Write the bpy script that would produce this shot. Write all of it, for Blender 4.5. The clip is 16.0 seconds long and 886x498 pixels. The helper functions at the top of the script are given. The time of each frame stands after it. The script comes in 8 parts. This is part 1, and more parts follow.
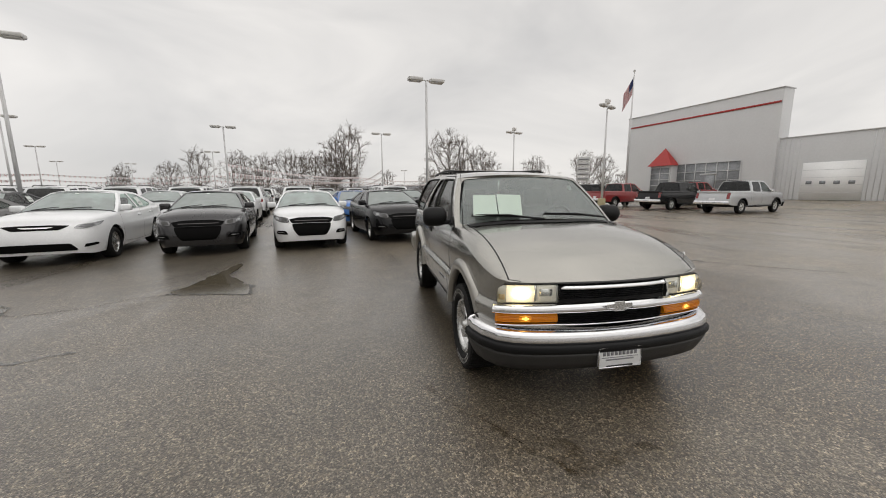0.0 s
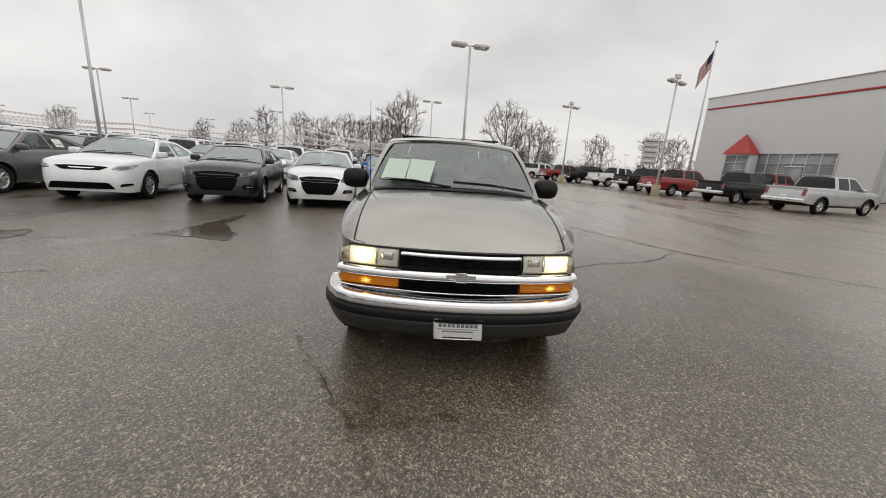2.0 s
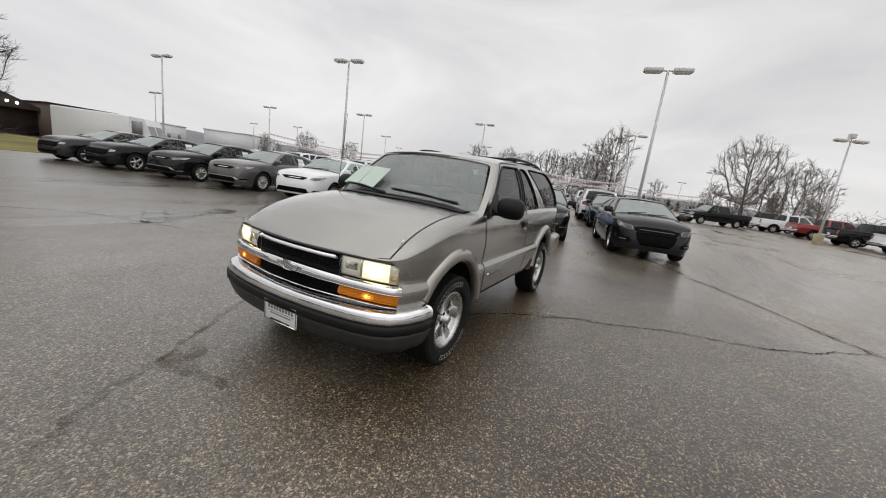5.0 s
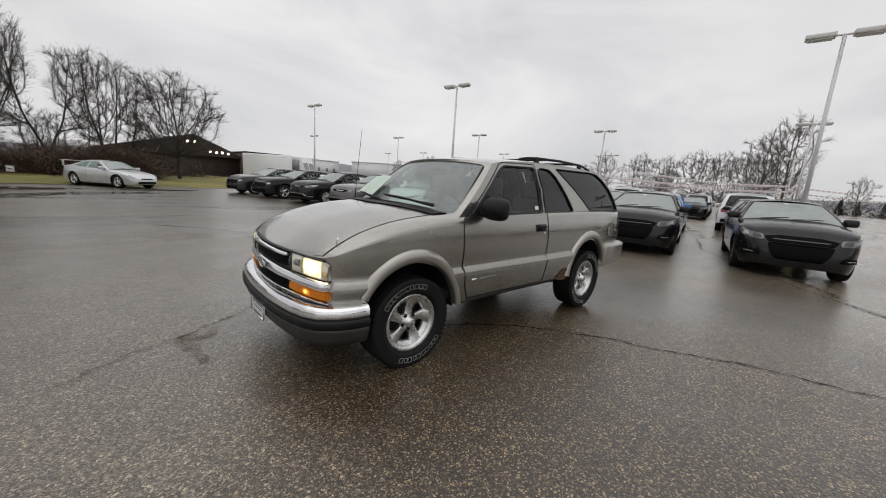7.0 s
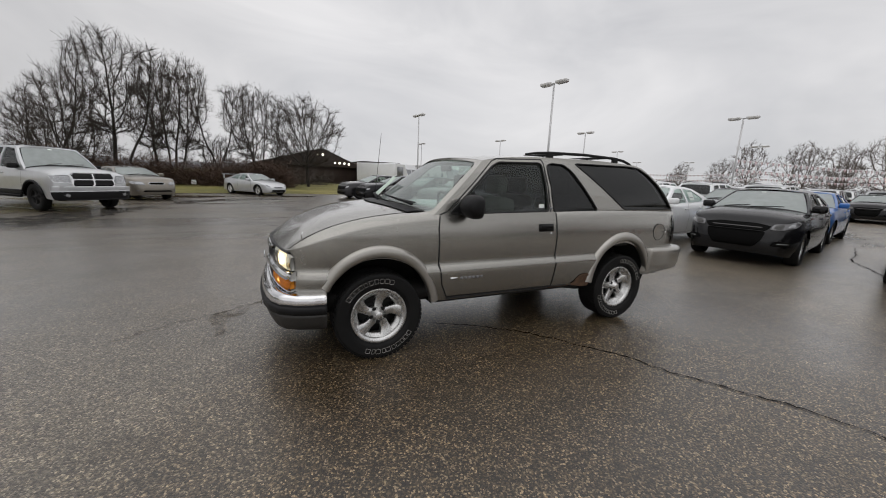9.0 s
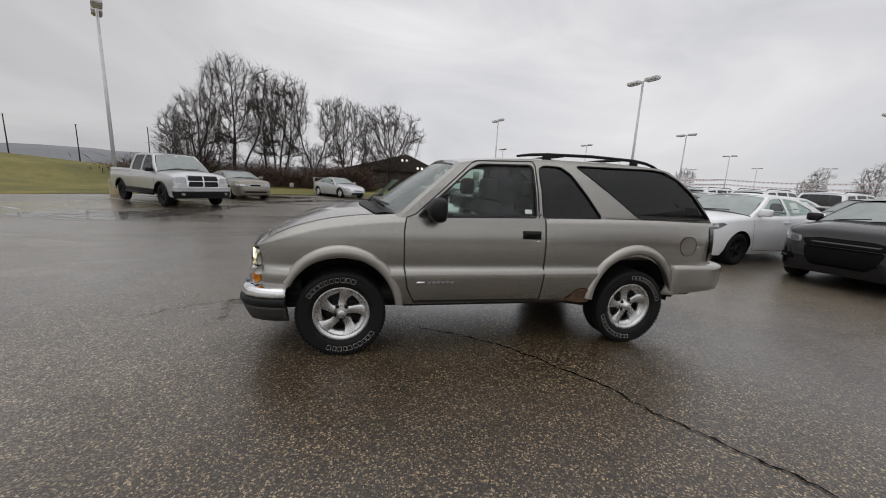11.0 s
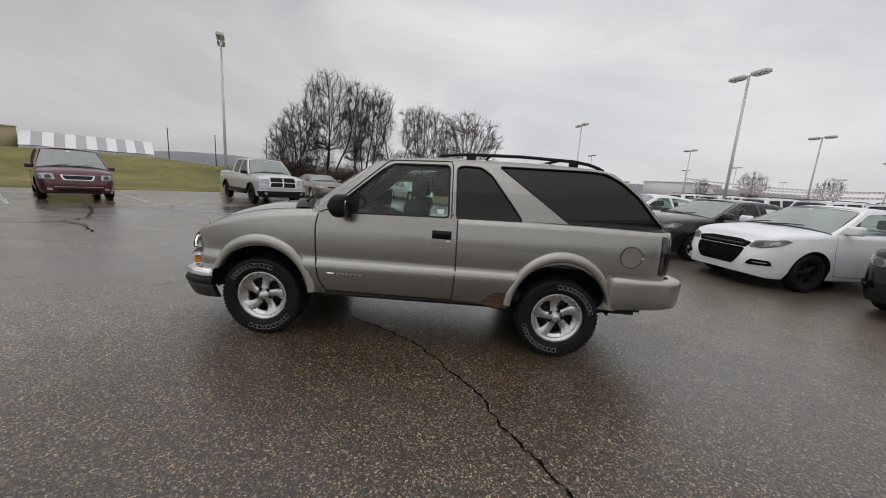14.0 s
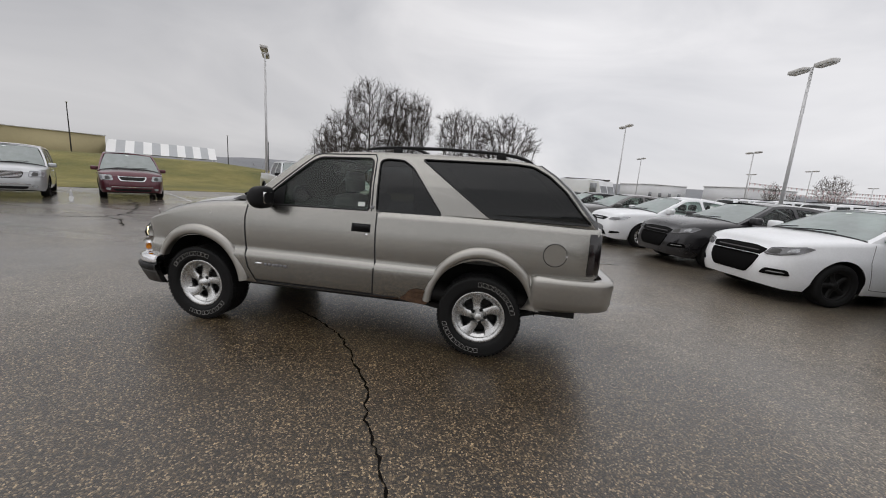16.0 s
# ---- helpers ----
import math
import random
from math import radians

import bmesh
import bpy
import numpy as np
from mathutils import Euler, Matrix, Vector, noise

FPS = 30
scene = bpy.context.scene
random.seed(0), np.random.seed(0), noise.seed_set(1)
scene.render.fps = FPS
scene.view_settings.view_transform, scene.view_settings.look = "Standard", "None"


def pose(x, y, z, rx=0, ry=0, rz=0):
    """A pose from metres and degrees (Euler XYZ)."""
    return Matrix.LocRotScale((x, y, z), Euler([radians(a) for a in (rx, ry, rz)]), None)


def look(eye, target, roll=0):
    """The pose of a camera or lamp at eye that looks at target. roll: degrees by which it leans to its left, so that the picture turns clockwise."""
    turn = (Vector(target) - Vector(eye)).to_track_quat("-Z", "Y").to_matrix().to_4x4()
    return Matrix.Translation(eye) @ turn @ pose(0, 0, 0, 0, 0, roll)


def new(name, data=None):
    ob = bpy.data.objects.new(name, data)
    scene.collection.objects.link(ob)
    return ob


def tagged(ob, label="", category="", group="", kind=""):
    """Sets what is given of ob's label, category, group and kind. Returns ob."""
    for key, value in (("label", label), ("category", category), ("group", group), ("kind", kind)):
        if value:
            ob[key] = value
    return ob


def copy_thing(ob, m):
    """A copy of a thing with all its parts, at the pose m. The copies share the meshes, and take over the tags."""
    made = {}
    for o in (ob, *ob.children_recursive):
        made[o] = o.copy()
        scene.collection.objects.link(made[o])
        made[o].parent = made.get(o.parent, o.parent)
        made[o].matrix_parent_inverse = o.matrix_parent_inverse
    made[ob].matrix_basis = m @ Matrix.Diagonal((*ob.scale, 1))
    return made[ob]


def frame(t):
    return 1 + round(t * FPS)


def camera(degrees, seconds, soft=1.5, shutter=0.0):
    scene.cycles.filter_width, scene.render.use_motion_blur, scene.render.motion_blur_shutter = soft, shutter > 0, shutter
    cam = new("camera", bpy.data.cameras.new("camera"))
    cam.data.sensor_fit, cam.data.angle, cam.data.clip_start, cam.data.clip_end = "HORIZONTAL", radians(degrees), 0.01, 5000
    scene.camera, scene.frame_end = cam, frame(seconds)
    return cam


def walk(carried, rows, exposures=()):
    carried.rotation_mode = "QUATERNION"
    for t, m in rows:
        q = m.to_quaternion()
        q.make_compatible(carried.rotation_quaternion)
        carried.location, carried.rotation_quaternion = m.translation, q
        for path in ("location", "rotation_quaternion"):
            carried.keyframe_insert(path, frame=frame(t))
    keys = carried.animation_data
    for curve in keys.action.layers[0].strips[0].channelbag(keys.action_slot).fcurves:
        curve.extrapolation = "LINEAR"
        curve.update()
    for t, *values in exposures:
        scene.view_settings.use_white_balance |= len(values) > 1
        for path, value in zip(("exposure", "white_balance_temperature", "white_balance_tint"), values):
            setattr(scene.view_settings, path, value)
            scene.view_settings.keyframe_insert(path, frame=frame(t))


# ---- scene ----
# camera: one wide lens, carried round the parked truck at head height
cam = camera(101.5, 16.0, soft=1.0)
PATH = [
    (0.0, 4.017, -1.536, 1.431, 78.76, -9.21, 0.31),
    (0.5, 4.123, -1.223, 1.427, 82.76, -11.59, -1.83),
    (1.0, 4.074, -0.963, 1.383, 80.83, -13.98, -2.24),
    (1.5, 4.046, -0.667, 1.387, 81.67, -15.34, -1.51),
    (2.0, 4.174, -0.239, 1.387, 87.80, -13.61, -3.68),
    (2.5, 4.147, 0.096, 1.358, 93.46, -12.26, -2.64),
    (3.0, 4.027, 0.472, 1.393, 97.79, -10.54, -5.58),
    (3.5, 3.995, 0.908, 1.386, 109.08, -12.00, -4.78),
    (3.7, 3.968, 1.051, 1.379, 109.12, -11.60, -4.36),
    (5.8, 3.261, 2.277, 1.392, 128.68, -11.25, -6.84),
    (6.0, 3.181, 2.334, 1.394, 130.70, -11.19, -5.88),
    (6.5, 2.988, 2.625, 1.363, 137.05, -12.96, -4.44),
    (7.0, 2.808, 2.817, 1.371, 138.63, -10.59, -3.78),
    (7.5, 2.569, 2.915, 1.372, 143.78, -13.47, -2.35),
    (8.0, 2.359, 3.083, 1.393, 146.46, -10.98, -1.04),
    (8.5, 2.133, 3.294, 1.415, 152.12, -10.82, -1.47),
    (9.0, 1.963, 3.386, 1.381, 155.30, -10.91, -2.21),
    (9.2, 1.876, 3.412, 1.388, 157.59, -10.88, -2.61),
    (11.3, 0.970, 3.600, 1.396, 169.35, -10.64, -1.84),
    (11.5, 0.889, 3.602, 1.405, 170.02, -10.59, -0.99),
    (12.0, 0.604, 3.712, 1.411, 175.10, -9.68, -2.41),
    (12.5, 0.393, 3.745, 1.401, 173.44, -9.96, -2.47),
    (13.0, 0.196, 3.693, 1.418, 174.45, -9.87, -3.88),
    (13.5, -0.058, 3.725, 1.411, 177.15, -9.99, -2.45),
    (14.0, -0.357, 3.797, 1.416, 182.33, -10.43, -3.78),
    (14.5, -0.616, 3.733, 1.383, 182.83, -10.24, -4.10),
    (15.0, -0.861, 3.682, 1.413, 184.38, -9.35, -2.45),
    (15.5, -1.163, 3.737, 1.444, 190.49, -8.28, -4.03),
    (16.0, -1.384, 3.657, 1.390, 189.44, -10.20, -3.98),
]
walk(cam, [(t, pose(x, y, z, 90 + pitch, roll, yaw)) for t, x, y, z, yaw, pitch, roll in PATH],
     exposures=[(0.0, 0.15, 6830, 10.3), (3.7, 0.16, 6700, 10.5), (6.0, 0.16, 6600, 10.8), (7.5, 0.07, 6580, 11.0), (8.0, 0.12, 6570, 11.1), (8.5, 0.02, 6560, 11.2), (9.0, 0.0, 6550, 11.3), (12.0, 0.01, 6500, 12.0), (14.0, -0.03, 6500, 12.0), (15.5, -0.03, 6500, 12.0), (16.0, 0.09, 6500, 12.0)])

# ---- world and light: overcast winter sky ----
SUN_AZ, SUN_EL = math.atan2(0.35, 0.94), radians(50)
world = bpy.data.worlds.new("overcast")
scene.world = world
world.use_nodes = True


def build_sky():
    nt = world.node_tree
    nt.nodes.clear()
    n = nt.nodes.new
    out, bg = n("ShaderNodeOutputWorld"), n("ShaderNodeBackground")
    sky = n("ShaderNodeTexSky")
    sky.sky_type, sky.sun_disc = "NISHITA", False
    sky.sun_elevation, sky.sun_rotation = SUN_EL, math.pi / 2 - SUN_AZ
    dim = n("ShaderNodeVectorMath")
    dim.operation, dim.inputs[3].default_value = "SCALE", 0.06
    nt.links.new(sky.outputs[0], dim.inputs[0])
    tc = n("ShaderNodeTexCoord")
    flat = n("ShaderNodeMapping")
    flat.inputs["Scale"].default_value = (1.0, 1.0, 2.6)
    nt.links.new(tc.outputs["Generated"], flat.inputs[0])
    cloud = n("ShaderNodeTexNoise")
    cloud.inputs["Scale"].default_value, cloud.inputs["Detail"].default_value, cloud.inputs["Roughness"].default_value = 1.7, 5.0, 0.52
    cloud.inputs["Distortion"].default_value = 0.6
    nt.links.new(flat.outputs[0], cloud.inputs["Vector"])
    ramp = n("ShaderNodeValToRGB")
    ramp.color_ramp.elements[0].position, ramp.color_ramp.elements[0].color = 0.30, (0.55, 0.56, 0.58, 1)
    ramp.color_ramp.elements[1].position, ramp.color_ramp.elements[1].color = 0.68, (0.80, 0.80, 0.805, 1)
    nt.links.new(cloud.outputs["Fac"], ramp.inputs[0])
    mix = n("ShaderNodeMix")
    mix.data_type, mix.inputs["Factor"].default_value = "RGBA", 0.94
    nt.links.new(dim.outputs[0], mix.inputs["A"])
    nt.links.new(ramp.outputs[0], mix.inputs["B"])
    # the cloud cover is thinner on the sun's side
    side = n("ShaderNodeVectorMath")
    side.operation = "DOT_PRODUCT"
    side.inputs[1].default_value = (-0.86, 0.5, 0.0)
    nt.links.new(tc.outputs["Generated"], side.inputs[0])
    half = n("ShaderNodeMath")
    half.operation, half.inputs[1].default_value, half.inputs[2].default_value = "MULTIPLY_ADD", 0.5, 0.5
    nt.links.new(side.outputs["Value"], half.inputs[0])
    thick = n("ShaderNodeValToRGB")
    stops = ((0.02, 0.74), (0.30, 1.10), (0.62, 1.08), (0.95, 0.98))
    while len(thick.color_ramp.elements) < len(stops):
        thick.color_ramp.elements.new(0.5)
    for e, (at, v) in zip(thick.color_ramp.elements, stops):
        e.position, e.color = at, (v, v, v, 1)
    nt.links.new(half.outputs[0], thick.inputs[0])
    # an overcast sky is lightest overhead
    split = n("ShaderNodeSeparateXYZ")
    nt.links.new(tc.outputs["Generated"], split.inputs[0])
    over = n("ShaderNodeMapRange")
    over.interpolation_type = "SMOOTHSTEP"
    over.inputs["From Min"].default_value, over.inputs["From Max"].default_value = 0.42, 0.95
    over.inputs["To Min"].default_value, over.inputs["To Max"].default_value = 1.0, 1.65
    nt.links.new(split.outputs["Z"], over.inputs["Value"])
    both = n("ShaderNodeMath")
    both.operation = "MULTIPLY"
    nt.links.new(thick.outputs[0], both.inputs[0])
    nt.links.new(over.outputs[0], both.inputs[1])
    shade = n("ShaderNodeVectorMath")
    shade.operation = "SCALE"
    nt.links.new(mix.outputs["Result"], shade.inputs[0])
    nt.links.new(both.outputs[0], shade.inputs[3])
    nt.links.new(shade.outputs[0], bg.inputs[0])
    bg.inputs[1].default_value = 1.0
    nt.links.new(bg.outputs[0], out.inputs[0])


build_sky()
sun = new("sun", bpy.data.lights.new("sun", "SUN"))
sun.data.energy, sun.data.angle, sun.data.color = 0.25, radians(90), (1.0, 0.97, 0.92)
sun.matrix_world = look((0, 0, 0), (-math.cos(SUN_AZ) * math.cos(SUN_EL), -math.sin(SUN_AZ) * math.cos(SUN_EL), -math.sin(SUN_EL)))

# ---- materials ----
def material(name):
    m = bpy.data.materials.new(name)
    m.use_nodes = True
    nt = m.node_tree
    return m, nt, nt.nodes["Principled BSDF"]


def node(nt, kind, **inputs):
    n = nt.nodes.new(kind)
    for k, v in inputs.items():
        n.inputs[k.replace("_", " ")].default_value = v
    return n


def ramp(nt, source, stops):
    r = nt.nodes.new("ShaderNodeValToRGB")
    while len(r.color_ramp.elements) < len(stops):
        r.color_ramp.elements.new(0.5)
    for e, (p, c) in zip(r.color_ramp.elements, stops):
        e.position, e.color = p, (*c, 1) if len(c) == 3 else c
    nt.links.new(source, r.inputs[0])
    return r.outputs[0]


def surface(name, base, rough=0.5, metal=0.0, vary=0.12, scale=6.0, bump=0.0, bump_scale=60.0, coat=0.0, dirt=None, dirt_amount=0.0, spec=0.5, coat_rough=0.06, uneven=0.08):
    """A plain procedural surface: colour that varies at two scales, uneven roughness and a fine relief."""
    m, nt, b = material(name)
    tc = nt.nodes.new("ShaderNodeTexCoord")
    big = node(nt, "ShaderNodeTexNoise", Scale=scale, Detail=4.0)
    fine = node(nt, "ShaderNodeTexNoise", Scale=scale * 11, Detail=3.0)
    for n in (big, fine):
        nt.links.new(tc.outputs["Object"], n.inputs["Vector"])
    add = node(nt, "ShaderNodeMath")
    add.operation = "ADD"
    nt.links.new(big.outputs["Fac"], add.inputs[0])
    nt.links.new(fine.outputs["Fac"], add.inputs[1])
    half = node(nt, "ShaderNodeMath")
    half.operation, half.inputs[1].default_value = "MULTIPLY", 0.5
    nt.links.new(add.outputs[0], half.inputs[0])
    lo = tuple(c * (1 - vary) for c in base)
    hi = tuple(min(1, c * (1 + vary)) for c in base)
    colour = ramp(nt, half.outputs[0], [(0.32, lo), (0.68, hi)])
    if dirt:
        spots = node(nt, "ShaderNodeTexNoise", Scale=scale * 0.7, Detail=8.0, Roughness=0.65)
        nt.links.new(tc.outputs["Object"], spots.inputs["Vector"])
        mask = ramp(nt, spots.outputs["Fac"], [(0.48, (0, 0, 0)), (0.75, (dirt_amount,) * 3)])
        mx = nt.nodes.new("ShaderNodeMix")
        mx.data_type = "RGBA"
        nt.links.new(mask, mx.inputs["Factor"])
        nt.links.new(colour, mx.inputs["A"])
        mx.inputs["B"].default_value = (*dirt, 1)
        colour = mx.outputs["Result"]
    nt.links.new(colour, b.inputs["Base Color"])
    rr = ramp(nt, half.outputs[0], [(0.3, (max(0.02, rough - uneven),) * 3), (0.7, (min(1, rough + uneven),) * 3)])
    nt.links.new(rr, b.inputs["Roughness"])
    b.inputs["Metallic"].default_value = metal
    b.inputs["Specular IOR Level"].default_value = spec
    if coat:
        b.inputs["Coat Weight"].default_value, b.inputs["Coat Roughness"].default_value = coat, coat_rough
    if bump:
        relief = node(nt, "ShaderNodeTexNoise", Scale=bump_scale, Detail=4.0)
        nt.links.new(tc.outputs["Object"], relief.inputs["Vector"])
        bp = node(nt, "ShaderNodeBump", Strength=bump, Distance=0.01)
        nt.links.new(relief.outputs["Fac"], bp.inputs["Height"])
        nt.links.new(bp.outputs[0], b.inputs["Normal"])
    return m


def paint(name, base, metal=0.0, rough=0.35, coat=1.0, grime=0.25, spec=0.5, coat_rough=0.10):
    """Car paint: flakes, a clear coat, rain film and road grime in uneven patches."""
    m = surface(name, base, rough, metal, vary=0.05, scale=3.0, coat=coat,
                dirt=tuple(0.6 * c + 0.03 for c in base), dirt_amount=grime, spec=spec, coat_rough=coat_rough, uneven=0.015)
    return m


def glass(name, tint, gloss_rough=0.015, ior=1.52, film=0.0):
    m, nt, b = material(name)
    nt.nodes.remove(b)
    out = nt.nodes["Material Output"]
    clear = nt.nodes.new("ShaderNodeBsdfTransparent")
    clear.inputs[0].default_value = (*tint, 1)
    gl = nt.nodes.new("ShaderNodeBsdfGlossy")
    gl.inputs["Roughness"].default_value = gloss_rough
    fr = node(nt, "ShaderNodeFresnel", IOR=ior)
    mx = nt.nodes.new("ShaderNodeMixShader")
    nt.links.new(fr.outputs[0], mx.inputs[0])
    nt.links.new(clear.outputs[0], mx.inputs[1])
    nt.links.new(gl.outputs[0], mx.inputs[2])
    last = mx
    if film:
        # thin grey diffuse layer painting in sky reflection and haze, denser in patches
        sky_veil = nt.nodes.new("ShaderNodeBsdfDiffuse")
        sky_veil.inputs[0].default_value = (0.56, 0.62, 0.60, 1)
        tc = nt.nodes.new("ShaderNodeTexCoord")
        spots = node(nt, "ShaderNodeTexNoise", Scale=5.0, Detail=7.0, Roughness=0.65)
        nt.links.new(tc.outputs["Object"], spots.inputs["Vector"])
        amount = ramp(nt, spots.outputs["Fac"], [(0.3, (film * 0.9,) * 3), (0.7, (film * 1.1,) * 3)])
        last = nt.nodes.new("ShaderNodeMixShader")
        nt.links.new(amount, last.inputs[0])
        nt.links.new(mx.outputs[0], last.inputs[1])
        nt.links.new(sky_veil.outputs[0], last.inputs[2])
    nt.links.new(last.outputs[0], out.inputs[0])
    return m


def lamp_glow(name, colour, strength):
    m, nt, b = material(name)
    b.inputs["Base Color"].default_value = (*colour, 1)
    b.inputs["Roughness"].default_value = 0.2
    b.inputs["Emission Color"].default_value = (*colour, 1)
    b.inputs["Emission Strength"].default_value = strength
    return m


PEWTER = paint("pewter_metallic_paint", (0.320, 0.311, 0.284), metal=0.95, rough=0.26, coat=1.0, grime=0.0, coat_rough=0.10)
PEWTER_TRIM = paint("pewter_cladding_paint", (0.385, 0.370, 0.338), metal=0.85, rough=0.30, coat=0.6, grime=0.1)
PAINT_WHITE = paint("white_paint", (0.80, 0.81, 0.82), rough=0.3, grime=0.0)
PAINT_BLACK = paint("black_paint", (0.007, 0.007, 0.008), rough=0.25, grime=0.05, spec=0.10, coat=0.55, coat_rough=0.06)
PAINT_GRAPHITE = paint("graphite_paint", (0.022, 0.021, 0.023), metal=0.3, rough=0.28, grime=0.15, spec=0.2)
PAINT_GREY = paint("grey_metallic_paint", (0.10, 0.096, 0.092), metal=0.5, rough=0.33, grime=0.3)
PAINT_BLUE = paint("blue_paint", (0.02, 0.13, 0.42), metal=0.3, rough=0.3)
PAINT_RED = paint("red_paint", (0.28, 0.02, 0.022), metal=0.15, rough=0.3)
PAINT_MAROON = paint("maroon_paint", (0.085, 0.007, 0.017), metal=0.35, rough=0.3)
PAINT_SILVER = paint("silver_paint", (0.52, 0.53, 0.54), metal=0.5, rough=0.33)
PAINT_TAN = paint("dull_gold_paint", (0.21, 0.19, 0.155), metal=0.5, rough=0.35)
BLACK_PLASTIC = surface("black_plastic", (0.006, 0.006, 0.0065), 0.5, spec=0.25, vary=0.2, bump=0.15, bump_scale=300)
GRILLE = surface("grille_black", (0.004, 0.004, 0.004), 0.6, spec=0.06, vary=0.2)
GREY_PLASTIC = surface("dark_grey_bumper_plastic", (0.024, 0.023, 0.022), 0.5, vary=0.2, bump=0.1, bump_scale=250, dirt=(0.07, 0.065, 0.06), dirt_amount=0.3)
RUBBER = surface("tyre_rubber", (0.007, 0.007, 0.007), 0.7, spec=0.25, vary=0.25, bump=0.2, bump_scale=200, dirt=(0.02, 0.0185, 0.017), dirt_amount=0.3)
RUBBER_TRIM = surface("black_rubber_trim", (0.012, 0.012, 0.012), 0.6, vary=0.2)
WELL = surface("wheel_well_liner", (0.005, 0.005, 0.005), 0.9, vary=0.3, bump=0.3, bump_scale=40)
CHROME = surface("chrome", (0.78, 0.78, 0.79), 0.06, metal=1.0, vary=0.06, scale=9, dirt=(0.45, 0.44, 0.43), dirt_amount=0.10)
ALLOY = surface("cast_alloy", (0.60, 0.60, 0.59), 0.27, metal=1.0, vary=0.12, scale=14, dirt=(0.25, 0.24, 0.22), dirt_amount=0.3)
ALLOY_DARK = surface("brake_dust_metal", (0.014, 0.0135, 0.013), 0.6, metal=0.6, vary=0.3, scale=14)
STEEL_DARK = surface("underbody_steel", (0.012, 0.011, 0.010), 0.8, vary=0.4, scale=12, bump=0.2)
RUST = surface("rusty_rocker", (0.075, 0.040, 0.022), 0.85, vary=0.6, scale=22, bump=0.6, bump_scale=70, dirt=(0.17, 0.10, 0.05), dirt_amount=0.6)
# film lightens the screens in place of a stronger sky reflection
GLASS_CLEAR = glass("windscreen_glass", (0.62, 0.74, 0.69), ior=1.9, film=0.24)
GLASS_LOT = glass("sky_veiled_windscreen_glass", (0.50, 0.60, 0.57), ior=2.0, film=0.42)
GLASS_SIDE = glass("side_glass", (0.74, 0.86, 0.80), ior=1.5, film=0.01)
GLASS_TINT = glass("privacy_glass", (0.05, 0.05, 0.055), ior=1.5, film=0.012)
GLASS_LAMP = glass("lamp_lens", (0.86, 0.87, 0.86))
LENS_AMBER = lamp_glow("lit_amber_lens", (0.70, 0.24, 0.012), 0.05)
AMBER_SOFT = lamp_glow("lit_amber_reflector", (0.95, 0.40, 0.03), 0.45)
LAMP_SHELL = surface("frosted_lamp_shell", (0.62, 0.62, 0.59), 0.45, metal=0.1, vary=0.15, scale=40)
HEAD_DIM = lamp_glow("pale_reflector_facets", (0.74, 0.71, 0.62), 0.22)
MARKER = surface("pale_amber_marker", (0.62, 0.50, 0.30), 0.3, metal=0.0, vary=0.3, scale=60)
LENS_RED = surface("red_lens", (0.22, 0.012, 0.012), 0.15, vary=0.1, scale=30, coat=0.8)
LENS_SMOKED = surface("smoked_tail_lens", (0.008, 0.005, 0.005), 0.12, vary=0.1, scale=30, coat=0.8)
REFLECTOR = surface("lamp_reflector", (0.75, 0.75, 0.72), 0.15, metal=0.9, vary=0.08, scale=40)
LAMP_CLEAR = surface("clear_headlamp", (0.40, 0.41, 0.42), 0.14, metal=0.5, vary=0.6, scale=24, coat=0.8)
SMOKED_LAMP = surface("smoked_headlamp", (0.13, 0.13, 0.135), 0.12, metal=0.3, vary=0.5, scale=9, coat=1.0)
INTERIOR = surface("grey_cabin_trim", (0.09, 0.09, 0.088), 0.85, vary=0.15, bump=0.2, bump_scale=200)
SEAT_CLOTH = surface("seat_cloth", (0.085, 0.082, 0.08), 0.95, vary=0.2, scale=20, bump=0.3, bump_scale=400)
PAPER = surface("white_paper", (0.72, 0.76, 0.72), 0.8, vary=0.04)
PAPER_GREEN = surface("pale_green_paper", (0.54, 0.64, 0.56), 0.8, vary=0.04)
INK = surface("printed_ink", (0.03, 0.03, 0.03), 0.7, vary=0.1)
INK_GREY = surface("grey_print", (0.22, 0.22, 0.23), 0.7, vary=0.1)
WHITE_LETTER = surface("raised_white_rubber", (0.36, 0.35, 0.33), 0.7, vary=0.2, scale=30)
HEAD_GLOW = lamp_glow("headlamp_bulb_glow", (1.0, 0.84, 0.50), 6.0)
HEAD_HALO = lamp_glow("lit_reflector_bowl", (1.0, 0.88, 0.60), 1.1)
HEAD_RIM = lamp_glow("lit_reflector_edge", (0.95, 0.85, 0.62), 0.75)
AMBER_GLOW = lamp_glow("parking_bulb_glow", (1.0, 0.55, 0.10), 2.2)
PLATE = surface("white_plate", (0.70, 0.70, 0.70), 0.35, vary=0.05)
POLE_GREY = surface("galvanised_pole", (0.62, 0.62, 0.62), 0.5, metal=0.2, vary=0.12, scale=2.0)
LAMP_HEAD = surface("pole_lamp_housing", (0.62, 0.61, 0.59), 0.45, vary=0.1)
LAMP_LENS = surface("unlit_lamp_lens", (0.55, 0.53, 0.50), 0.3, vary=0.1)
CONCRETE_YELLOW = surface("worn_yellow_base", (0.36, 0.31, 0.19), 0.85, vary=0.25, scale=3, bump=0.3, bump_scale=30)
WALL_GREY = surface("grey_stucco_wall", (0.68, 0.685, 0.69), 0.8, vary=0.04, scale=0.5, bump=0.2, bump_scale=20)
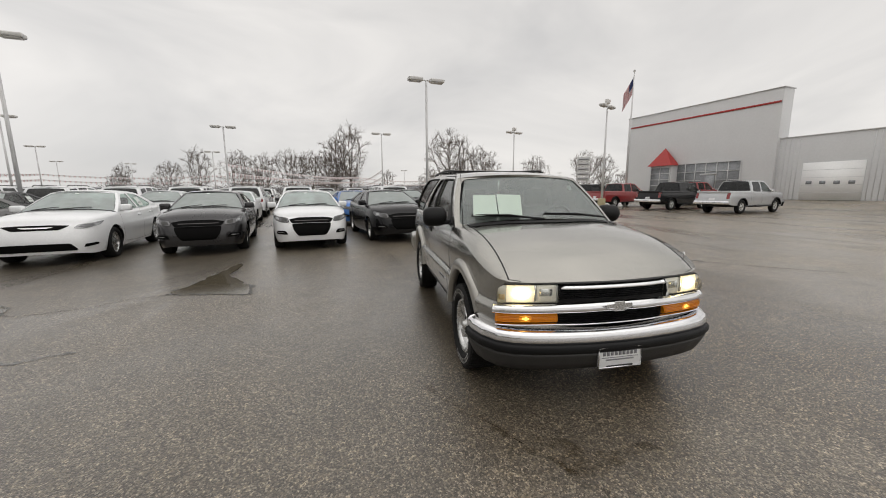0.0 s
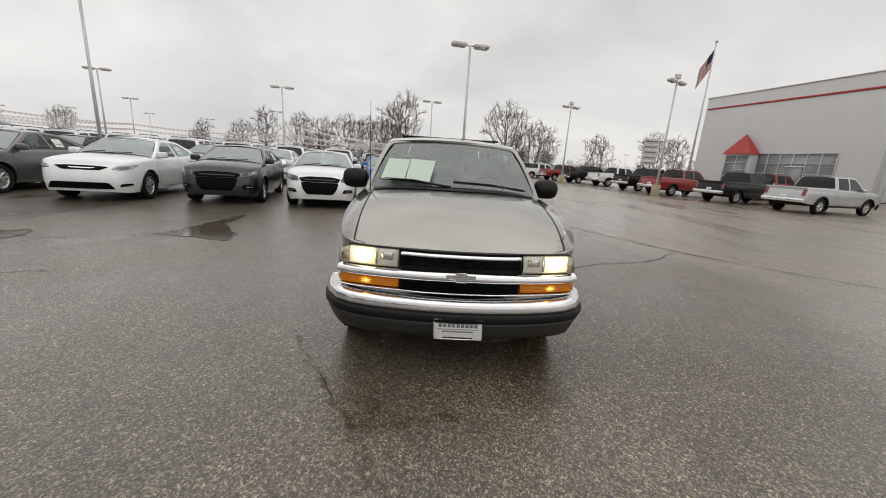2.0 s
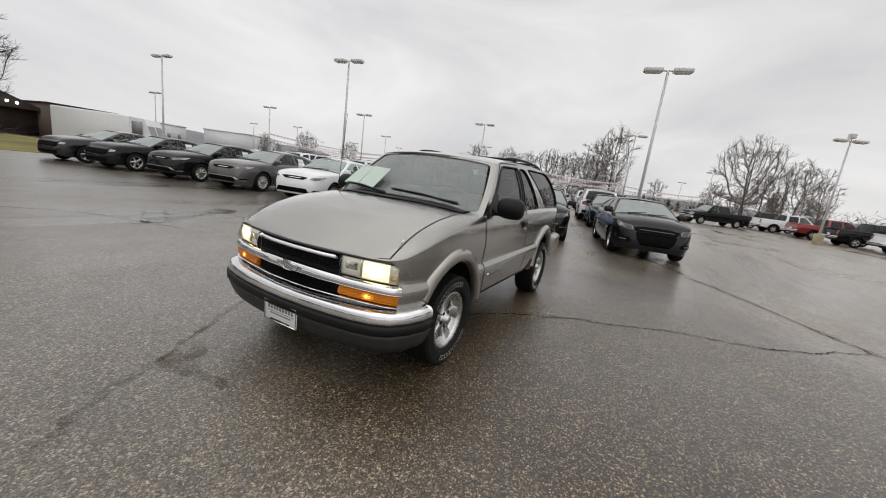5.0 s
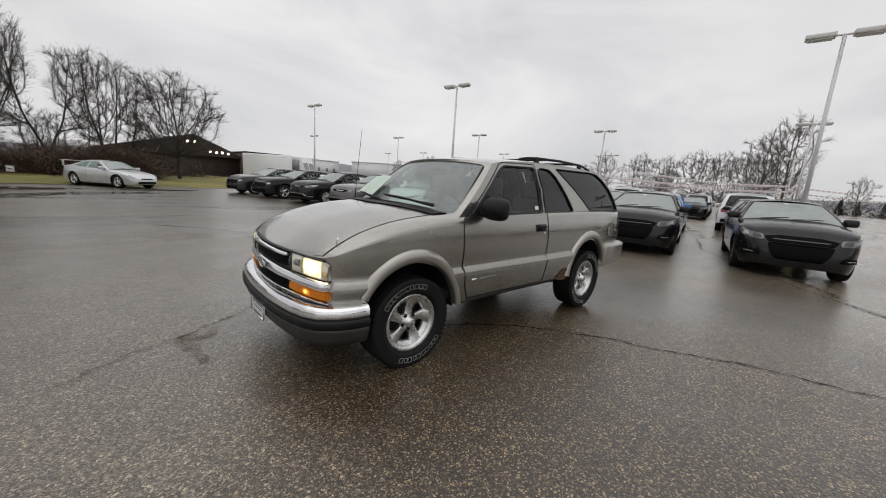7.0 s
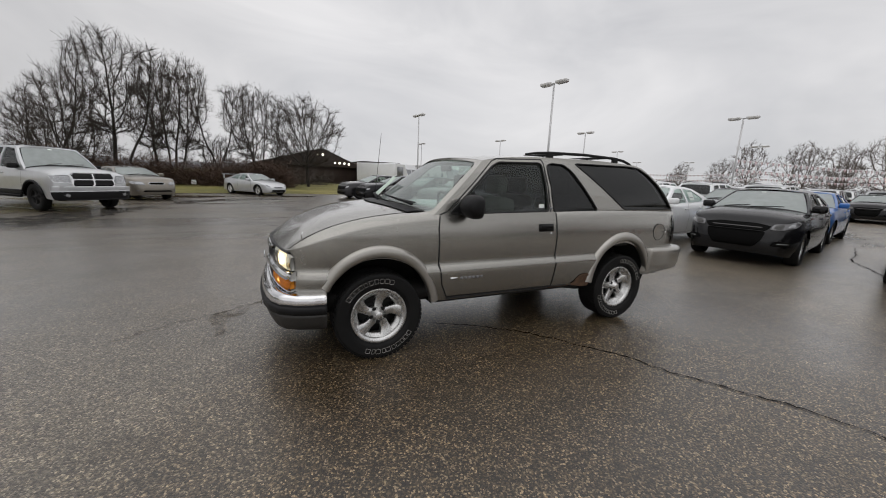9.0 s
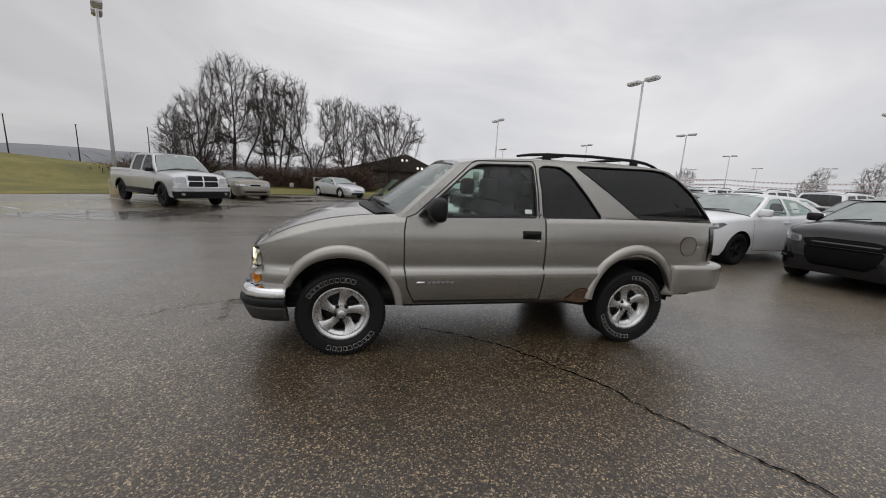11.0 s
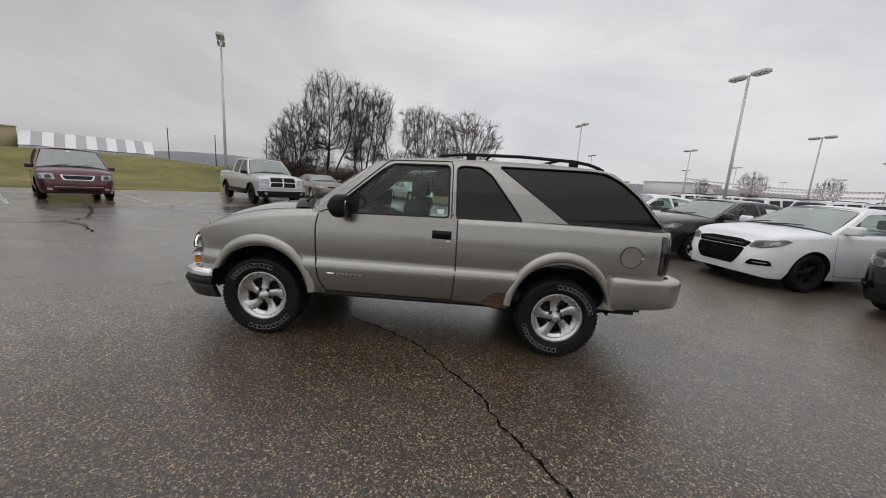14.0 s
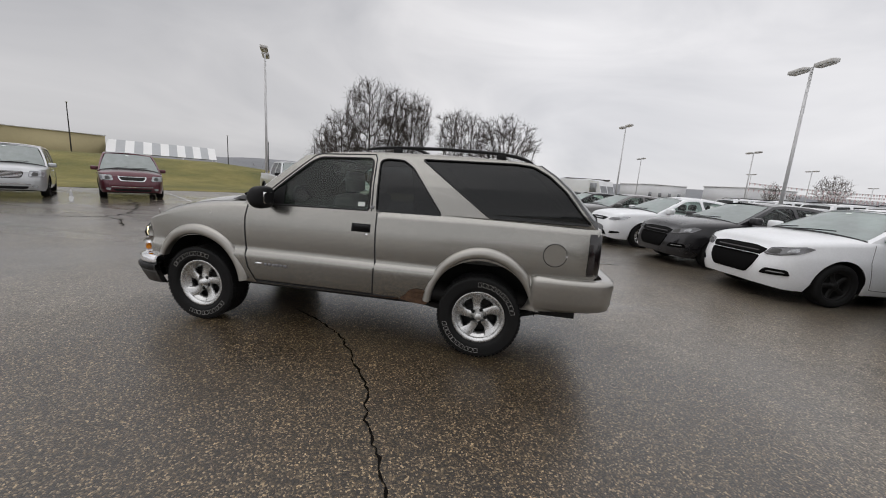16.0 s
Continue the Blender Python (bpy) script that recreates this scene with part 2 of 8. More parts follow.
WALL_WING = surface("grey_metal_siding", (0.65, 0.655, 0.66), 0.55, vary=0.05, scale=0.6)
TRIM_RED = surface("red_metal_trim", (0.42, 0.035, 0.03), 0.45, vary=0.08)
GARAGE_WHITE = surface("white_garage_door", (0.86, 0.86, 0.85), 0.5, vary=0.05, scale=1.0)
WIN_DARK = surface("dark_shop_glazing", (0.24, 0.25, 0.26), 0.12, vary=0.3, scale=0.7)
FRAME_LIGHT = surface("pale_window_frame", (0.60, 0.60, 0.60), 0.5, vary=0.06)
ROOF_WHITE = surface("white_membrane_roof", (0.74, 0.74, 0.74), 0.6, vary=0.05, scale=0.5)
WOOD_BROWN = surface("brown_barn_boards", (0.05, 0.033, 0.024), 0.85, vary=0.3, scale=1.2, bump=0.3, bump_scale=8)
ROOF_BROWN = surface("dark_brown_shingles", (0.035, 0.026, 0.021), 0.9, vary=0.3, scale=1.5, bump=0.4, bump_scale=12)
BRICK_DULL = surface("dull_brick", (0.12, 0.085, 0.07), 0.85, vary=0.2, scale=2)
TAN_WALL = surface("tan_block_wall", (0.42, 0.36, 0.21), 0.8, vary=0.06, scale=0.4)
CANVAS = surface("white_canvas", (0.75, 0.75, 0.74), 0.7, vary=0.05, scale=1)
CANVAS_GREY = surface("grey_canvas", (0.40, 0.41, 0.42), 0.7, vary=0.08, scale=1)
BARK = surface("wet_grey_brown_bark", (0.034, 0.029, 0.025), 0.9, vary=0.3, scale=3, bump=0.5, bump_scale=30)
TWIG = surface("winter_twigs", (0.052, 0.042, 0.035), 0.9, vary=0.25, scale=2)
# far twigs: a paler colour with the distance haze mixed in
TWIG_HAZED = surface("haze_paled_twigs", (0.135, 0.112, 0.098), 0.95, vary=0.2, scale=1)
BRUSH = surface("dry_brown_brush", (0.085, 0.052, 0.037), 0.95, vary=0.35, scale=1.5)
CONIFER = surface("dark_conifer", (0.05, 0.062, 0.045), 0.9, vary=0.3, scale=2)
# the hills' haze is painted on as a pale bluish base colour
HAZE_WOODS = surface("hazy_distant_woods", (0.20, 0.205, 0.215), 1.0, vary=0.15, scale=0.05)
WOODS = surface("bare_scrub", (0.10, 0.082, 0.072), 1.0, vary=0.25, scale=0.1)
PAINT_LINE = surface("worn_white_line_paint", (0.50, 0.50, 0.49), 0.6, vary=0.3, scale=6, dirt=(0.12, 0.12, 0.115), dirt_amount=0.8)
def silt_film(name, colour, most):
    """A thin patchy film of wet silt through which the ground shows."""
    m, nt, b = material(name)
    b.inputs["Base Color"].default_value = (*colour, 1)
    b.inputs["Roughness"].default_value = 0.7
    b.inputs["Specular IOR Level"].default_value = 0.2
    tc = nt.nodes.new("ShaderNodeTexCoord")
    spots = node(nt, "ShaderNodeTexNoise", Scale=9.0, Detail=8.0, Roughness=0.7)
    nt.links.new(tc.outputs["Object"], spots.inputs["Vector"])
    amount = ramp(nt, spots.outputs["Fac"], [(0.38, (0.0,) * 3), (0.62, (most,) * 3)])
    clear = nt.nodes.new("ShaderNodeBsdfTransparent")
    mx = nt.nodes.new("ShaderNodeMixShader")
    nt.links.new(amount, mx.inputs[0])
    nt.links.new(clear.outputs[0], mx.inputs[1])
    nt.links.new(b.outputs[0], mx.inputs[2])
    nt.links.new(mx.outputs[0], nt.nodes["Material Output"].inputs[0])
    return m


SILT = silt_film("wet_brown_silt", (0.066, 0.045, 0.022), 0.38)
SILT_DARK = silt_film("wet_dark_dirt", (0.030, 0.024, 0.016), 0.9)
CRACK = surface("open_crack", (0.007, 0.0062, 0.0055), 0.95, vary=0.4, scale=15, spec=0.05)
PENNANT_RED = surface("faded_pennant_red", (0.62, 0.47, 0.47), 0.8, vary=0.15)
PENNANT_WHITE = surface("pennant_white", (0.74, 0.73, 0.73), 0.8, vary=0.08)
FLAG_RED = surface("flag_red", (0.38, 0.04, 0.05), 0.8, vary=0.1)
FLAG_WHITE = surface("flag_white", (0.66, 0.65, 0.65), 0.8, vary=0.08)
FLAG_BLUE = surface("flag_blue", (0.02, 0.03, 0.10), 0.8, vary=0.1)
BULB_LIT = lamp_glow("lit_barn_bulb", (1.0, 0.93, 0.80), 4.0)


def asphalt():
    m, nt, b = material("wet_worn_asphalt")
    tc = nt.nodes.new("ShaderNodeTexCoord")
    at = tc.outputs["Object"]

    def tex(kind, **kw):
        t = node(nt, kind, **kw)
        nt.links.new(at, t.inputs["Vector"])
        return t

    stones = tex("ShaderNodeTexVoronoi", Scale=120.0)
    stones2 = tex("ShaderNodeTexVoronoi", Scale=64.0)
    patch = tex("ShaderNodeTexNoise", Scale=0.32, Detail=6.0, Roughness=0.6)
    mid = tex("ShaderNodeTexNoise", Scale=2.6, Detail=6.0, Roughness=0.62)
    # single stones, grey to tan, in a dark binder
    sep = nt.nodes.new("ShaderNodeSeparateColor")
    nt.links.new(stones.outputs["Color"], sep.inputs[0])
    grain = ramp(nt, sep.outputs[0], [(0.0, (0.046, 0.037, 0.027)), (0.45, (0.104, 0.087, 0.065)), (0.8, (0.192, 0.163, 0.124)), (1.0, (0.38, 0.33, 0.258))])
    sep2 = nt.nodes.new("ShaderNodeSeparateColor")
    nt.links.new(stones2.outputs["Color"], sep2.inputs[0])
    grain2 = ramp(nt, sep2.outputs[1], [(0.0, (0.62, 0.62, 0.62)), (0.7, (1.0, 1.0, 1.0)), (1.0, (1.5, 1.46, 1.36))])
    mul = nt.nodes.new("ShaderNodeMix")
    mul.data_type, mul.blend_type, mul.inputs["Factor"].default_value = "RGBA", "MULTIPLY", 1.0
    nt.links.new(grain, mul.inputs["A"])
    nt.links.new(grain2, mul.inputs["B"])
    tone = ramp(nt, mid.outputs["Fac"], [(0.3, (0.82, 0.82, 0.82)), (0.7, (1.16, 1.15, 1.13))])
    mul2 = nt.nodes.new("ShaderNodeMix")
    mul2.data_type, mul2.blend_type, mul2.inputs["Factor"].default_value = "RGBA", "MULTIPLY", 1.0
    nt.links.new(mul.outputs["Result"], mul2.inputs["A"])
    nt.links.new(tone, mul2.inputs["B"])
    wet = ramp(nt, patch.outputs["Fac"], [(0.40, (1.14, 1.13, 1.12)), (0.62, (0.80, 0.79, 0.77))])
    mul3 = nt.nodes.new("ShaderNodeMix")
    mul3.data_type, mul3.blend_type, mul3.inputs["Factor"].default_value = "RGBA", "MULTIPLY", 1.0
    nt.links.new(mul2.outputs["Result"], mul3.inputs["A"])
    nt.links.new(wet, mul3.inputs["B"])
    # ragged-rimmed brown soaked stain round the truck, darkened further for its shade
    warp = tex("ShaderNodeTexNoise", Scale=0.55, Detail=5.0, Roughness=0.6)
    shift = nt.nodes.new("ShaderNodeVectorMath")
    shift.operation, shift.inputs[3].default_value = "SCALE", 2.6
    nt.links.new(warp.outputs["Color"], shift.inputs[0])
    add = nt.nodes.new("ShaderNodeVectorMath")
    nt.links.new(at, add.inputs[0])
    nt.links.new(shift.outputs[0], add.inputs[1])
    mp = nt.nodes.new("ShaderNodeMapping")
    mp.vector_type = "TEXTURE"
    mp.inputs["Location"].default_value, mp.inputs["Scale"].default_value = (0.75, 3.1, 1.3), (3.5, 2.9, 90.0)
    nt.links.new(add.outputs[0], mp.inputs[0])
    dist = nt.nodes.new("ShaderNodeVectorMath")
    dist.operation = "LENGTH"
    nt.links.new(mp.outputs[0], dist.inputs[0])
    soak_shade = ramp(nt, dist.outputs["Value"], [(0.72, (1, 1, 1)), (1.0, (0, 0, 0))])
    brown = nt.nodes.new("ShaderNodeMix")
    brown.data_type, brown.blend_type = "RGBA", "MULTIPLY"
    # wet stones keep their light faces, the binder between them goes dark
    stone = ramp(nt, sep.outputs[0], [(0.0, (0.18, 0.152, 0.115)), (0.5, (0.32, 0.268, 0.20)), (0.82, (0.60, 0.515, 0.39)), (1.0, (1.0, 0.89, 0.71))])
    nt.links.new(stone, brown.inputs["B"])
    nt.links.new(soak_shade, brown.inputs["Factor"])
    # paler towards the showroom, darker by the grass: sky sheen put into the colour
    sheen_dot = nt.nodes.new("ShaderNodeVectorMath")
    sheen_dot.operation, sheen_dot.inputs[1].default_value = "DOT_PRODUCT", (-0.025, 0.043, 0.0)
    nt.links.new(add.outputs[0], sheen_dot.inputs[0])
    sheen_pos = nt.nodes.new("ShaderNodeMath")
    sheen_pos.inputs[1].default_value = 0.4
    nt.links.new(sheen_dot.outputs["Value"], sheen_pos.inputs[0])
    # tone steps of that painted sheen, multiplied into the asphalt colour
    worn = ramp(nt, sheen_pos.outputs[0], [(0.05, (0.78, 0.78, 0.78)), (0.32, (0.90, 0.90, 0.90)), (0.48, (1.0, 1.0, 1.0)), (0.65, (1.18, 1.17, 1.15)), (1.0, (1.55, 1.53, 1.50))])
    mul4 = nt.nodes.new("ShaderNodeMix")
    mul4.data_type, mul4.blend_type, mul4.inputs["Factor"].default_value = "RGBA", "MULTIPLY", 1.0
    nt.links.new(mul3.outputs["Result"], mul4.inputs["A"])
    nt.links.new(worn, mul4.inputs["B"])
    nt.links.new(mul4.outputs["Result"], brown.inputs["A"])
    # rainwater has run together on the low ground and stands as a smooth film
    below = nt.nodes.new("ShaderNodeMapping")
    below.vector_type = "TEXTURE"
    below.inputs["Location"].default_value, below.inputs["Scale"].default_value = (1.3, 1.22, 1.3), (2.45, 1.22, 90.0)
    nt.links.new(add.outputs[0], below.inputs[0])
    away = nt.nodes.new("ShaderNodeVectorMath")
    away.operation = "LENGTH"
    nt.links.new(below.outputs[0], away.inputs[0])
    drench = ramp(nt, away.outputs["Value"], [(0.70, (1, 1, 1)), (1.02, (0, 0, 0))])
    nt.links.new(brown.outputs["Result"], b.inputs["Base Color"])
    # long streaks where water creeps over the lot
    lane = nt.nodes.new("ShaderNodeMapping")
    lane.inputs["Rotation"].default_value, lane.inputs["Scale"].default_value = (0, 0, radians(38)), (0.16, 0.62, 1.0)
    nt.links.new(at, lane.inputs[0])
    creep = node(nt, "ShaderNodeTexNoise", Scale=1.0, Detail=7.0, Roughness=0.62, Distortion=0.5)
    nt.links.new(lane.outputs[0], creep.inputs["Vector"])
    streak = ramp(nt, creep.outputs["Fac"], [(0.50, (0, 0, 0)), (0.60, (1, 1, 1))])
    rough = ramp(nt, patch.outputs["Fac"], [(0.40, (0.46, 0.46, 0.46)), (0.64, (0.28, 0.28, 0.28))])
    nt.links.new(rough, b.inputs["Roughness"])
    b.inputs["Specular IOR Level"].default_value = 0.40
    film = ramp(nt, patch.outputs["Fac"], [(0.36, (0.68, 0.68, 0.68)), (0.60, (1.0, 1.0, 1.0))])
    # standing film of rainwater in front of the minivans and along the grass edge
    pool = nt.nodes.new("ShaderNodeMapping")
    pool.vector_type = "TEXTURE"
    pool.inputs["Location"].default_value, pool.inputs["Rotation"].default_value, pool.inputs["Scale"].default_value = (14.2, -6.6, 1.3), (0, 0, radians(-127)), (9.0, 3.2, 90.0)
    nt.links.new(add.outputs[0], pool.inputs[0])
    reach = nt.nodes.new("ShaderNodeVectorMath")
    reach.operation = "LENGTH"
    nt.links.new(pool.outputs[0], reach.inputs[0])
    near = ramp(nt, reach.outputs["Value"], [(0.55, (1, 1, 1)), (1.0, (0, 0, 0))])
    spot = ramp(nt, warp.outputs["Fac"], [(0.36, (0, 0, 0)), (0.44, (1, 1, 1))])
    flood = nt.nodes.new("ShaderNodeMath")
    flood.operation = "MULTIPLY"
    nt.links.new(near, flood.inputs[0])
    nt.links.new(spot, flood.inputs[1])
    over = nt.nodes.new("ShaderNodeMath")
    over.operation = "MAXIMUM"
    wetter = nt.nodes.new("ShaderNodeMath")
    wetter.operation = "MAXIMUM"
    runs = nt.nodes.new("ShaderNodeMath")
    runs.operation = "MAXIMUM"
    nt.links.new(film, runs.inputs[0])
    nt.links.new(streak, runs.inputs[1])
    soaked = nt.nodes.new("ShaderNodeMath")
    soaked.operation = "MAXIMUM"
    nt.links.new(runs.outputs[0], soaked.inputs[0])
    nt.links.new(drench, soaked.inputs[1])
    nt.links.new(soaked.outputs[0], wetter.inputs[0])
    damp = ramp(nt, soak_shade, [(0.0, (0, 0, 0)), (1.0, (0.7, 0.7, 0.7))])
    nt.links.new(damp, wetter.inputs[1])
    nt.links.new(wetter.outputs[0], over.inputs[0])
    nt.links.new(flood.outputs[0], over.inputs[1])
    nt.links.new(over.outputs[0], b.inputs["Coat Weight"])
    smooth = ramp(nt, flood.outputs[0], [(0.0, (0.26, 0.26, 0.26)), (1.0, (0.03, 0.03, 0.03))])
    sleek = ramp(nt, streak, [(0.0, (1, 1, 1)), (1.0, (0.42, 0.42, 0.42))])
    calm = ramp(nt, drench, [(0.0, (1, 1, 1)), (1.0, (0.5, 0.5, 0.5))])
    even = nt.nodes.new("ShaderNodeMath")
    even.operation = "MULTIPLY"
    nt.links.new(smooth, even.inputs[0])
    nt.links.new(sleek, even.inputs[1])
    flat = nt.nodes.new("ShaderNodeMath")
    flat.operation = "MULTIPLY"
    nt.links.new(even.outputs[0], flat.inputs[0])
    nt.links.new(calm, flat.inputs[1])
    nt.links.new(flat.outputs[0], b.inputs["Coat Roughness"])
    b.inputs["Coat IOR"].default_value = 1.44
    bump = node(nt, "ShaderNodeBump", Strength=0.55, Distance=0.004)
    nt.links.new(stones.outputs["Distance"], bump.inputs["Height"])
    bump.invert = True
    nt.links.new(bump.outputs[0], b.inputs["Normal"])
    skin = node(nt, "ShaderNodeBump", Strength=0.22, Distance=0.004)
    skin.invert = True
    nt.links.new(stones.outputs["Distance"], skin.inputs["Height"])
    nt.links.new(skin.outputs[0], b.inputs["Coat Normal"])
    return m


def grass_material():
    m, nt, b = material("winter_grass")
    tc = nt.nodes.new("ShaderNodeTexCoord")
    a = node(nt, "ShaderNodeTexNoise", Scale=0.25, Detail=6.0, Roughness=0.65)
    c = node(nt, "ShaderNodeTexNoise", Scale=9.0, Detail=6.0, Roughness=0.7)
    for n in (a, c):
        nt.links.new(tc.outputs["Object"], n.inputs["Vector"])
    colour = ramp(nt, a.outputs["Fac"], [(0.3, (0.095, 0.100, 0.022)), (0.5, (0.165, 0.148, 0.036)), (0.72, (0.285, 0.235, 0.075))])
    tone = ramp(nt, c.outputs["Fac"], [(0.3, (0.62, 0.62, 0.62)), (0.7, (1.3, 1.3, 1.3))])
    mul = nt.nodes.new("ShaderNodeMix")
    mul.data_type, mul.blend_type, mul.inputs["Factor"].default_value = "RGBA", "MULTIPLY", 1.0
    nt.links.new(colour, mul.inputs["A"])
    nt.links.new(tone, mul.inputs["B"])
    nt.links.new(mul.outputs["Result"], b.inputs["Base Color"])
    b.inputs["Roughness"].default_value = 0.9
    bp = node(nt, "ShaderNodeBump", Strength=0.8, Distance=0.05)
    nt.links.new(c.outputs["Fac"], bp.inputs["Height"])
    nt.links.new(bp.outputs[0], b.inputs["Normal"])
    return m


def water_material():
    m, nt, b = material("rain_puddle")
    b.inputs["Base Color"].default_value = (0.085, 0.072, 0.05, 1)
    b.inputs["Roughness"].default_value = 0.06
    tc = nt.nodes.new("ShaderNodeTexCoord")
    r = node(nt, "ShaderNodeTexNoise", Scale=7.0, Detail=3.0)
    nt.links.new(tc.outputs["Object"], r.inputs["Vector"])
    bp = node(nt, "ShaderNodeBump", Strength=0.05, Distance=0.01)
    nt.links.new(r.outputs["Fac"], bp.inputs["Height"])
    nt.links.new(bp.outputs[0], b.inputs["Normal"])
    return m


def runoff_material():
    """A film of clear water: the asphalt shows through, broken at its edges."""
    m, nt, b = material("rainwater_film")
    b.inputs["Base Color"].default_value, b.inputs["Roughness"].default_value = (0.10, 0.095, 0.088, 1), 0.10
    tc = nt.nodes.new("ShaderNodeTexCoord")
    spots = node(nt, "ShaderNodeTexNoise", Scale=3.0, Detail=6.0, Roughness=0.65)
    nt.links.new(tc.outputs["Object"], spots.inputs["Vector"])
    amount = ramp(nt, spots.outputs["Fac"], [(0.36, (0.0,) * 3), (0.54, (0.9,) * 3)])
    clear = nt.nodes.new("ShaderNodeBsdfTransparent")
    mx = nt.nodes.new("ShaderNodeMixShader")
    nt.links.new(amount, mx.inputs[0])
    nt.links.new(clear.outputs[0], mx.inputs[1])
    nt.links.new(b.outputs[0], mx.inputs[2])
    nt.links.new(mx.outputs[0], nt.nodes["Material Output"].inputs[0])
    return m


ASPHALT, GRASS, WATER, RUNOFF = asphalt(), grass_material(), water_material(), runoff_material()
WET_ASPHALT = surface("soaked_asphalt", (0.045, 0.042, 0.036), 0.3, vary=0.5, scale=14, bump=0.5, bump_scale=95)


# ---- mesh helpers ----
def mesh_of(name, verts, faces, smooth=True):
    me = bpy.data.meshes.new(name)
    me.from_pydata([tuple(float(c) for c in v) for v in verts], [], faces)
    me.validate()
    if smooth:
        me.polygons.foreach_set("use_smooth", [True] * len(me.polygons))
    me.update()
    return me


def part(name, geo, mat, parent, label="", smooth=True, at=None, mirror=False):
    """One mesh object under a thing or a part. geo: a bmesh, a mesh or a (verts, faces) pair."""
    if isinstance(geo, bmesh.types.BMesh):
        me = bpy.data.meshes.new(name)
        geo.to_mesh(me)
        geo.free()
        if smooth:
            me.polygons.foreach_set("use_smooth", [True] * len(me.polygons))
    elif isinstance(geo, bpy.types.Mesh):
        me = geo
    else:
        verts, faces = geo
        if mirror:
            verts = [(v[0], -v[1], v[2]) for v in verts]
            faces = [tuple(reversed(f)) for f in faces]
        me = mesh_of(name, verts, faces, smooth)
    if mat is not None and not me.materials:
        me.materials.append(mat)
    ob = new(name, me)
    ob.parent = parent
    if at is not None:
        ob.matrix_basis = at
    if label:
        ob["label"] = label
    return ob


def thing(name, at, label, category, group="", kind=""):
    ob = new(name)
    ob.empty_display_size = 0.2
    ob.matrix_basis = at
    return tagged(ob, label, category, group, kind)


def join(*pieces):
    verts, faces = [], []
    for v, f in pieces:
        k = len(verts)
        verts += [tuple(p) for p in v]
        faces += [tuple(i + k for i in q) for q in f]
    return verts, faces


def moved(geo, m):
    v, f = geo
    return [tuple(m @ Vector(p)) for p in v], f


def box(x0, x1, y0, y1, z0, z1, bevel=0.0, seg=2):
    """A box with rounded edges, as (verts, faces)."""
    bm = bmesh.new()
    bmesh.ops.create_cube(bm, size=1.0)
    for v in bm.verts:
        v.co = ((x0 + x1) / 2 + v.co.x * (x1 - x0), (y0 + y1) / 2 + v.co.y * (y1 - y0), (z0 + z1) / 2 + v.co.z * (z1 - z0))
    if bevel:
        bmesh.ops.bevel(bm, geom=list(bm.edges), offset=min(bevel, 0.45 * min(x1 - x0, y1 - y0, z1 - z0)), segments=seg, affect="EDGES", profile=0.6)
    bm.verts.index_update()
    out = [tuple(v.co) for v in bm.verts], [tuple(v.index for v in f.verts) for f in bm.faces]
    bm.free()
    return out


def lathe(profile, n=32, axis="y"):
    """Turn (radius, along) pairs round an axis."""
    v, f = [], []
    for r, h in profile:
        for i in range(n):
            a = 2 * math.pi * i / n
            c, s = r * math.cos(a), r * math.sin(a)
            v.append((c, h, s) if axis == "y" else (c, s, h) if axis == "z" else (h, c, s))
    for j in range(len(profile) - 1):
        for i in range(n):
            k = (i + 1) % n
            f.append((j * n + i, j * n + k, (j + 1) * n + k, (j + 1) * n + i))
    return v, f


def tube(points, radius, n=6, close=True):
    """A round bar through points; radius a number or one per point."""
    pts = [Vector(p) for p in points]
    rad = radius if isinstance(radius, (list, tuple)) else [radius] * len(pts)
    v, f = [], []
    for i, p in enumerate(pts):
        d = (pts[min(i + 1, len(pts) - 1)] - pts[max(i - 1, 0)]).normalized()
        a = d.orthogonal().normalized() if abs(d.z) > 0.95 else d.cross(Vector((0, 0, 1))).normalized()
        b = d.cross(a)
        for k in range(n):
            w = 2 * math.pi * k / n
            v.append(tuple(p + rad[i] * (math.cos(w) * a + math.sin(w) * b)))
    for i in range(len(pts) - 1):
        for k in range(n):
            q = (k + 1) % n
            f.append((i * n + k, i * n + q, (i + 1) * n + q, (i + 1) * n + k))
    if close:
        f.append(tuple(reversed(range(n))))
        f.append(tuple(range((len(pts) - 1) * n, len(pts) * n)))
    return v, f


def grid(rows, flip=False):
    """A sheet through rows of points of equal length; collapsed cells are left out."""
    n = len(rows[0])
    v = [tuple(p) for r in rows for p in r]
    f = []
    for i in range(len(rows) - 1):
        for j in range(n - 1):
            q = (i * n + j, i * n + j + 1, (i + 1) * n + j + 1, (i + 1) * n + j)
            keep = []
            for k in q:
                if all((Vector(v[k]) - Vector(v[m])).length > 1e-5 for m in keep):
                    keep.append(k)
            if len(keep) > 2:
                f.append(tuple(reversed(keep)) if flip else tuple(keep))
    return v, f


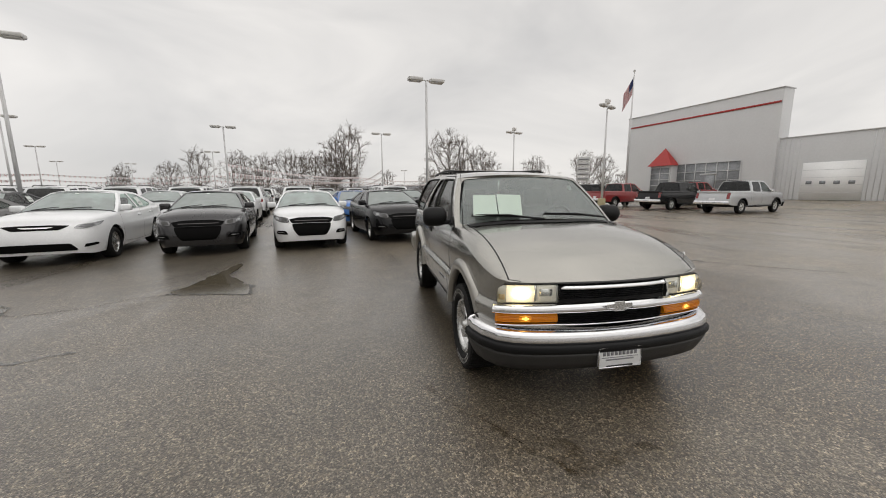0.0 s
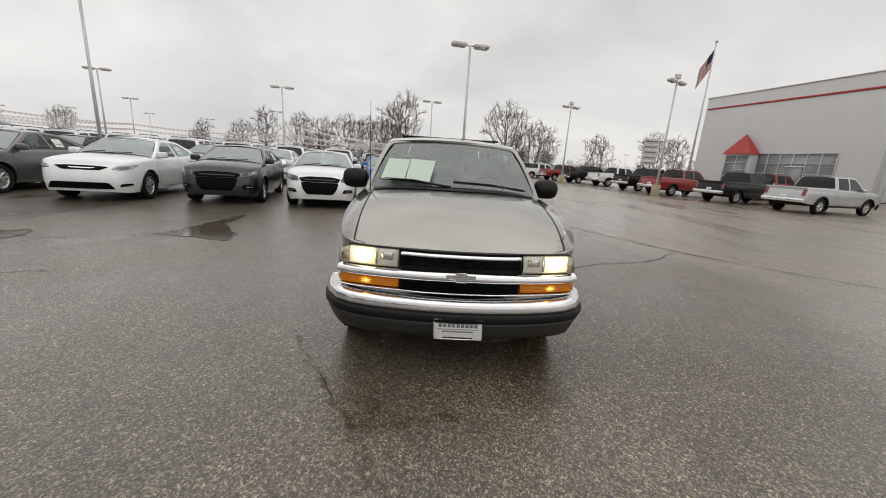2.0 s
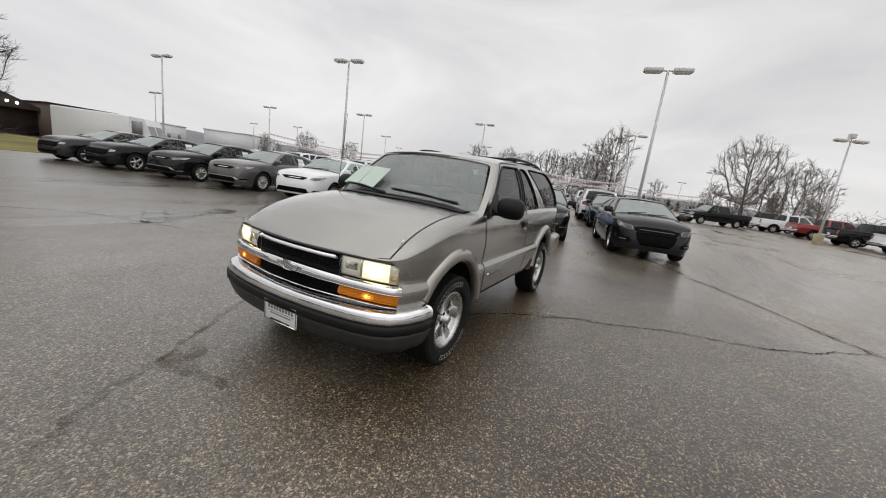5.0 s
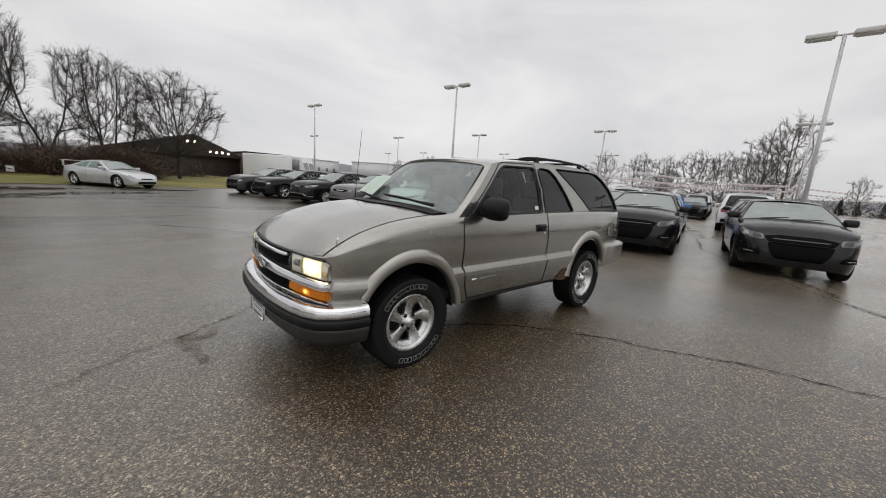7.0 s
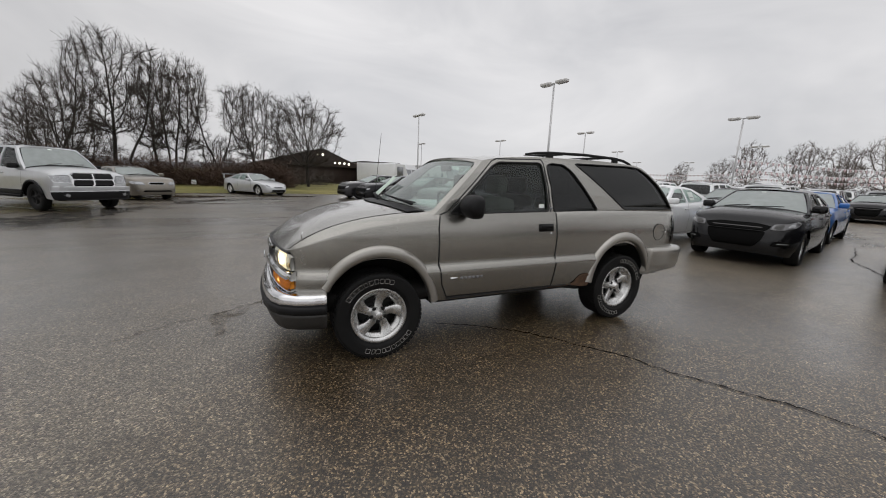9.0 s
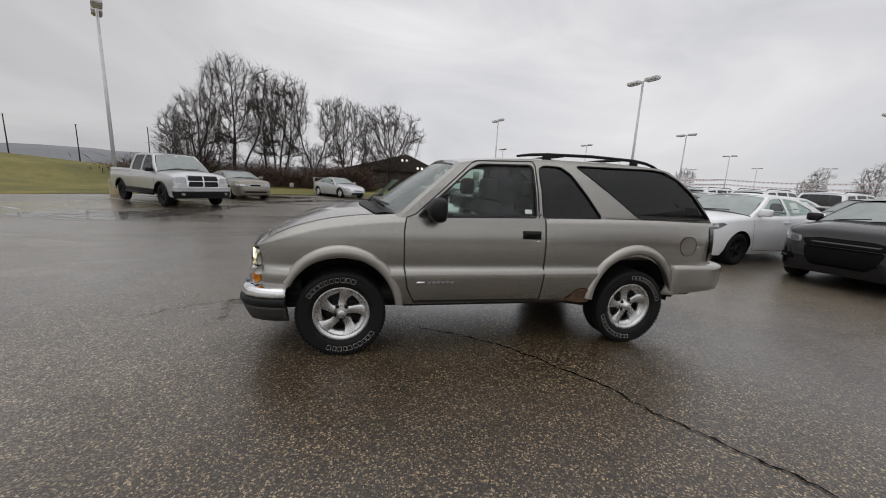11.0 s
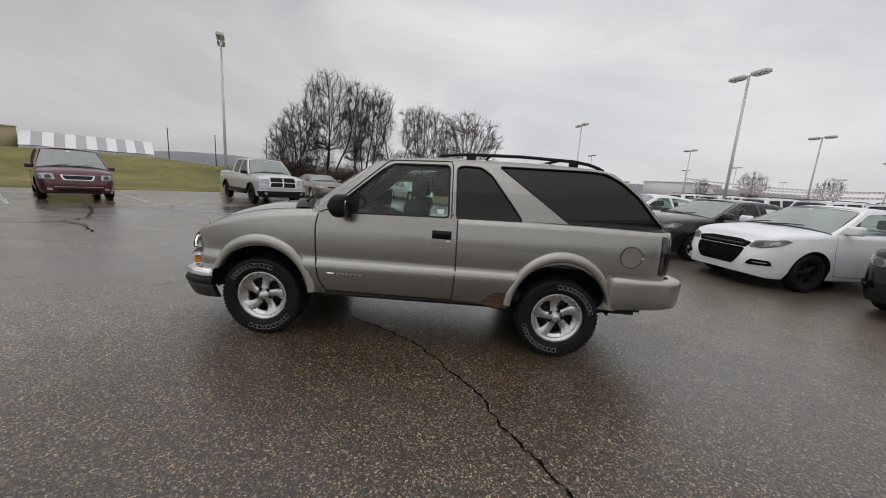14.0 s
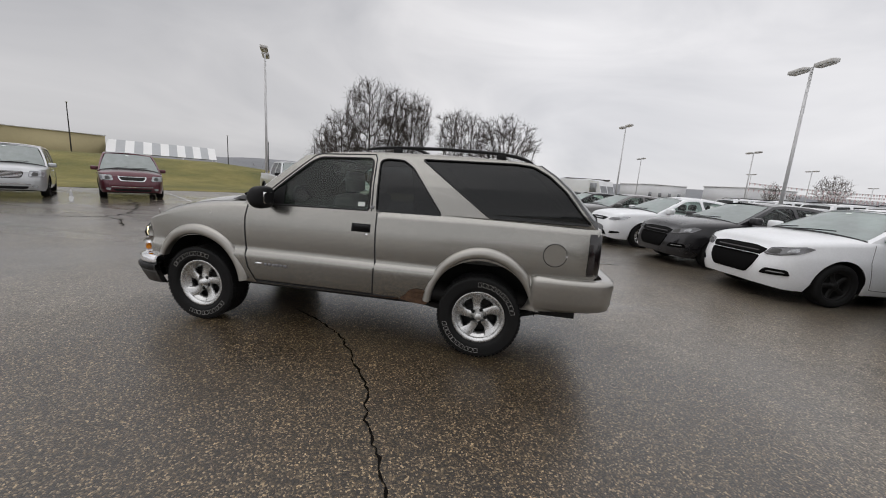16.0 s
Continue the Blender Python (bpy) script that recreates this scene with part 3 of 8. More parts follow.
def curve(points):
    """A smooth function through (x, value) pairs that does not overshoot."""
    xs, ys = np.array([p[0] for p in points], float), np.array([p[1] for p in points], float)
    order = np.argsort(xs)
    xs, ys = xs[order], ys[order]
    d = np.diff(ys) / np.diff(xs)
    m = np.zeros(len(xs))
    m[0], m[-1] = d[0], d[-1]
    for i in range(1, len(xs) - 1):
        m[i] = 0.0 if d[i - 1] * d[i] <= 0 else 2 * d[i - 1] * d[i] / (d[i - 1] + d[i])

    def value(x):
        x = min(max(x, xs[0]), xs[-1])
        i = min(max(int(np.searchsorted(xs, x)) - 1, 0), len(xs) - 2)
        h = xs[i + 1] - xs[i]
        t = (x - xs[i]) / h
        return float((2 * t**3 - 3 * t**2 + 1) * ys[i] + (t**3 - 2 * t**2 + t) * h * m[i] + (3 * t**2 - 2 * t**3) * ys[i + 1] + (t**3 - t**2) * h * m[i + 1])

    return value


def rounded(poly, r=0.04, n=4):
    """The polygon with its corners rounded."""
    out = []
    for i, p in enumerate(poly):
        p, a, b = Vector(p), Vector(poly[i - 1]), Vector(poly[(i + 1) % len(poly)])
        la, lb = (a - p).length, (b - p).length
        ra = min(r, 0.45 * la, 0.45 * lb)
        s, e = p + (a - p) * (ra / la), p + (b - p) * (ra / lb)
        for k in range(n + 1):
            t = k / n
            out.append(tuple((1 - t) ** 2 * s + 2 * t * (1 - t) * p + t * t * e))
    return out


def dense(poly, step):
    out = []
    for i, p in enumerate(poly):
        a, b = Vector(p), Vector(poly[(i + 1) % len(poly)])
        k = max(1, int((b - a).length / step))
        out += [tuple(a + (b - a) * (j / k)) for j in range(k)]
    return out


def sheet(outline, to3d, holes=(), lip=None, step=0.12):
    """A flat-drawn panel with holes, laid on a surface by to3d(u, v). lip: a vector by which the holes' edges turn inwards."""
    from mathutils.geometry import tessellate_polygon
    loops = [dense(p, step) for p in (outline, *holes)]
    flat = [p for l in loops for p in l]
    tris = tessellate_polygon([[Vector((p[0], p[1], 0)) for p in l] for l in loops])
    v = [tuple(to3d(*p)) for p in flat]
    f = [tuple(t) for t in tris]
    want = None
    for i, t in enumerate(f):
        a, b, c = (Vector((*flat[k], 0)) for k in t)
        if (b - a).cross(c - a).z < 0:
            f[i] = tuple(reversed(t))
    if lip is not None:
        k = len(loops[0])
        for l in loops[1:]:
            base = len(v)
            v += [tuple(Vector(v[k + i]) + Vector(lip)) for i in range(len(l))]
            for i in range(len(l)):
                j = (i + 1) % len(l)
                f.append((k + i, k + j, base + j, base + i))
            k += len(l)
    return v, f


# ---- ground ----
def ground_height(x, y):
    """The lot is level but climbs a little towards the showroom."""
    t = min(1.0, max(0.0, (y - 23) / 12))
    return 0.52 * t * t * (3 - 2 * t) if x < 40 else 0.0


def build_ground():
    xs = [-1500, -300, -120, -60, -45, -30, -15, 0, 15, 30, 45, 120, 1500]
    ys = [-1500, -300, -100, -30, 0, 20, 23, 25, 27, 29, 31, 33, 35, 40, 60, 300, 1500]
    rows = [[(x, y, ground_height(x, y)) for x in xs] for y in ys]
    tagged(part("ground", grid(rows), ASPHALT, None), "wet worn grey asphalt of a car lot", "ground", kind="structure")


build_ground()

EDGE = [(60, 10), (34, 0), (21.8, -8.4), (18.8, -10.9), (14.3, -16.3), (10.5, -19.8), (7.4, -22.0), (4.3, -23.4), (0, -23.9), (-3, -23.8), (-6, -24.4), (-9, -26)]


def build_bank():
    """Mown winter grass from the lot's edge, rising to a low bank on the side of the vans."""
    rows = []
    for i, (x, y) in enumerate(EDGE):
        a = math.atan2(-0.72, 0.69) if x > 8 else math.atan2(-1, 0.12)
        dx, dy = math.cos(a), math.sin(a)
        high = 1.0 if x > 12 else max(0.0, (x - 2) / 10) * 0.9
        row = []
        for d, z in ((0, 0.012), (0.25, 0.05), (1.5, 0.08), (5, 0.12), (9, 0.30 * high + 0.12), (13, 1.05 * high + 0.14), (17, 1.62 * high + 0.15), (22, 1.80 * high + 0.15), (60, 1.9 * high + 0.1), (300, 1.8)):
            k = noise.noise((x * 0.3, y * 0.3, d * 0.2)) * 0.06 * min(1, d / 3)
            row.append((x + dx * d, y + dy * d, z + k))
        rows.append(row)
    tagged(part("ground_grass_bank", grid(rows, flip=True), GRASS, None), "patchy yellow-green winter grass rising to a bank", "grass", kind="structure")


build_bank()


def ribbon(points, width, z=0.004, jag=0.55, step=0.035, seed=0):
    """A thin uneven strip along a line on the ground."""
    rng = random.Random(seed)
    pts = [Vector((x, y)) for x, y in points]
    line = []
    for a, b in zip(pts, pts[1:]):
        n = max(1, int((b - a).length / step))
        line += [a + (b - a) * (i / n) for i in range(n)]
    line.append(pts[-1])
    rows, drift = [], 0.0
    for i, p in enumerate(line):
        d = (line[min(i + 1, len(line) - 1)] - line[max(i - 1, 0)]).normalized()
        s = Vector((-d.y, d.x))
        drift = 0.8 * drift + rng.uniform(-1, 1) * width * jag * 2
        w = width * rng.uniform(0.25, 1.4) * (0.3 if i in (0, len(line) - 1) else 1)
        c = p + s * drift
        rows.append([(*(c - s * w / 2), z), (*(c + s * w / 2), z)])
    return grid(rows, flip=True)


def build_cracks():
    lines = [
        ([(0.62, 0.35), (0.3, 0.55), (-0.15, 0.86), (-0.40, 1.27), (-0.57, 1.55), (-0.77, 1.93), (-1.02, 2.27), (-1.12, 2.5), (-1.28, 3.05), (-1.4, 3.4), (-1.72, 3.85), (-2.34, 4.54)], 0.016),
        ([(-12.0, -0.6), (-9.0, 0.3), (-7.1, 1.4), (-5.41, 2.61), (-4.6, 3.3), (-3.4, 3.94), (-2.34, 4.54), (-1.8, 4.96), (-1.3, 5.5), (-0.5, 6.4)], 0.021),
        ([(2.02, -0.90), (2.12, -0.83), (2.2, -0.79), (2.30, -0.73)], 0.004),
        ([(9.3, -3.2), (8.8, -3.4), (8.3, -3.8), (8.55, -4.5), (8.5, -5.1)], 0.045),
        ([(8.25, -3.9), (7.5, -3.54), (6.7, -3.0)], 0.035),
        ([(8.6, -4.7), (10.5, -6.6), (12.5, -8.0)], 0.04),
        ([(-1.26, -6.63), (-0.91, -5.63), (-1.07, -5.09), (-1.39, -4.79), (-1.57, -4.36)], 0.010),
        ([(-0.6, -7.4), (-1.6, -7.0), (-2.4, -8.0)], 0.014),
    ]
    for k, (pts, w) in enumerate(lines):
        tagged(part("crack", ribbon(pts, w, z=0.006, seed=k), CRACK, None), "dark jagged open crack in the asphalt", "crack", group="cracks in the asphalt", kind="structure")


build_cracks()


def blob(points, seed, z=0.004, wobble=0.10, n=3):
    """An uneven flat patch with the given outline."""
    rng = random.Random(seed)
    pts = [Vector(p) for p in points]
    out = []
    for i, p in enumerate(pts):
        a, b, c, d = pts[i - 1], p, pts[(i + 1) % len(pts)], pts[(i + 2) % len(pts)]
        for k in range(n):
            t = k / n
            q = 0.5 * ((2 * b) + (c - a) * t + (2 * a - 5 * b + 4 * c - d) * t * t + (3 * b - a - 3 * c + d) * t**3)
            out.append((q.x + rng.uniform(-wobble, wobble), q.y + rng.uniform(-wobble, wobble)))
    return sheet(out, lambda x, y: (x, y, z), step=5)


def build_silt():
    # washed-out silt along the crack in front of the truck
    line = [(1.53, -1.16), (1.75, -1.04), (1.93, -0.95), (2.08, -0.86), (2.22, -0.77), (2.41, -0.66), (2.60, -0.56), (2.79, -0.46), (2.95, -0.32), (3.2, -0.14)]
    tagged(part("ground_silt_streak", ribbon(line, 0.055, z=0.003, jag=0.22, seed=31), SILT, None), "dark damp silt along a crack in the asphalt", "stain", kind="structure")
    tagged(part("ground_silt_patch", blob([(2.24, -0.66), (2.30, -0.48), (2.42, -0.36), (2.42, -0.05), (2.48, 0.02), (2.52, -0.30), (2.60, -0.46), (2.50, -0.60)], 5, z=0.0035, wobble=0.02), SILT, None), "brown silt washed over wet asphalt", "stain", kind="structure")
    # wet dirt along the long crack by the compact sedans
    tagged(part("ground_silt_streak", ribbon([(-7.4, 1.9), (-6.6, 2.28), (-5.9, 2.66), (-5.3, 2.98)], 0.11, z=0.003, jag=0.10, seed=32), SILT_DARK, None), "dark wet dirt along a crack in the asphalt", "stain", kind="structure")


build_silt()


def build_puddles():
    shapes = [
        [(-1.4, -3.3), (-1.9, -3.45), (-2.7, -3.95), (-3.8, -4.1), (-2.8, -4.25), (-2.1, -4.3), (-1.6, -4.35), (-1.5, -3.8)],
        [(-0.9, -5.9), (-1.4, -6.1), (-1.1, -6.45), (-0.7, -6.2)],
        [(5.0, -18.6), (6.4, -18.2), (7.6, -18.9), (6.2, -19.8), (4.4, -19.6)],
        [(0.2, -20.0), (1.6, -20.2), (1.2, -20.9), (-0.4, -20.8)],
    ]
    for k, s in enumerate(shapes):
        mid = sum((Vector(p) for p in s), Vector((0, 0))) / len(s)
        damp = [tuple(mid + (Vector(p) - mid) * 1.06) for p in s]
        tagged(part("damp_rim", blob(damp, k + 40, z=0.003, wobble=0.07, n=6), WET_ASPHALT, None), "dark damp rim round a puddle", "wet patch", group="puddles on the lot", kind="structure")
        tagged(part("puddle", blob(s, k, z=0.006, wobble=0.05, n=6), WATER, None), "shallow rain puddle on the asphalt", "puddle", group="puddles on the lot", kind="structure")


build_puddles()


def build_runoff():
    for k, (line, w) in enumerate((([(2.3, -7.4), (1.47, -6.7), (1.1, -6.25), (0.85, -5.67), (0.36, -4.19)], 0.10), ([(0.9, -5.1), (0.55, -5.4), (0.2, -5.63), (-0.25, -5.8), (-0.7, -5.95)], 0.34),
                                   ([(-3.2, 4.15), (-2.6, 4.5), (-2.2, 4.72), (-1.9, 4.98)], 0.07), ([(-5.2, 2.95), (-4.5, 3.47), (-3.7, 3.88)], 0.06))):
        tagged(part("puddle", ribbon(line, w, z=0.0045, jag=0.10, step=0.06, seed=60 + k), RUNOFF, None), "thin sheet of rainwater running over the asphalt", "puddle", group="puddles on the lot", kind="structure")
    pools = ([(8.0, -6.9), (6.9, -7.8), (6.4, -9.2), (6.1, -11.2), (5.8, -13.2), (6.6, -12.6), (7.4, -11.0), (8.2, -9.4), (9.6, -9.4), (10.4, -8.0), (9.2, -7.2)],
             [(5.4, -14.2), (4.6, -15.6), (3.0, -16.8), (1.3, -17.8), (2.4, -18.3), (4.4, -17.4), (5.8, -15.6)],
             [(-0.3, -6.5), (-0.5, -6.0), (0.05, -5.4), (0.65, -5.2), (0.5, -5.9), (0.2, -6.4)])
    for k, outline in enumerate(pools):
        tagged(part("puddle", blob(outline, 80 + k, z=0.0042, wobble=0.16 if k < 2 else 0.05, n=8), RUNOFF, None), "shallow standing rainwater that mirrors the sky", "puddle", group="puddles on the lot", kind="structure")


build_runoff()


def build_lines():
    for a, b in (((18.8, -7.0), (14.0, -3.8)), ((17.4, -9.6), (12.2, -5.9)), ((14.6, -11.7), (10.9, -9.1)), ((12.0, -14.6), (7.6, -11.2))):
        tagged(part("parking_line", ribbon([a, b], 0.10, z=0.005, jag=0.05, step=0.5), PAINT_LINE, None), "worn white parking line on wet asphalt", "line", group="parking lines", kind="structure")


build_lines()


# ---- lamp poles ----
def lamp_pole_parts(ob, height, base=True, flood=False):
    part("pole", tube([(0, 0, 0.0), (0, 0, height - 0.1)], [0.082, 0.055], 10), POLE_GREY, ob)
    part("pole_base", box(-0.17, 0.17, -0.17, 0.17, 0, 0.04, 0.01), POLE_GREY, ob)
    if base:
        part("footing", lathe([(0.0, 0.75), (0.24, 0.75), (0.28, 0.72), (0.29, 0.0)], 16, "z"), CONCRETE_YELLOW, ob, "chipped yellowish concrete footing")
    part("arm", tube([(-0.42, 0, height - 0.08), (0.42, 0, height - 0.08)], 0.035, 8), POLE_GREY, ob)
    for s in (-1, 1):
        x0, x1 = sorted((s * 0.2, s * 0.98))
        head = part("lamp_head", box(x0, x1, -0.19, 0.19, height - 0.15, height + 0.02, 0.055, 3), LAMP_HEAD, ob, "pale rounded lamp housing")
        part("lens", box(x0 + 0.08, x1 - 0.08, -0.14, 0.14, height - 0.19, height - 0.148, 0.015), LAMP_LENS, head)
    if flood:
        part("floodlight", box(-0.2, 0.2, -0.12, 0.14, height + 0.1, height + 0.42, 0.05), LAMP_HEAD, ob, "small boxy floodlight on top")
        part("bracket", tube([(0, 0, height - 0.1), (0, 0, height + 0.14)], 0.04, 8), POLE_GREY, ob)


def build_poles():
    spots = [(-14.1, -15.6, 7.56, 100, 1, 0), (-15.9, 1.55, 7.2, 100, 1, 0), (-11.8, -33.0, 7.75, 100, 1, 0), (12.5, -16.2, 8.02, 121, 1, 0),
             (-29.0, -44.0, 7.4, 100, 0, 0), (-30.1, -28.5, 7.17, 100, 0, 0), (-31.3, -13.7, 6.98, 100, 0, 0), (-35.0, -0.2, 7.25, 100, 0, 0),
             (-32.2, 13.1, 7.28, 110, 1, 1), (-21.3, 16.0, 7.6, 120, 1, 1), (-56.6, -24.2, 7.3, 100, 0, 0), (-63.2, -3.4, 7.3, 100, 0, 0),
             (-52.5, -43.0, 7.3, 100, 0, 0), (-48.0, -62.0, 7.3, 100, 0, 0), (-79.0, -59.5, 7.3, 100, 0, 0), (-84.0, -50.0, 7.3, 100, 0, 0),
             (-90.7, -14.8, 7.3, 100, 0, 0), (-90.8, -27.2, 7.3, 100, 0, 0), (-68.6, 10.1, 7.3, 110, 0, 0), (-105.0, 8.5, 7.3, 110, 0, 0),
             (-47.5, -75.3, 7.3, 100, 0, 0), (-85.3, -96.1, 7.3, 100, 0, 0), (-21.5, -57.0, 7.3, 100, 0, 0), (-78.0, -74.3, 7.3, 100, 0, 0), (-122.0, 58.6, 7.3, 110, 0, 0), (-115.0, 63.7, 7.3, 110, 0, 0)]
    for x, y, h, turn, base, flood in spots:
        ob = thing("street_lamp", pose(x, y, 0, 0, 0, turn), "tall grey steel lot lamp with " + ("two heads and a floodlight" if flood else "two flat pale heads"),
                   "lamp post", "lot lamps")
        lamp_pole_parts(ob, h, base, flood)


build_poles()
# ---- showroom and other buildings ----
def framed_window(parent, x0, x1, z0, z1, cols, rows, y=0.0, name="window"):
    w = part(name, box(x0, x1, y + 0.004, y + 0.05, z0, z1), WIN_DARK, parent, "dark shop glazing in pale frames")
    t = 0.05
    for i in range(cols + 1):
        x = x0 + (x1 - x0) * i / cols
        part("mullion", box(x - t / 2, x + t / 2, y + 0.05, y + 0.11, z0, z1), FRAME_LIGHT, w)
    for j in range(rows + 1):
        z = z0 + (z1 - z0) * j / rows
        part("rail", box(x0, x1, y + 0.052, y + 0.105, z - t / 2, z + t / 2), FRAME_LIGHT, w)
    return w


def build_showroom():
    ob = thing("showroom_building", pose(-21.46, 32.33, 0.5, 0, 0, 191.33), "grey showroom with tall front wall, red line and low wing", "building")
    part("tower", box(0, 15.06, -1.5, 0, 0, 9.2, 0.03), WALL_GREY, ob)
    part("parapet_cap", box(-0.06, 15.12, -1.56, 0.06, 9.2, 9.28), FRAME_LIGHT, ob)
    part("red_line", box(0.1, 14.9, 0.003, 0.05, 8.02, 8.18), TRIM_RED, ob, "thin red metal line along the top of the wall")
    framed_window(ob, 2.5, 8.6, 0.05, 3.48, 6, 4)
    door = part("shop_door", box(4.6, 5.9, 0.12, 0.17, 0.05, 2.3), WIN_DARK, ob, "glazed double shop door")
    part("door_frame", box(4.5, 6.0, 0.115, 0.19, 2.3, 2.42), FRAME_LIGHT, door)
    # gabled entry that stands proud of the wall
    part("entry_bay", box(8.45, 10.95, 0.003, 0.95, 0, 3.4, 0.02), WALL_GREY, ob)
    framed_window(ob, 8.6, 10.8, 0.05, 3.2, 2, 5, 0.95)
    v = [(8.3, 0.05, 3.4), (11.1, 0.05, 3.4), (9.7, 0.45, 5.3), (8.3, 1.25, 3.4), (11.1, 1.25, 3.4)]
    part("gable", (v, [(0, 2, 1), (3, 4, 2), (0, 1, 4, 3), (1, 2, 4), (0, 3, 2)]), TRIM_RED, ob, "bright red pointed entry roof", smooth=False)
    # service wing
    part("service_wing", box(-6.96, 0.2, -14.0, -0.3, 0, 5.05, 0.02), WALL_WING, ob)
    part("wing_cap", box(-7.02, 0.2, -14.06, -0.24, 5.05, 5.13), FRAME_LIGHT, ob)
    for i in range(23):
        x = -6.8 + i * 0.3
        if x < -5.4 or x > -1.6:
            part("siding_rib", box(x, x + 0.03, -0.297, -0.275, 0, 5.05), WALL_WING, ob)
    g = part("garage_door", box(-5.35, -1.8, -0.297, -0.25, 0.02, 2.95), GARAGE_WHITE, ob, "white sectional garage door with four small panes")
    for j in range(1, 5):
        part("panel_joint", box(-5.33, -1.82, -0.249, -0.245, 2.95 * j / 5 - 0.012, 2.95 * j / 5 + 0.012), WALL_WING, g)
    for i in range(4):
        x = -4.95 + i * 0.82
        part("pane", box(x, x + 0.36, -0.249, -0.235, 1.25, 1.5), WIN_DARK, g)
    part("downpipe", tube([(-6.85, -0.2, 0), (-6.85, -0.2, 5.0)], 0.05, 8), FRAME_LIGHT, ob)
    part("wall_lamp", box(-6.7, -6.45, -0.3, -0.05, 4.35, 4.55, 0.04), LAMP_HEAD, ob)
    part("rear_hall", box(-30, -7.2, -30.0, -8.3, 0, 4.1), WALL_WING, ob)
    v = [(-30, -8.1, 4.1), (-7.0, -8.1, 4.1), (-7.0, -20, 6.4), (-30, -20, 6.4), (-7.0, -31, 4.1), (-30, -31, 4.1), ]
    part("rear_roof", (v, [(0, 1, 2, 3), (3, 2, 4, 5), (1, 4, 2)]), ROOF_WHITE, ob, "pale low-pitched metal roof", smooth=False)
    part("bay_opening", box(-12.5, -8.6, -8.297, -8.2, 0, 3.3), WIN_DARK, ob, "dark open service bay")


build_showroom()


def build_barn():
    ob = thing("barn", pose(-4.6, -56.3, 0, 0, 0, 3), "long dark brown wooden barn with a low roof and lit bulbs", "building")
    part("wall", box(-5.9, 8.9, -14, 0, 0, 2.8), WOOD_BROWN, ob)
    v = [(-6.6, 0.9, 2.6), (9.6, 0.9, 2.6), (9.6, -15, 2.6), (-6.6, -15, 2.6), (-0.3, 0.9, 5.3), (-0.3, -15, 5.3)]
    part("roof", (v, [(0, 1, 4), (1, 2, 5, 4), (2, 3, 5), (3, 0, 4, 5), (0, 3, 2, 1)]), ROOF_BROWN, ob, "dark brown shingle roof", smooth=False)
    for x, z in ((-4.2, 3.1), (-3.5, 3.18), (-2.8, 3.18), (-2.1, 3.18), (0.4, 4.3), (-0.33, 4.33)):
        part("bulb", lathe([(0.0, 0.14), (0.10, 0.10), (0.14, 0.0), (0.10, -0.10), (0.0, -0.14)], 8, "z"), BULB_LIT, ob, at=pose(x, 0.98, z))
    br = thing("brick_shop", pose(-13.6, -54, 0, 0, 0, 3), "low dull brick shop beyond the grass", "building")
    part("wall", box(-3, 3, -8, 0, 0, 3.5), BRICK_DULL, br)
    part("flat_roof", box(-3.1, 3.1, -8.1, 0.1, 3.5, 3.65), ROOF_BROWN, br)
    part("shop_window", box(-2.2, 1.8, 0.003, 0.06, 0.7, 2.0), WIN_DARK, br)
    part("sign_bar", box(-1.6, 1.4, 0.003, 0.07, 2.3, 2.6), FRAME_LIGHT, br)


build_barn()


def build_step_van():
    ob = thing("step_van", pose(-8.9, -32.8, 0, 0, 0, 132), "white boxy step van parked behind the sedans", "van")
    part("cargo_body", box(-3.4, 1.2, -1.15, 1.15, 0.6, 2.72, 0.08), PAINT_WHITE, ob)
    v = [(1.19, -1.12, 0.6), (1.19, 1.12, 0.6), (1.19, 1.12, 2.66), (1.19, -1.12, 2.66), (2.5, -1.0, 0.6), (2.5, 1.0, 0.6), (2.5, 1.0, 1.4), (2.5, -1.0, 1.4), (2.1, -1.05, 2.6), (2.1, 1.05, 2.6)]
    part("cab", (v, [(0, 4, 7, 8, 3), (1, 2, 9, 6, 5), (4, 5, 6, 7), (7, 6, 9, 8), (8, 9, 2, 3), (0, 1, 5, 4)]), PAINT_WHITE, ob, smooth=False)
    for s in (-1, 1):
        part("windscreen", ([(2.51, s * 0.06, 1.45), (2.51, s * 0.94, 1.45), (2.14, s * 0.98, 2.45), (2.14, s * 0.06, 2.45)], [(0, 1, 2, 3)]), WIN_DARK, ob, smooth=False)
        part("side_window", box(1.35, 2.0, s * 1.125 - 0.01, s * 1.125 + 0.01, 1.45, 2.4), WIN_DARK, ob)
        part("headlight", lathe([(0, 0.06), (0.1, 0.05), (0.13, 0)], 12, "x"), REFLECTOR, ob, at=pose(2.5, s * 0.72, 0.98))
        for x in (-2.2, 1.6):
            part("tyre", lathe([(0.2, -0.12), (0.36, -0.12), (0.4, -0.06), (0.4, 0.06), (0.36, 0.12), (0.2, 0.12)], 20), RUBBER, ob, at=pose(x, s * 0.98, 0.4))
    part("bumper", box(2.5, 2.65, -1.05, 1.05, 0.45, 0.65, 0.03), BLACK_PLASTIC, ob)
    part("chassis", box(-3.2, 2.4, -0.8, 0.8, 0.35, 0.62), STEEL_DARK, ob)


build_step_van()


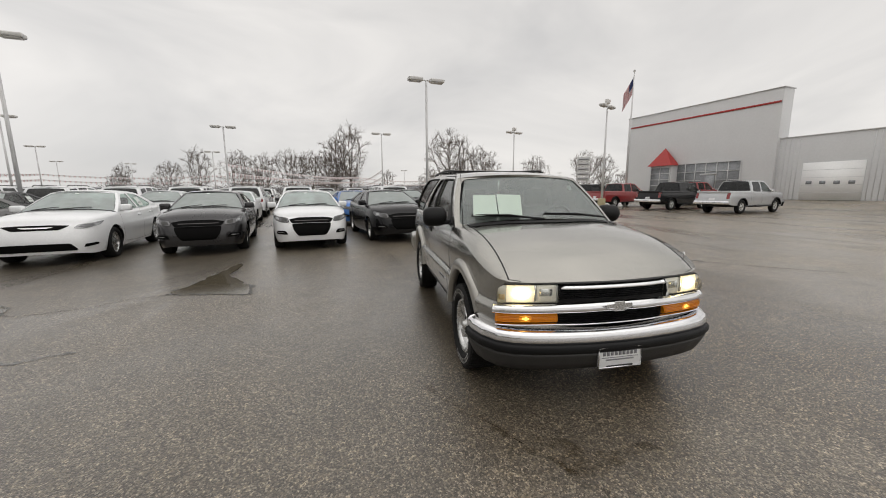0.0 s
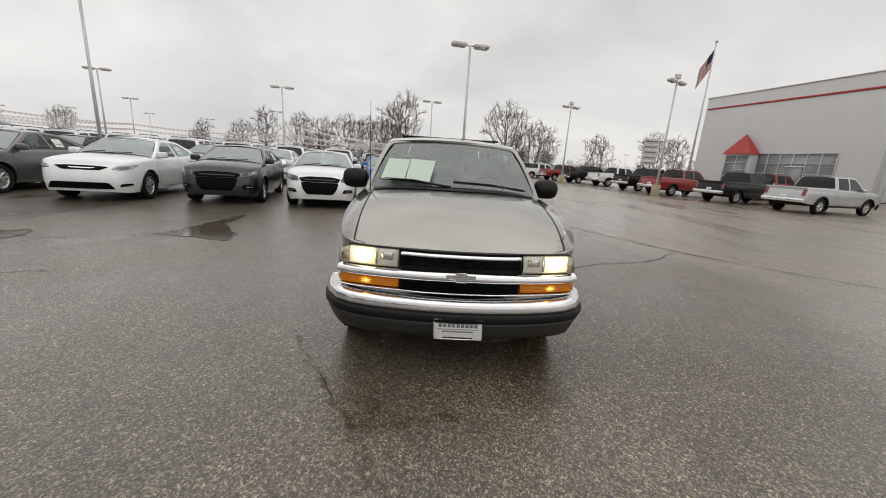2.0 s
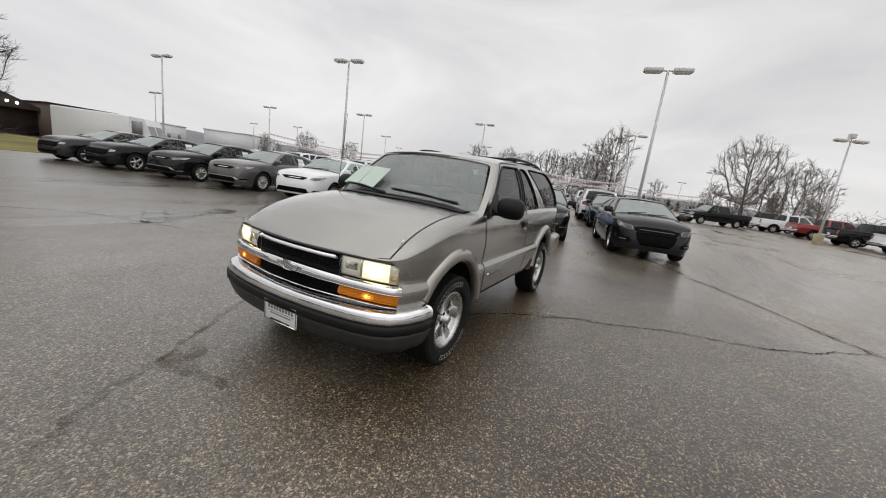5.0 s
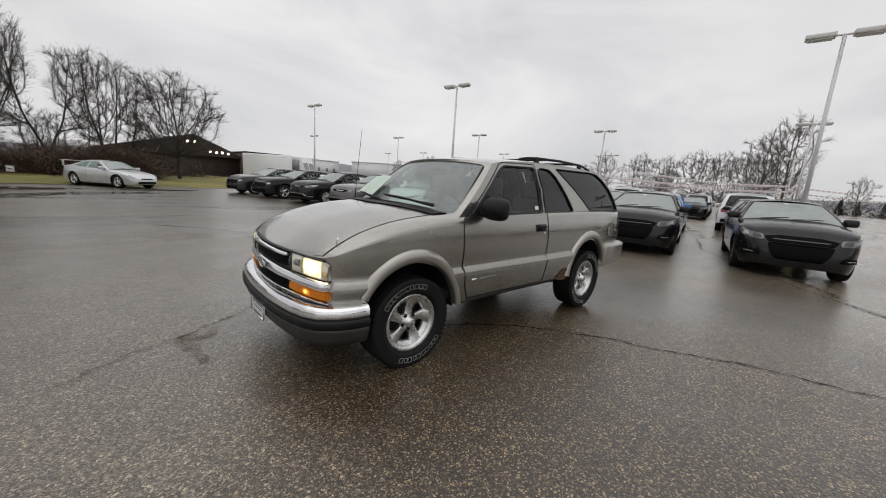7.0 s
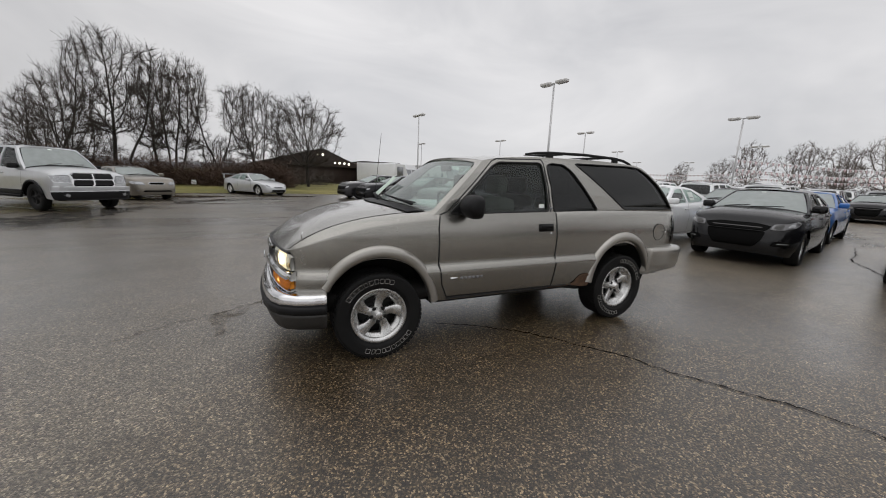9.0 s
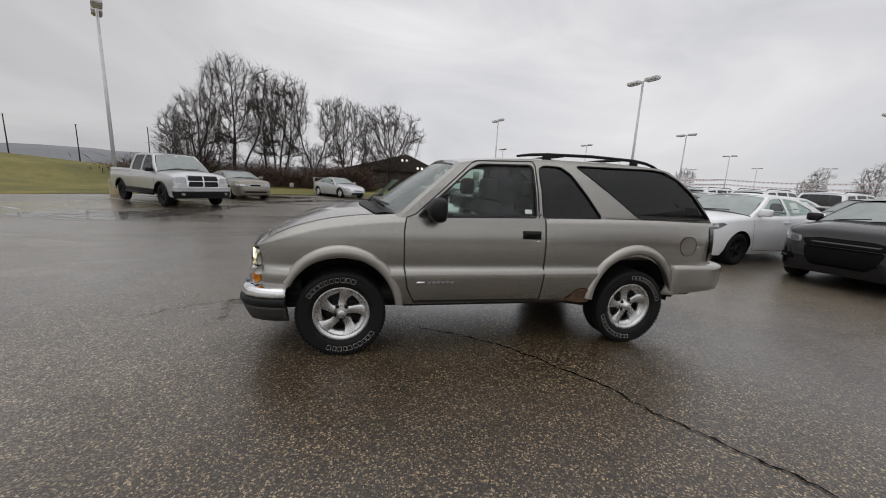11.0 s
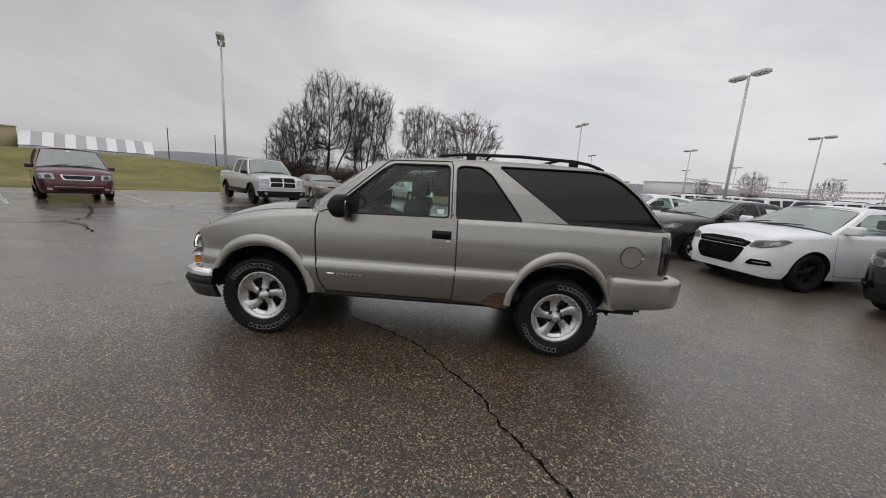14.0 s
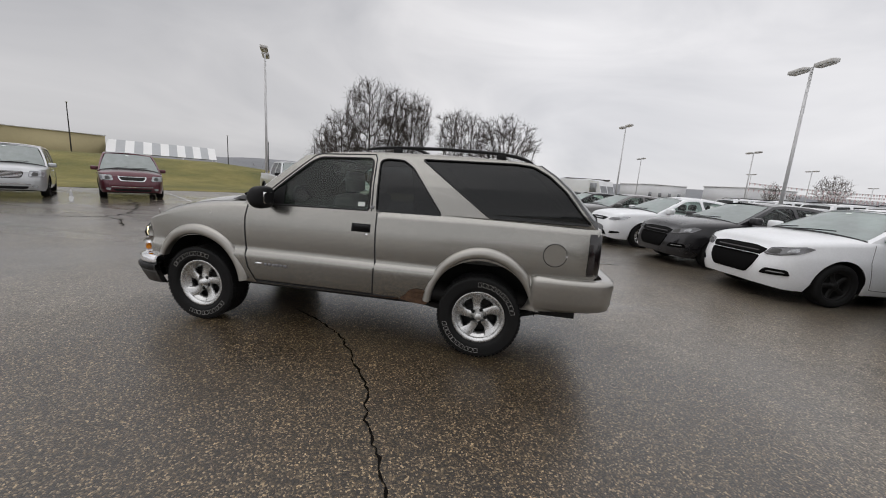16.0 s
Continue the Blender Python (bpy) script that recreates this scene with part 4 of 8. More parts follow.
def build_left_distance():
    b = thing("warehouse", pose(60.7, -33.1, 0, 0, 0, -31.7), "long low tan warehouse beyond the grass bank", "building")
    part("wall", box(0, 14, 0, 28, 0, 4.15), TAN_WALL, b)
    part("raised_wall", box(-0.3, 14, -9.8, -0.003, 0, 4.75), TAN_WALL, b)
    part("raised_roof", box(-0.45, 14, -9.9, 0.1, 4.753, 4.87), ROOF_WHITE, b)
    part("roof", box(-0.15, 14, 0.103, 28.2, 4.153, 4.27), ROOF_WHITE, b)
    t = thing("striped_tent", pose(50.5, -46.0, 0, 0, 0, -44), "long white and grey striped canvas tent roof", "tent")
    n = 13
    for i in range(n):
        y0, y1 = -6.6 + 13.2 * i / n, -6.6 + 13.2 * (i + 1) / n
        m = CANVAS if i % 2 == 0 else CANVAS_GREY
        v = [(-2, y0, 2.6), (-2, y1, 2.6), (1.0, y1, 4.45), (1.0, y0, 4.45), (4, y0, 2.6), (4, y1, 2.6)]
        part("stripe", (v, [(0, 3, 2, 1), (3, 4, 5, 2)]), m, t, "white canvas stripe" if i % 2 == 0 else "grey canvas stripe", smooth=False)
    for y in (-6.5, -2.2, 2.2, 6.5):
        for x in (-1.9, 3.9):
            part("post", tube([(x, y, 0), (x, y, 2.5)], 0.05, 6), POLE_GREY, t)
    for x, y, h in ((47, -31, 5.4), (38, -44, 4.0), (33, -46, 3.6), (28, -50, 4.2), (60, -30, 4.4)):
        p = thing("utility_pole", pose(x, y, 2.0), "thin bare dark pole beyond the bank", "pole", "poles beyond the bank")
        part("shaft", tube([(0, 0, -2.0), (0, 0, h)], [0.07, 0.045], 8), STEEL_DARK, p)
        part("cap", lathe([(0, 0.1), (0.1, 0.06), (0.12, -0.05), (0, -0.05)], 8, "z"), POLE_GREY, p, at=pose(0, 0, h))


build_left_distance()


def build_grass_sign():
    b = thing("grass_sign", pose(7.4, -29.6, 0.12, 0, 0, 10), "small white sign on a stake in the grass", "sign")
    part("stake", box(-0.02, 0.02, -0.012, 0.012, 0, 0.42, 0.003), WOOD_BROWN, b)
    part("board", box(-0.16, 0.16, 0.014, 0.026, 0.16, 0.50, 0.004), PLATE, b, "white sign board")
    part("print_bar", box(-0.09, 0.09, 0.026, 0.028, 0.30, 0.36), INK_GREY, b)


build_grass_sign()


def build_far_sheds():
    for x, y, w, h, t in ((-56.4, -146.2, 15.0, 6.2, 20), (-82.0, -133.9, 20.5, 6.6, 30)):
        b = thing("distant_building", pose(x, y, 0, 0, 0, t), "long low pale building far beyond the lot", "building", "buildings on the horizon")
        part("wall", box(-w / 2, w / 2, -8, 8, 0, h), WALL_GREY, b)
        part("roof_edge", box(-w / 2 - 0.15, w / 2 + 0.15, -8.15, 8.15, h, h + 0.35), ROOF_WHITE, b)
        for k in range(4):
            part("window", box(-w / 2 + 2 + k * 4, -w / 2 + 3.2 + k * 4, 8.003, 8.06, 2.2, 3.6), WIN_DARK, b)


build_far_sheds()


def build_hills():
    """Low wooded hills all round the horizon."""
    rows = []
    for i in range(181):
        a = 2 * math.pi * i / 180
        h = 13 + 7 * noise.noise((math.cos(a) * 2.2, math.sin(a) * 2.2, 0.3)) + 2.5 * noise.noise((math.cos(a) * 14, math.sin(a) * 14, 2.0))
        h *= 0.95 if math.cos(a - radians(-60)) > 0.3 else 0.55
        rows.append([(420 * math.cos(a), 420 * math.sin(a), -1), (440 * math.cos(a), 440 * math.sin(a), h * 0.6), (480 * math.cos(a), 480 * math.sin(a), h), (600 * math.cos(a), 600 * math.sin(a), h * 0.9)])
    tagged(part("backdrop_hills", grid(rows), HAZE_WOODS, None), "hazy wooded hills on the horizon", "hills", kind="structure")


build_hills()


def build_sign_and_flag():
    s = thing("pylon_sign", pose(-53.5, 34.4, 0.3, 0, 0, -25), "tall pale lot sign with stacked panels", "sign")
    for y in (-0.8, 0.8):
        part("post", box(-0.1, 0.1, y - 0.1, y + 0.1, 0, 6.4), POLE_GREY, s)
    for k in range(5):
        part("panel", box(-0.16, 0.16, -1.05, 1.05, 2.6 + k * 0.82, 3.32 + k * 0.82, 0.02), POLE_GREY, s)
        part("sign_bar", box(0.163, 0.18, -0.8, 0.8, 2.85 + k * 0.82, 3.05 + k * 0.82), INK_GREY, s)
    f = thing("flagpole", pose(-22.4, 18.9, 0), "white flagpole with a drooping striped flag", "flagpole")
    part("mast", tube([(0, 0, 0), (0, 0, 10.4)], [0.09, 0.04], 10), POLE_GREY, f)
    part("ball", lathe([(0, 0.1), (0.08, 0.06), (0.1, 0), (0.08, -0.06), (0, -0.1)], 10, "z"), POLE_GREY, f, at=pose(0, 0, 10.5))
    # limp cloth: thirteen hanging stripes and a blue canton, folded by a soft wave
    d = Vector((-0.55, -0.83, 0)).normalized()

    def cloth(u, w):
        fold = 0.10 * math.sin(5.2 * u + 1.6 * w) * u
        side = Vector((-d.y, d.x, 0))
        p = d * (u * 0.42) + side * fold + Vector((0, 0, 10.1 - w * 1.25 - 0.85 * u))
        return tuple(p)

    flag = part("flag", grid([[cloth(u / 14 * 1.5, w / 13 * 0.001) for w in range(2)] for u in range(15)]), FLAG_WHITE, f)
    for k in range(13):
        canton = k < 7
        rows = [[cloth(u / 14 * 1.6, (k + j / 2) / 13) for j in range(3)] for u in range(6 if canton else 0, 15)]
        part("stripe", grid(rows), FLAG_RED if k % 2 == 0 else FLAG_WHITE, flag)
    part("canton", grid([[cloth(u / 14 * 1.6, j / 13) for j in range(8)] for u in range(0, 7)]), FLAG_BLUE, flag, "dark blue canton")


build_sign_and_flag()

# ---- cars: one builder for body, cabin, glass and wheels ----
class Shell:
    """A car body: half width, lower edge with wheel arches, shoulder and centre height along x, and how the side swells with height."""

    def __init__(self, front, rear, width, sill, shoulder, centre, side, wheels, arch, plan, levels, tuck=None):
        self.tuck = curve(tuck) if tuck else None
        self.front, self.rear, self.sill = front, rear, sill
        self.half, self.shoulder, self.centre = curve([(x, w * width) for x, w in plan]), curve(shoulder), curve(centre)
        self.side, self.wheels, self.arch, self.levels = curve(side), wheels, arch, levels
        self.lower = curve(sill) if isinstance(sill, list) else (lambda x: sill)

    def bottom(self, x):
        z = self.lower(x)
        for wx, wz in self.wheels:
            r = self.arch
            if abs(x - wx) < r:
                z = max(z, wz + math.sqrt(max(0.0, r * r - (x - wx) ** 2)))
        return z

    def y(self, x, z):
        return self.half(x) * self.side(z)

    def top(self, x, y):
        zs, zc = self.shoulder(x), self.centre(x)
        ys = self.y(x, zs)
        u = min(1.0, max(0.0, 1 - abs(y) / max(ys, 1e-3)))
        return zs + (zc - zs) * math.sin(math.pi / 2 * min(1.0, u * 1.25) ** 0.75)

    def stations(self, n=46):
        xs = set(np.linspace(self.rear, self.front, n).tolist())
        for wx, _ in self.wheels:
            xs |= {wx + self.arch * math.cos(math.pi * k / 16) for k in range(17)}
            xs |= {wx + 1.004 * self.arch, wx - 1.004 * self.arch}
        for e, s in ((self.front, -1), (self.rear, 1)):
            xs |= {e + s * d for d in (0.0, 0.01, 0.03, 0.06, 0.1, 0.15, 0.2)}
        out = []
        for x in sorted(xs):
            if self.rear <= x <= self.front and (not out or x - out[-1] > 0.002):
                out.append(x)
        return out

    def section(self, x, across=9):
        zb, zs = self.bottom(x), self.shoulder(x)
        cut = self.levels[-1]
        zl = [min(max(z, zb), zs) for z in self.levels]
        zl += [max(zb, min(cut, zs)) + (zs - max(zb, min(cut, zs))) * k / 5 for k in range(1, 6)]
        pts = [(x, self.y(x, z), z) for z in zl]
        ys = pts[-1][1]
        for k in range(1, across):
            y = ys * (1 - (k / (across - 1)) ** 0.9)
            pts.append((x, y, self.top(x, y)))
        return pts

    def mesh(self, n=46):
        rows = []
        for x in self.stations(n):
            h = self.section(x)
            rows.append(h + [(p[0], -p[1], p[2]) for p in reversed(h[:-1])])
        v, f = grid(rows, flip=False)
        m = len(rows[0])
        for base, rev in ((0, False), ((len(rows) - 1) * m, True)):
            for k in range(m // 2):
                a, b, c, d = base + k, base + k + 1, base + m - 2 - k, base + m - 1 - k
                q = (a, d, c, b) if not rev else (a, b, c, d)
                q = tuple(dict.fromkeys(q))
                if len(q) > 2:
                    f.append(q)
        return [self.warp(p) for p in v], f

    def warp(self, p):
        """Rounds the front and the back in profile: set back above and below the bumper line."""
        x, y, z = p
        if self.tuck is None:
            return p
        t = max(0.0, (x - self.front + 0.5) / 0.5) if x > 0 else -max(0.0, (self.rear + 0.5 - x) / 0.5)
        return (x - math.copysign(t * t, t) * self.tuck(z), y, z)

    def nose(self, y, z, end=1):
        """Where a line along the car at (y, z) meets the front (end 1) or the back (end -1)."""
        x = self.front if end > 0 else self.rear
        for _ in range(140):
            if self.bottom(x) <= z <= self.top(x, y) + 1e-3 and abs(y) <= self.y(x, z):
                return x
            x -= 0.006 * end
        return x


def facing_out(geo, c):
    """Turns every face away from the point c."""
    v, f = geo
    c = Vector(c)
    out = []
    for q in f:
        p = [Vector(v[i]) for i in q]
        n = (p[1] - p[0]).cross(p[2] - p[0])
        mid = sum(p, Vector()) / len(p)
        out.append(tuple(q) if n.dot(mid - c) >= 0 else tuple(reversed(q)))
    return v, out


class Face:
    """The front (end 1) or back of a body unrolled: s runs round the corner from the middle, z up."""

    def __init__(self, shell, end=1):
        self.end = end
        e = shell.front if end > 0 else shell.rear
        px = e - 1.1 * end
        self.zs = np.linspace(0.22, shell.top(e - 0.35 * end, 0) + 0.03, 30)
        angles = [math.radians(a) for a in np.linspace(0, 84, 44)]
        tab = np.zeros((len(self.zs), len(angles), 3))
        self.run = np.zeros((len(self.zs), len(angles)))
        for i, z in enumerate(self.zs):
            for j, a in enumerate(angles):
                lo, hi = 0.0, 1.7
                c, s = math.cos(a) * end, math.sin(a)
                for _ in range(13):
                    m = (lo + hi) / 2
                    x, y = px + m * c, m * s
                    inside = (x - e) * end <= 0 and z <= shell.top(x, y) and y <= shell.y(x, z)
                    lo, hi = (m, hi) if inside else (lo, m)
                tab[i, j] = shell.warp((px + lo * c, lo * s, z))
            self.run[i, 1:] = np.cumsum(np.linalg.norm(np.diff(tab[i], axis=0), axis=1))
        self.tab = tab

    def at(self, s, z):
        t = min(max((z - self.zs[0]) / (self.zs[1] - self.zs[0]), 0), len(self.zs) - 1.001)
        i = int(t)
        p = [np.array([np.interp(abs(s), self.run[k], self.tab[k, :, a]) for a in (0, 1)]) for k in (i, i + 1)]
        q = p[0] * (1 - t + i) + p[1] * (t - i)
        return Vector((q[0], math.copysign(q[1], s), z))

    def normal(self, s, z):
        d = 0.02
        n = (self.at(s + d, z) - self.at(s - d, z)).cross(self.at(s, z + d) - self.at(s, z - d))
        n.normalize()
        return n if n.x * self.end + 0.3 * n.y * s > 0 else -n


def face_of(shell, end):
    key = (id(shell), end)
    if key not in FACES:
        FACES[key] = (Face(shell, end), shell)
    return FACES[key][0]


FACES = {}


def patch(shell, poly, end=1, proud=0.008, deep=0.03, rise=7):
    """A panel drawn in (s, z) laid on the unrolled front or back, with a turned edge."""
    face = face_of(shell, end)
    ss = [p[0] for p in poly]
    n = max(6, int((max(ss) - min(ss)) / 0.03))
    rows = []
    for i in range(n + 1):
        s = min(ss) + (max(ss) - min(ss)) * min(max(i / n, 0.004), 0.996)
        cut = []
        for k, p in enumerate(poly):
            q = poly[(k + 1) % len(poly)]
            if (p[0] - s) * (q[0] - s) <= 0 and p[0] != q[0]:
                cut.append(p[1] + (q[1] - p[1]) * (s - p[0]) / (q[0] - p[0]))
        col = []
        for z in np.linspace(min(cut), max(cut), rise):
            col.append((face.at(s, z), face.normal(s, z)))
        rows.append([col[0][0] - col[0][1] * deep] + [p + m * proud for p, m in col] + [col[-1][0] - col[-1][1] * deep])
    first = [p - face.normal(min(ss), 0.5) * deep for p in rows[0]]
    last = [p - face.normal(max(ss), 0.5) * deep for p in rows[-1]]
    rows = [first] + rows + [last]
    v, f = grid([[tuple(p) for p in r] for r in rows])
    c = Vector((shell.front - 1.1 if end > 0 else shell.rear + 1.1, 0, 0.55))
    return facing_out((v, f), c)


def wheel_mesh(r, rim, width, spokes=5, turn=0.0, thick=0.085):
    """tyre, rim, spokes and dark back of a wheel whose outer face looks along +y."""
    w = width / 2
    side = r - rim
    tyre = lathe([(rim - 0.01, -w * 0.8), (rim + 0.25 * side, -w), (r - 0.22 * side, -w), (r - 0.05 * side, -w * 0.85), (r, -w * 0.55), (r, w * 0.55), (r - 0.05 * side, w * 0.85), (r - 0.22 * side, w), (rim + 0.25 * side, w), (rim, w * 0.86), (rim - 0.012, w * 0.7)], 36)
    ring = lathe([(rim - 0.03, w * 0.1), (rim - 0.03, w * 0.66), (rim - 0.022, w * 0.74), (rim - 0.004, w * 0.82), (rim + 0.004, w * 0.78), (rim, w * 0.6)], 36)
    star = []
    for k in range(spokes):
        a = 2 * math.pi * k / spokes + turn
        out, inn = rim - 0.015, rim * 0.22
        sec = []
        for t in (0.0, 0.35, 0.7, 1.0):
            rr = inn + (out - inn) * t
            hw = thick * (0.55 + 0.28 * t + 0.25 * (1 - t) ** 2) / 2 * (rim / 0.2)
            yy = w * (0.70 - 0.12 * math.sin(math.pi * t) * 1.4)
            sec.append([(rr, -hw, yy - 0.02), (rr, -hw * 0.62, yy), (rr, hw * 0.62, yy), (rr, hw, yy - 0.02)])
        rows = [[(p[0] * math.cos(a) - p[1] * math.sin(a), p[2], p[0] * math.sin(a) + p[1] * math.cos(a)) for p in s] for s in sec]
        star.append(grid(rows, flip=True))
    hub = lathe([(0, w * 0.78), (rim * 0.16, w * 0.77), (rim * 0.2, w * 0.72), (rim * 0.3, w * 0.62), (rim * 0.3, w * 0.3)], 20)
    back = lathe([(0, w * 0.25), (rim - 0.02, w * 0.2)], 24)
    return tyre, ring, join(*star), hub, back


def add_wheel(parent, x, y, z, r, rim, width, alloy, side, spokes=5, turn=0.0):
    at = pose(x, y, z) if side > 0 else pose(x, y, z, 0, 0, 180)
    tyre, ring, star, hub, back = wheel_mesh(r, rim, width, spokes, turn)
    wheel = part("wheel", join(ring, star), alloy, parent, "alloy wheel", at=at)
    part("tyre", tyre, RUBBER, wheel)
    part("hub_cap", hub, alloy, wheel)
    part("brake_disc", back, ALLOY_DARK, wheel)
    return wheel


def cabin(parent, k, paint_mat, shell):
    """Pillars, roof, glass, seats. k: the numbers of the cabin."""
    fb, rb, rf, rr = k["cowl"], k["back"], k["roof_front"], k["roof_back"]
    roof_z = curve(k["roof"])
    wr = k["roof_half"]
    belt = lambda x: shell.shoulder(x) - 0.012

    def gy(x, z):
        zb, zt = belt(x), k["top"]
        t = min(1.05, max(0.0, (z - zb) / (zt - zb)))
        return shell.y(x, zb) * 0.985 * (1 - t) + wr * t + 0.025 * math.sin(math.pi * min(1, t)) - 0.02 * k.get("pinch", 0) * max(0, (rb + 0.8 - x))

    roof_line = [(x, roof_z(x)) for x in np.linspace(rf, rr, 9)]
    base_line = [(x, belt(x)) for x in np.linspace(rb, fb, 9)]
    edge = k.get("rear_edge", [])
    outline = roof_line + edge + base_line
    back_path = [(rb, belt(rb)), *reversed(edge), (rr, roof_z(rr))]
    back_len = np.cumsum([0.0] + [math.dist(a, b) for a, b in zip(back_path, back_path[1:])])
    back_x = lambda v: float(np.interp(v * back_len[-1], back_len, [p[0] for p in back_path]))
    back_z = lambda v: float(np.interp(v * back_len[-1], back_len, [p[1] for p in back_path]))
    rail = k.get("rail", 0.055)
    for s in (1, -1):
        to3d = lambda x, z, s=s: (x, s * gy(x, z), z)
        v, f = sheet(outline, to3d, [rounded(w, 0.05) for w in k["windows"]], lip=(0, -0.03 * s, 0), step=0.15)
        if s > 0:
            f = [tuple(reversed(q)) for q in f]
        part("pillar_frame", (v, f), k.get("pillar_mat", paint_mat), parent, smooth=False)
        for i, w in enumerate(k["windows"]):
            v, f = sheet(rounded(w, 0.05), lambda x, z, s=s: (x, s * (gy(x, z) - 0.012), z), step=0.15)
            part("side_window", facing_out((v, f), (rb / 2, 0, 1.0)), k.get("glass", [GLASS_SIDE] * 9)[i], parent, smooth=False)
            if k.get("chrome_line") and i < 9:
                pts = [(p[0], s * (gy(*p) + 0.004), p[1]) for p in rounded(w, 0.05)]
                part("window_trim", tube(pts + pts[:1], 0.007, 4, close=False), k["chrome_line"], parent)
    # windscreen and back window: curved panels between the pillars
    for name, xb, xt, end in (("windscreen", fb, rf, 1), ("rear_window", rb, rr, -1)):
        zb, zt = belt(xb), roof_z(xt)
        yb, yt = gy(xb, zb), gy(xt, zt)
        bow = k.get("bow", 0.14)
        zc = shell.top(xb, 0) - 0.01

        def at(u, v, xb=xb, xt=xt, zb=zb, zt=zt, yb=yb, yt=yt, end=end, zc=zc):
            b = 1 - u * u
            if end < 0 and edge:
                x, z = back_x(v), back_z(v)
                return (x - bow * b * (1 - 0.6 * v), u * gy(x, z), z + (zc - zb) * b * (1 - v) + 0.035 * b * v)
            lift = (zc - zb) * (1 - (1 - b) ** 1.5) * (1 - v)
            xl, zl = xb + (xt - xb) * v, zb + (zt - zb) * v
            return (xl + end * bow * b * (1 - 0.55 * v) + end * 0.03 * math.sin(math.pi * v) * min(1.0, 3 * b), u * (gy(xl, zl) if 0 <= v <= 1 else yb + (yt - yb) * v), zl + lift + 0.035 * b * v)

        m = [(-1, 0), (-0.5, 0), (0, 0), (0.5, 0), (1, 0), (1, 1), (0.5, 1), (0, 1), (-0.5, 1), (-1, 1)]
        if name == "rear_window" and k.get("tailgate"):
            hole = [(-0.86, 0.1), (0.86, 0.1), (0.84, 0.88), (-0.84, 0.88)]
        else:
            hole = [(-0.945, 0.04), (0.945, 0.04), (0.93, 0.95), (-0.93, 0.95)]
        rim_part = sheet(m, at, [rounded(hole, 0.08)], step=0.1)
        part("windscreen_frame" if end > 0 else "rear_frame", rim_part, (k.get("frame_mat", paint_mat) if end > 0 else k.get("rear_frame_mat", paint_mat)), parent)
        if end > 0 and "screen_glass" not in k:
            strip = [[Vector(at(c, v)) + Vector((0.006, 0, 0.004)) for c in np.linspace(-0.97, 0.97, 17)] for v in (-0.015, 0.03, 0.065)]
            part("cowl_panel", facing_out(grid(strip), (rb / 2, 0, 0.5)), BLACK_PLASTIC, parent)
            for c0, c1 in ((-0.05, 0.55), (-0.6, -0.08)):
                part("wiper", tube([Vector(at(c0 + (c1 - c0) * i / 5, 0.03 + 0.02 * i)) + Vector((0.015, 0, 0.015)) for i in range(6)], 0.008, 4), BLACK_PLASTIC, parent)
            tag = [[Vector(at(c, v)) + Vector((0.006, 0, 0.003)) for c in (-0.12, 0.0)] for v in (0.84, 0.88)]
            part("windscreen_tag", facing_out(grid(tag), (rb / 2, 0, 0.5)), PAPER, parent)
        cols = np.linspace(hole[0][0], hole[1][0], 13)
        rows = [[Vector(at(c * (1 - 0.01 * j), hole[0][1] + (hole[2][1] - hole[0][1]) * j / 6)) - Vector((0.008 * end, 0, 0.004)) for c in cols] for j in range(7)]
        part(name, facing_out(grid(rows), (rb / 2, 0, 0.9)), k.get("screen_glass", GLASS_LOT) if end > 0 else k.get("back_glass", GLASS_SIDE), parent)
    # roof skin, crowned, carried over its edges
    rows = []
    for x in np.linspace(rr, rf, 13):
        t = (x - rr) / (rf - rr)
        yr = gy(x, roof_z(x))
        e = (1 if t > 0.5 else -1) * 0.14 * abs(2 * t - 1) ** 3
        rows.append([(x + (k.get("bow", 0.14) * 0.45 * (1 - u * u) * (1 if t > 0.999 else -1 if t < 0.001 else 0)) + e * (1 - u * u) * 0.4 * (0 if t in (0, 1) else 1) , u * yr, roof_z(x) + k.get("crown", 0.04) * (1 - abs(u) ** 2.2)) for u in np.linspace(-1, 1, 15)])
    part("roof", grid(rows, flip=False), paint_mat, parent)
    # dark cabin inside, seats with headrests, steering wheel
    zf = min(belt(fb), belt(rb)) - 0.28
    part("cabin_floor", box(rb + 0.25, fb - 0.05, -shell.y(0, zf) * 0.86, shell.y(0, zf) * 0.86, zf - 0.05, zf), INTERIOR, parent)
    part("dashboard", box(fb - 0.42, fb - 0.02, -shell.y(fb, zf) * 0.85, shell.y(fb, zf) * 0.85, zf, belt(fb) + 0.02, 0.05), INTERIOR, parent)
    for x in k["seats"]:
        for y in (-0.36, 0.36):
            seat = part("seat", box(x - 0.1, x + 0.1, y - 0.25, y + 0.25, zf, k["top"] - 0.36, 0.08), SEAT_CLOTH, parent, at=None)
            part("headrest", box(x - 0.08, x + 0.04, y - 0.13, y + 0.13, k["top"] - 0.34, k["top"] - 0.16, 0.05), SEAT_CLOTH, seat)
    part("steering_wheel", lathe([(0.17, -0.014), (0.19, 0.0), (0.17, 0.014), (0.155, 0.0), (0.17, -0.014)], 20, "x"), BLACK_PLASTIC, parent, at=pose(k["seats"][0] + 0.5, 0.36, belt(fb) + 0.02, 0, 20, 0))
    return gy


